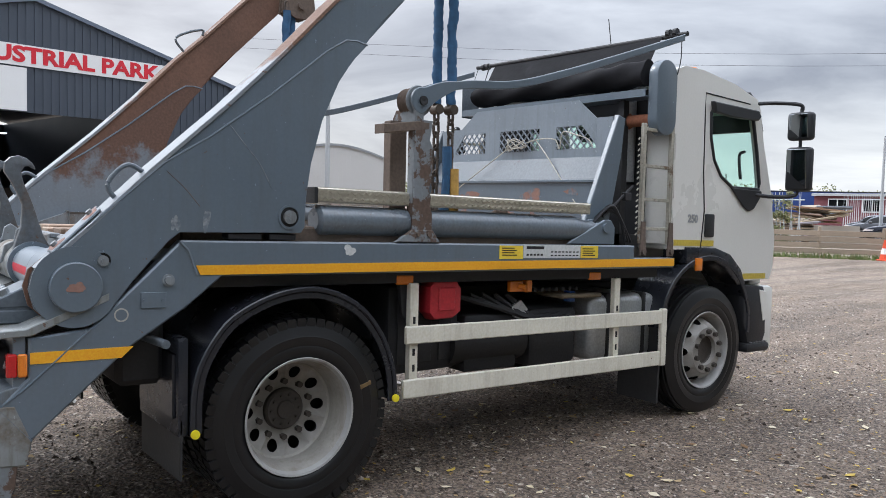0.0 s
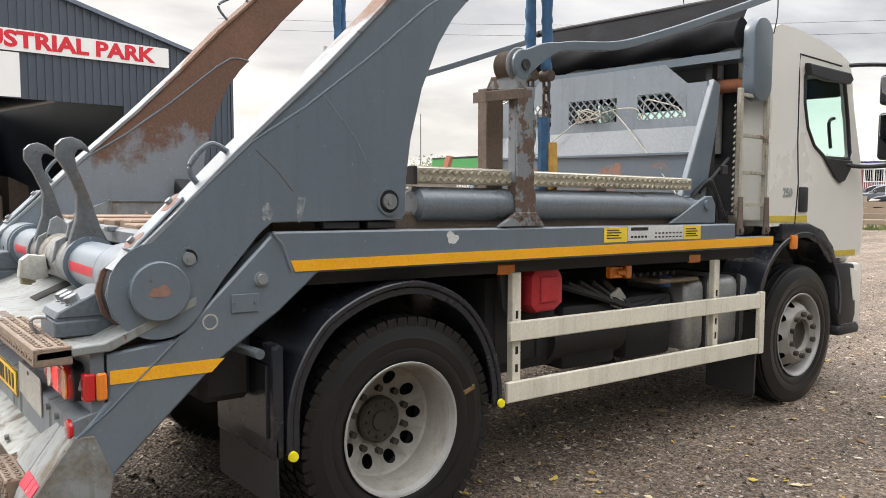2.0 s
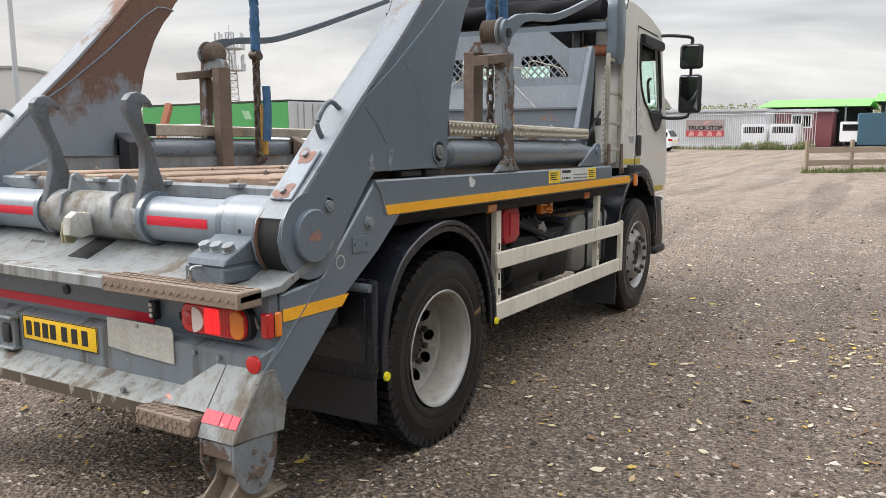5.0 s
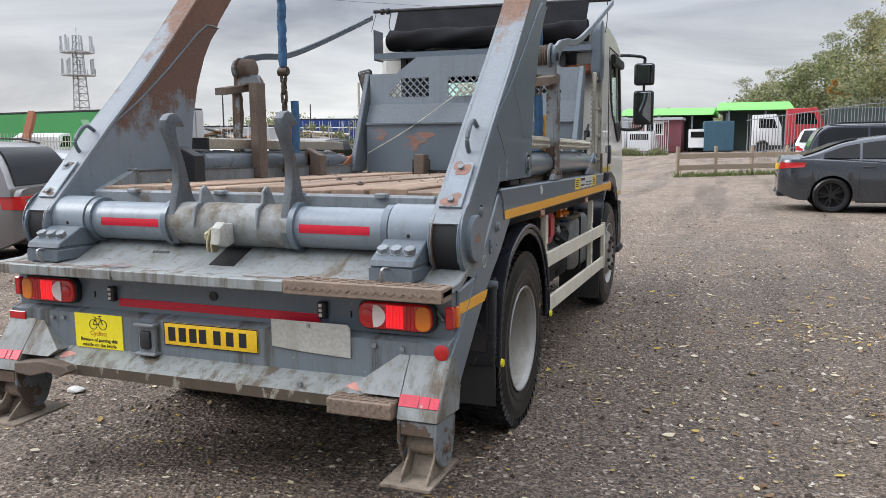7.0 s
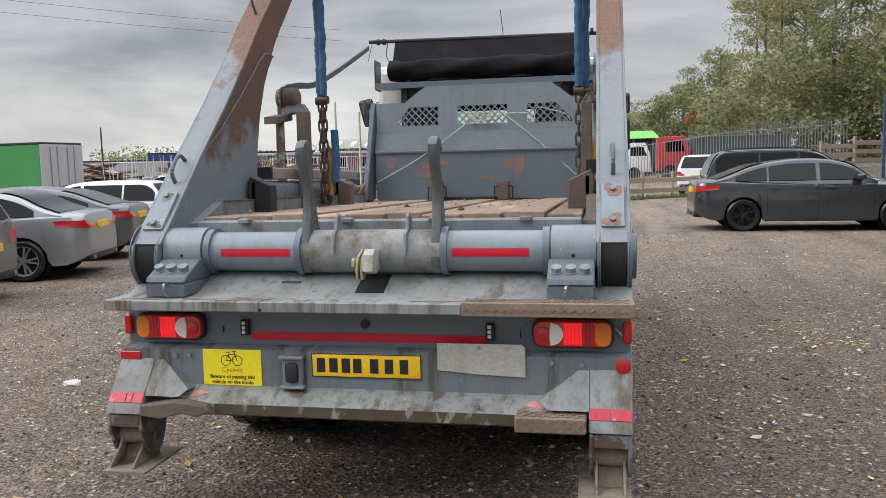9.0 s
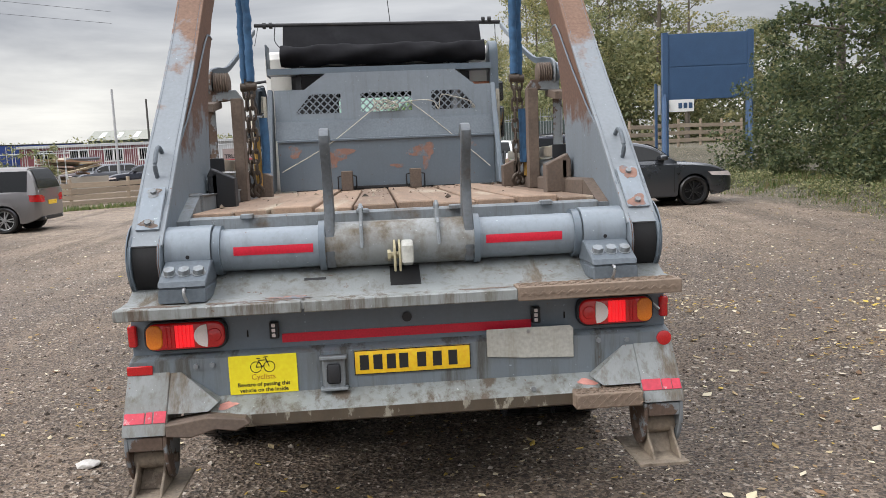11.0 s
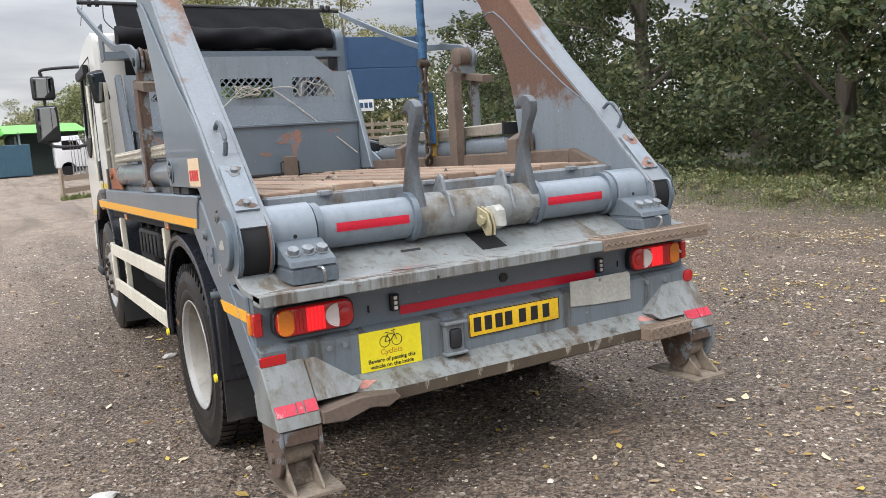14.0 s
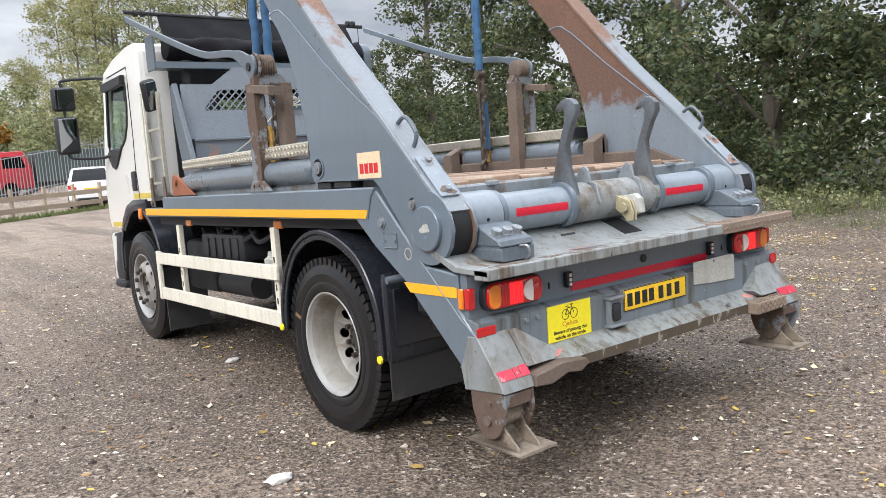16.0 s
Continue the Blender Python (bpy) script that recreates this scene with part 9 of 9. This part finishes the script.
def leaf_material(name, colors):
    m = island_shade(name, colors, 0.55)
    b = m.node_tree.nodes["Principled BSDF"]
    b.inputs["Subsurface Weight"].default_value = 0.0
    # leaves pass some light
    n, l = m.node_tree.nodes, m.node_tree.links
    tr = n.new("ShaderNodeBsdfTranslucent")
    mx = n.new("ShaderNodeMixShader")
    mx.inputs[0].default_value = 0.42
    col = b.inputs["Base Color"].links[0].from_socket
    l.new(col, tr.inputs[0])
    l.new(b.outputs[0], mx.inputs[1])
    l.new(tr.outputs[0], mx.inputs[2])
    l.new(mx.outputs[0], n["Material Output"].inputs[0])
    return m


LEAF = {
    "dark": leaf_material("dark_green_leaves", [(0.034, 0.052, 0.024), (0.064, 0.090, 0.040), (0.095, 0.125, 0.056), (0.145, 0.165, 0.075), (0.20, 0.20, 0.09)]),
    "mid": leaf_material("mid_green_leaves", [(0.11, 0.135, 0.065), (0.19, 0.21, 0.10), (0.28, 0.285, 0.14), (0.38, 0.36, 0.19)]),
    "yellow": leaf_material("yellowing_leaves", [(0.17, 0.18, 0.085), (0.25, 0.25, 0.12), (0.34, 0.32, 0.15), (0.43, 0.37, 0.16)]),
    "orange": leaf_material("orange_leaves", [(0.30, 0.13, 0.03), (0.40, 0.20, 0.04), (0.5, 0.28, 0.06)]),
}


def crown_mesh(name, clumps, per, size, seed, spread):
    """Leaves as small bent quads, gathered in clumps."""
    rng = random.Random(seed)
    vs, fs = [], []
    for cx, cy, cz, cr in clumps:
        for _ in range(per):
            while True:
                p = Vector((rng.uniform(-1, 1), rng.uniform(-1, 1), rng.uniform(-1, 1)))
                if 0.15 < p.length < 1:
                    break
            p = p * (0.55 + 0.45 * rng.random()) if rng.random() < 0.4 else p.normalized() * rng.uniform(0.7, 1.08)
            c = Vector((cx, cy, cz)) + Vector((p.x * cr * spread, p.y * cr * spread, p.z * cr * 0.8))
            r = size * rng.uniform(0.6, 1.3)
            d = Vector((rng.uniform(-1, 1), rng.uniform(-1, 1), rng.uniform(-0.9, 0.4))).normalized()
            e = d.cross(Vector((rng.uniform(-1, 1), rng.uniform(-1, 1), rng.uniform(-1, 1)))).normalized() * r * 0.42
            n = d.cross(e).normalized() * r * 0.12
            o = len(vs)
            vs += [tuple(c - d * r * 0.6), tuple(c + e + n), tuple(c + d * r * 0.7), tuple(c - e + n)]
            fs += [(o, o + 1, o + 2), (o, o + 2, o + 3)]
    m = bpy.data.meshes.new(name)
    m.from_pydata(vs, [], fs)
    return m


def tree(label, at, height, crown_r, kind, seed, per=110, n_clumps=70, size=0.13, low=0.25, trunk_r=0.16):
    rng = random.Random(seed)
    ob = thing("tree", label, "tree", "trees along the yard", at)
    bm = B()
    lean = Vector((rng.uniform(-0.4, 0.4), rng.uniform(-0.4, 0.4), 0))
    tp = [Vector((0, 0, -0.2))] + [lean * (k / 6) + Vector((rng.uniform(-0.1, 0.1), rng.uniform(-0.1, 0.1), height * 0.92 * k / 6)) for k in range(1, 7)]
    pipe(bm, tp, [trunk_r * (1.25 - 1.1 * k / 6) for k in range(7)], 10)
    tips = []
    for k in range(16):
        t = rng.uniform(low, 0.95)
        i = min(5, int(t * 6))
        base_ = tp[i].lerp(tp[i + 1], t * 6 - i)
        a = rng.uniform(0, math.tau)
        ln = crown_r * rng.uniform(0.5, 1.0) * (1.15 - 0.6 * t)
        e = base_ + Vector((math.cos(a) * ln, math.sin(a) * ln, ln * rng.uniform(0.25, 0.9)))
        mid = base_.lerp(e, 0.5) + Vector((rng.uniform(-0.15, 0.15), rng.uniform(-0.15, 0.15), 0.12))
        pipe(bm, [base_, mid, e], [trunk_r * 0.38 * (1.1 - t * 0.6), trunk_r * 0.22, trunk_r * 0.06], 6)
        tips += [e, mid]
        for _ in range(2):
            e2 = mid + Vector((rng.uniform(-0.7, 0.7), rng.uniform(-0.7, 0.7), rng.uniform(0.1, 0.8))) * (crown_r * 0.4)
            pipe(bm, [mid, e2], [trunk_r * 0.12, trunk_r * 0.04], 5)
            tips.append(e2)
    part("trunk", bm, BARK, ob, "grey-brown trunk and limbs")
    clumps = []
    for k in range(n_clumps):
        if k < len(tips):
            p = tips[k]
        else:
            t = rng.uniform(low, 1.0)
            a = rng.uniform(0, math.tau)
            rr = crown_r * math.sqrt(rng.random()) * (1.1 - 0.55 * t)
            p = lean * t + Vector((math.cos(a) * rr, math.sin(a) * rr, height * t))
        clumps.append((p.x, p.y, p.z, crown_r * rng.uniform(0.09, 0.23)))
    m = crown_mesh("crown", clumps, per, size, seed + 1, 1.15)
    m.materials.append(LEAF[kind])
    c = new("crown", m)
    c.parent = ob
    c["label"] = {"dark": "dark green leaves with gaps", "mid": "green leaves with gaps", "yellow": "yellowing leaves with gaps", "orange": "orange autumn leaves"}[kind]
    return ob


near_a = tree("tall dark green tree at the yard's edge", on_ground(12.2, 6.3, 0), 10.5, 3.2, "dark", 11, 180, 84, 0.108, 0.10, 0.17)
near_b = tree("tall leaning tree with dark green leaves", on_ground(12.8, 12.2, 0), 11.5, 3.4, "dark", 23, 180, 84, 0.108, 0.14, 0.18)
near_c = tree("tall green tree turning yellow", on_ground(21.0, 55.0, 0), 18.0, 5.0, "mid", 37, 78, 100, 0.19, 0.14, 0.22)
near_d = tree("tall yellowing tree at the wood's edge", on_ground(16.0, 68.0, 0), 17.0, 4.6, "yellow", 41, 78, 100, 0.19, 0.10, 0.20)
for x, y, src, k, rz in ((12.6, 1.8, near_b, 0.98, 70), (12.4, -2.8, near_a, 1.02, 140), (12.9, -7.5, near_b, 0.95, 200), (15.4, 4.0, near_a, 1.1, 220), (16.2, -6.0, near_a, 1.12, 80), (13.7, 16.6, near_b, 1.0, 110), (14.8, 21.2, near_a, 0.95, 260),
                         (15.8, 11.0, near_a, 1.1, 300), (17.5, 58.0, near_c, 0.85, 150), (20.0, 64.0, near_d, 1.05, 70), (16.0, 74.0, near_d, 0.95, 330), (19.5, 76.0, near_c, 1.0, 10), (24.5, 72.0, near_c, 0.7, 100), (13.5, 84.0, near_d, 0.70, 190), (17.5, 86.0, near_d, 1.05, 250), (22.5, 85.0, near_c, 1.1, 60), (11.2, 93.0, near_c, 0.60, 310), (15.5, 97.0, near_d, 0.75, 130), (9.0, 100.0, near_d, 0.52, 20), (6.6, 106.0, near_c, 0.50, 200), (4.8, 104.0, near_d, 0.46, 90), (2.8, 108.0, near_c, 0.47, 150), (29.0, 53.0, near_d, 0.5, 270), (31.0, 62.0, near_c, 0.55, 40), (21.5, 50.5, near_d, 0.8, 90)):
    m = on_ground(x, y, rz)
    cp = copy_thing(src, m)
    cp.scale = (k, k, k)
orange = tree("small orange tree beyond the fence", on_ground(10.7, 80, 0), 5.4, 1.25, "orange", 55, 70, 40, 0.16, 0.5, 0.08)

# undergrowth: one dense bank of leaves under the trees
rng = random.Random(91)
clumps = []
for k in range(360):
    y = rng.uniform(-9, 21)
    x = 10.6 + abs(rng.gauss(0, 1.3))
    h = rng.random() ** 1.6 * 3.4
    clumps.append((x + 0.25 * h, y, rise(x, y) + 0.15 + h, rng.uniform(0.35, 0.7)))
m = crown_mesh("undergrowth", clumps, 190, 0.088, 92, 1.0)
m.materials.append(LEAF["dark"])
tagged(new("undergrowth", m), "dense dark ivy and bramble undergrowth", "bushes", kind="stuff")
clumps = []
for k in range(130):
    y = rng.uniform(-7, 21)
    x = 9.5 + abs(rng.gauss(0, 0.55))
    clumps.append((x, y, rise(x, y) + rng.uniform(0.02, 0.16), rng.uniform(0.14, 0.34)))
m = crown_mesh("verge_ivy", clumps, 90, 0.055, 96, 1.3)
m.materials.append(LEAF["mid"])
tagged(new("verge_ivy", m), "low mounds of ivy and nettles on the verge", "bushes", kind="stuff")
clumps = []
for k in range(330):
    y = rng.uniform(-14, 30)
    clumps.append((18.5 + rng.uniform(-1.0, 5), y, rng.uniform(0.3, 3.8), rng.uniform(0.7, 1.4)))
m = crown_mesh("wood", clumps, 70, 0.28, 93, 1.0)
m.materials.append(LEAF["dark"])
tagged(new("wood", m), "dense dark woodland behind the first trees", "trees", kind="stuff")
clumps = []
for k in range(60):
    t_ = rng.random() ** 0.8
    h_ = rng.random() ** 1.3 * 2.5
    clumps.append((-19.5 + 4.6 * t_, 33.0 + 2.6 * t_ + rng.uniform(-0.3, 0.2), h_, rng.uniform(0.15, 0.45)))
for k in range(26):
    clumps.append((rng.uniform(-8, -3), 62.4 + rng.uniform(-0.4, 0.2), 0.35, rng.uniform(0.25, 0.5)))
m = crown_mesh("climbers", clumps, 60, 0.10, 95, 1.0)
m.materials.append(LEAF["mid"])
tagged(new("climbing_weeds", m), "green climbers over the palisade", "bushes", kind="stuff")
clumps = []
for k in range(520):
    x = 9.6 + 22 * rng.random()
    y = 52 + rng.uniform(0, 14) + (10 if x < 13 else 0)
    clumps.append((x, y, rng.random() ** 1.2 * (9.0 if x > 13 else 6.0) + 0.3, rng.uniform(0.8, 1.6)))
for k in range(420):
    t_ = rng.random()
    clumps.append((0.5 + 13 * t_ + rng.uniform(-1, 1), 108 - 22 * t_ + rng.uniform(-4, 4), rng.random() * (4.5 + 6.5 * t_), rng.uniform(0.9, 1.8)))
m = crown_mesh("understorey", clumps, 64, 0.27, 94, 1.0)
m.materials.append(LEAF["mid"])
tagged(new("understorey", m), "green undergrowth filling the far wood", "bushes", kind="stuff")
# far low tree line
clumps = []
for k in range(500):
    a = rng.uniform(radians(88), radians(178))
    r = rng.uniform(150, 185)
    h = rng.uniform(0.5, 5.0)
    clumps.append((r * math.cos(a), r * math.sin(a), h, rng.uniform(1.5, 3.0)))
m = crown_mesh("far_trees", clumps, 110, 0.42, 97, 1.3)
m.materials.append(LEAF["mid"])
tagged(new("far_trees", m), "hazy distant line of low trees", "trees", kind="stuff")

# crumbs of rubble and chips of wood on the bed
rng = random.Random(77)
vs, fs = [], []
for k in range(170):
    x, y = rng.uniform(-0.95, 0.95), 0.55 + 3.1 * rng.random() ** 0.6
    q = rng.uniform(0.004, 0.013) * (2.2 if rng.random() < 0.08 else 1)
    z = 1.424 - 0.023 * y
    a = rng.uniform(0, 3.14)
    c, d = math.cos(a) * q, math.sin(a) * q
    o = len(vs)
    vs += [(x + c, y + d, z), (x - d * 0.6, y + c * 0.6, z), (x - c, y - d, z), (x + d * 0.6, y - c * 0.6, z), (x, y, z + q * 0.8), (x, y, z - q * 0.4)]
    fs += [tuple(i + o for i in f) for f in OCTA]
m = bpy.data.meshes.new("bed_debris")
m.from_pydata(vs, [], fs)
m.materials.append(island_shade("bed_crumbs", [(0.05, 0.04, 0.03), (0.16, 0.11, 0.08), (0.30, 0.24, 0.18), (0.42, 0.37, 0.30)]))
tagged(new("bed_debris", m), "crumbs of rubble and wood on the bed", "debris", kind="stuff")
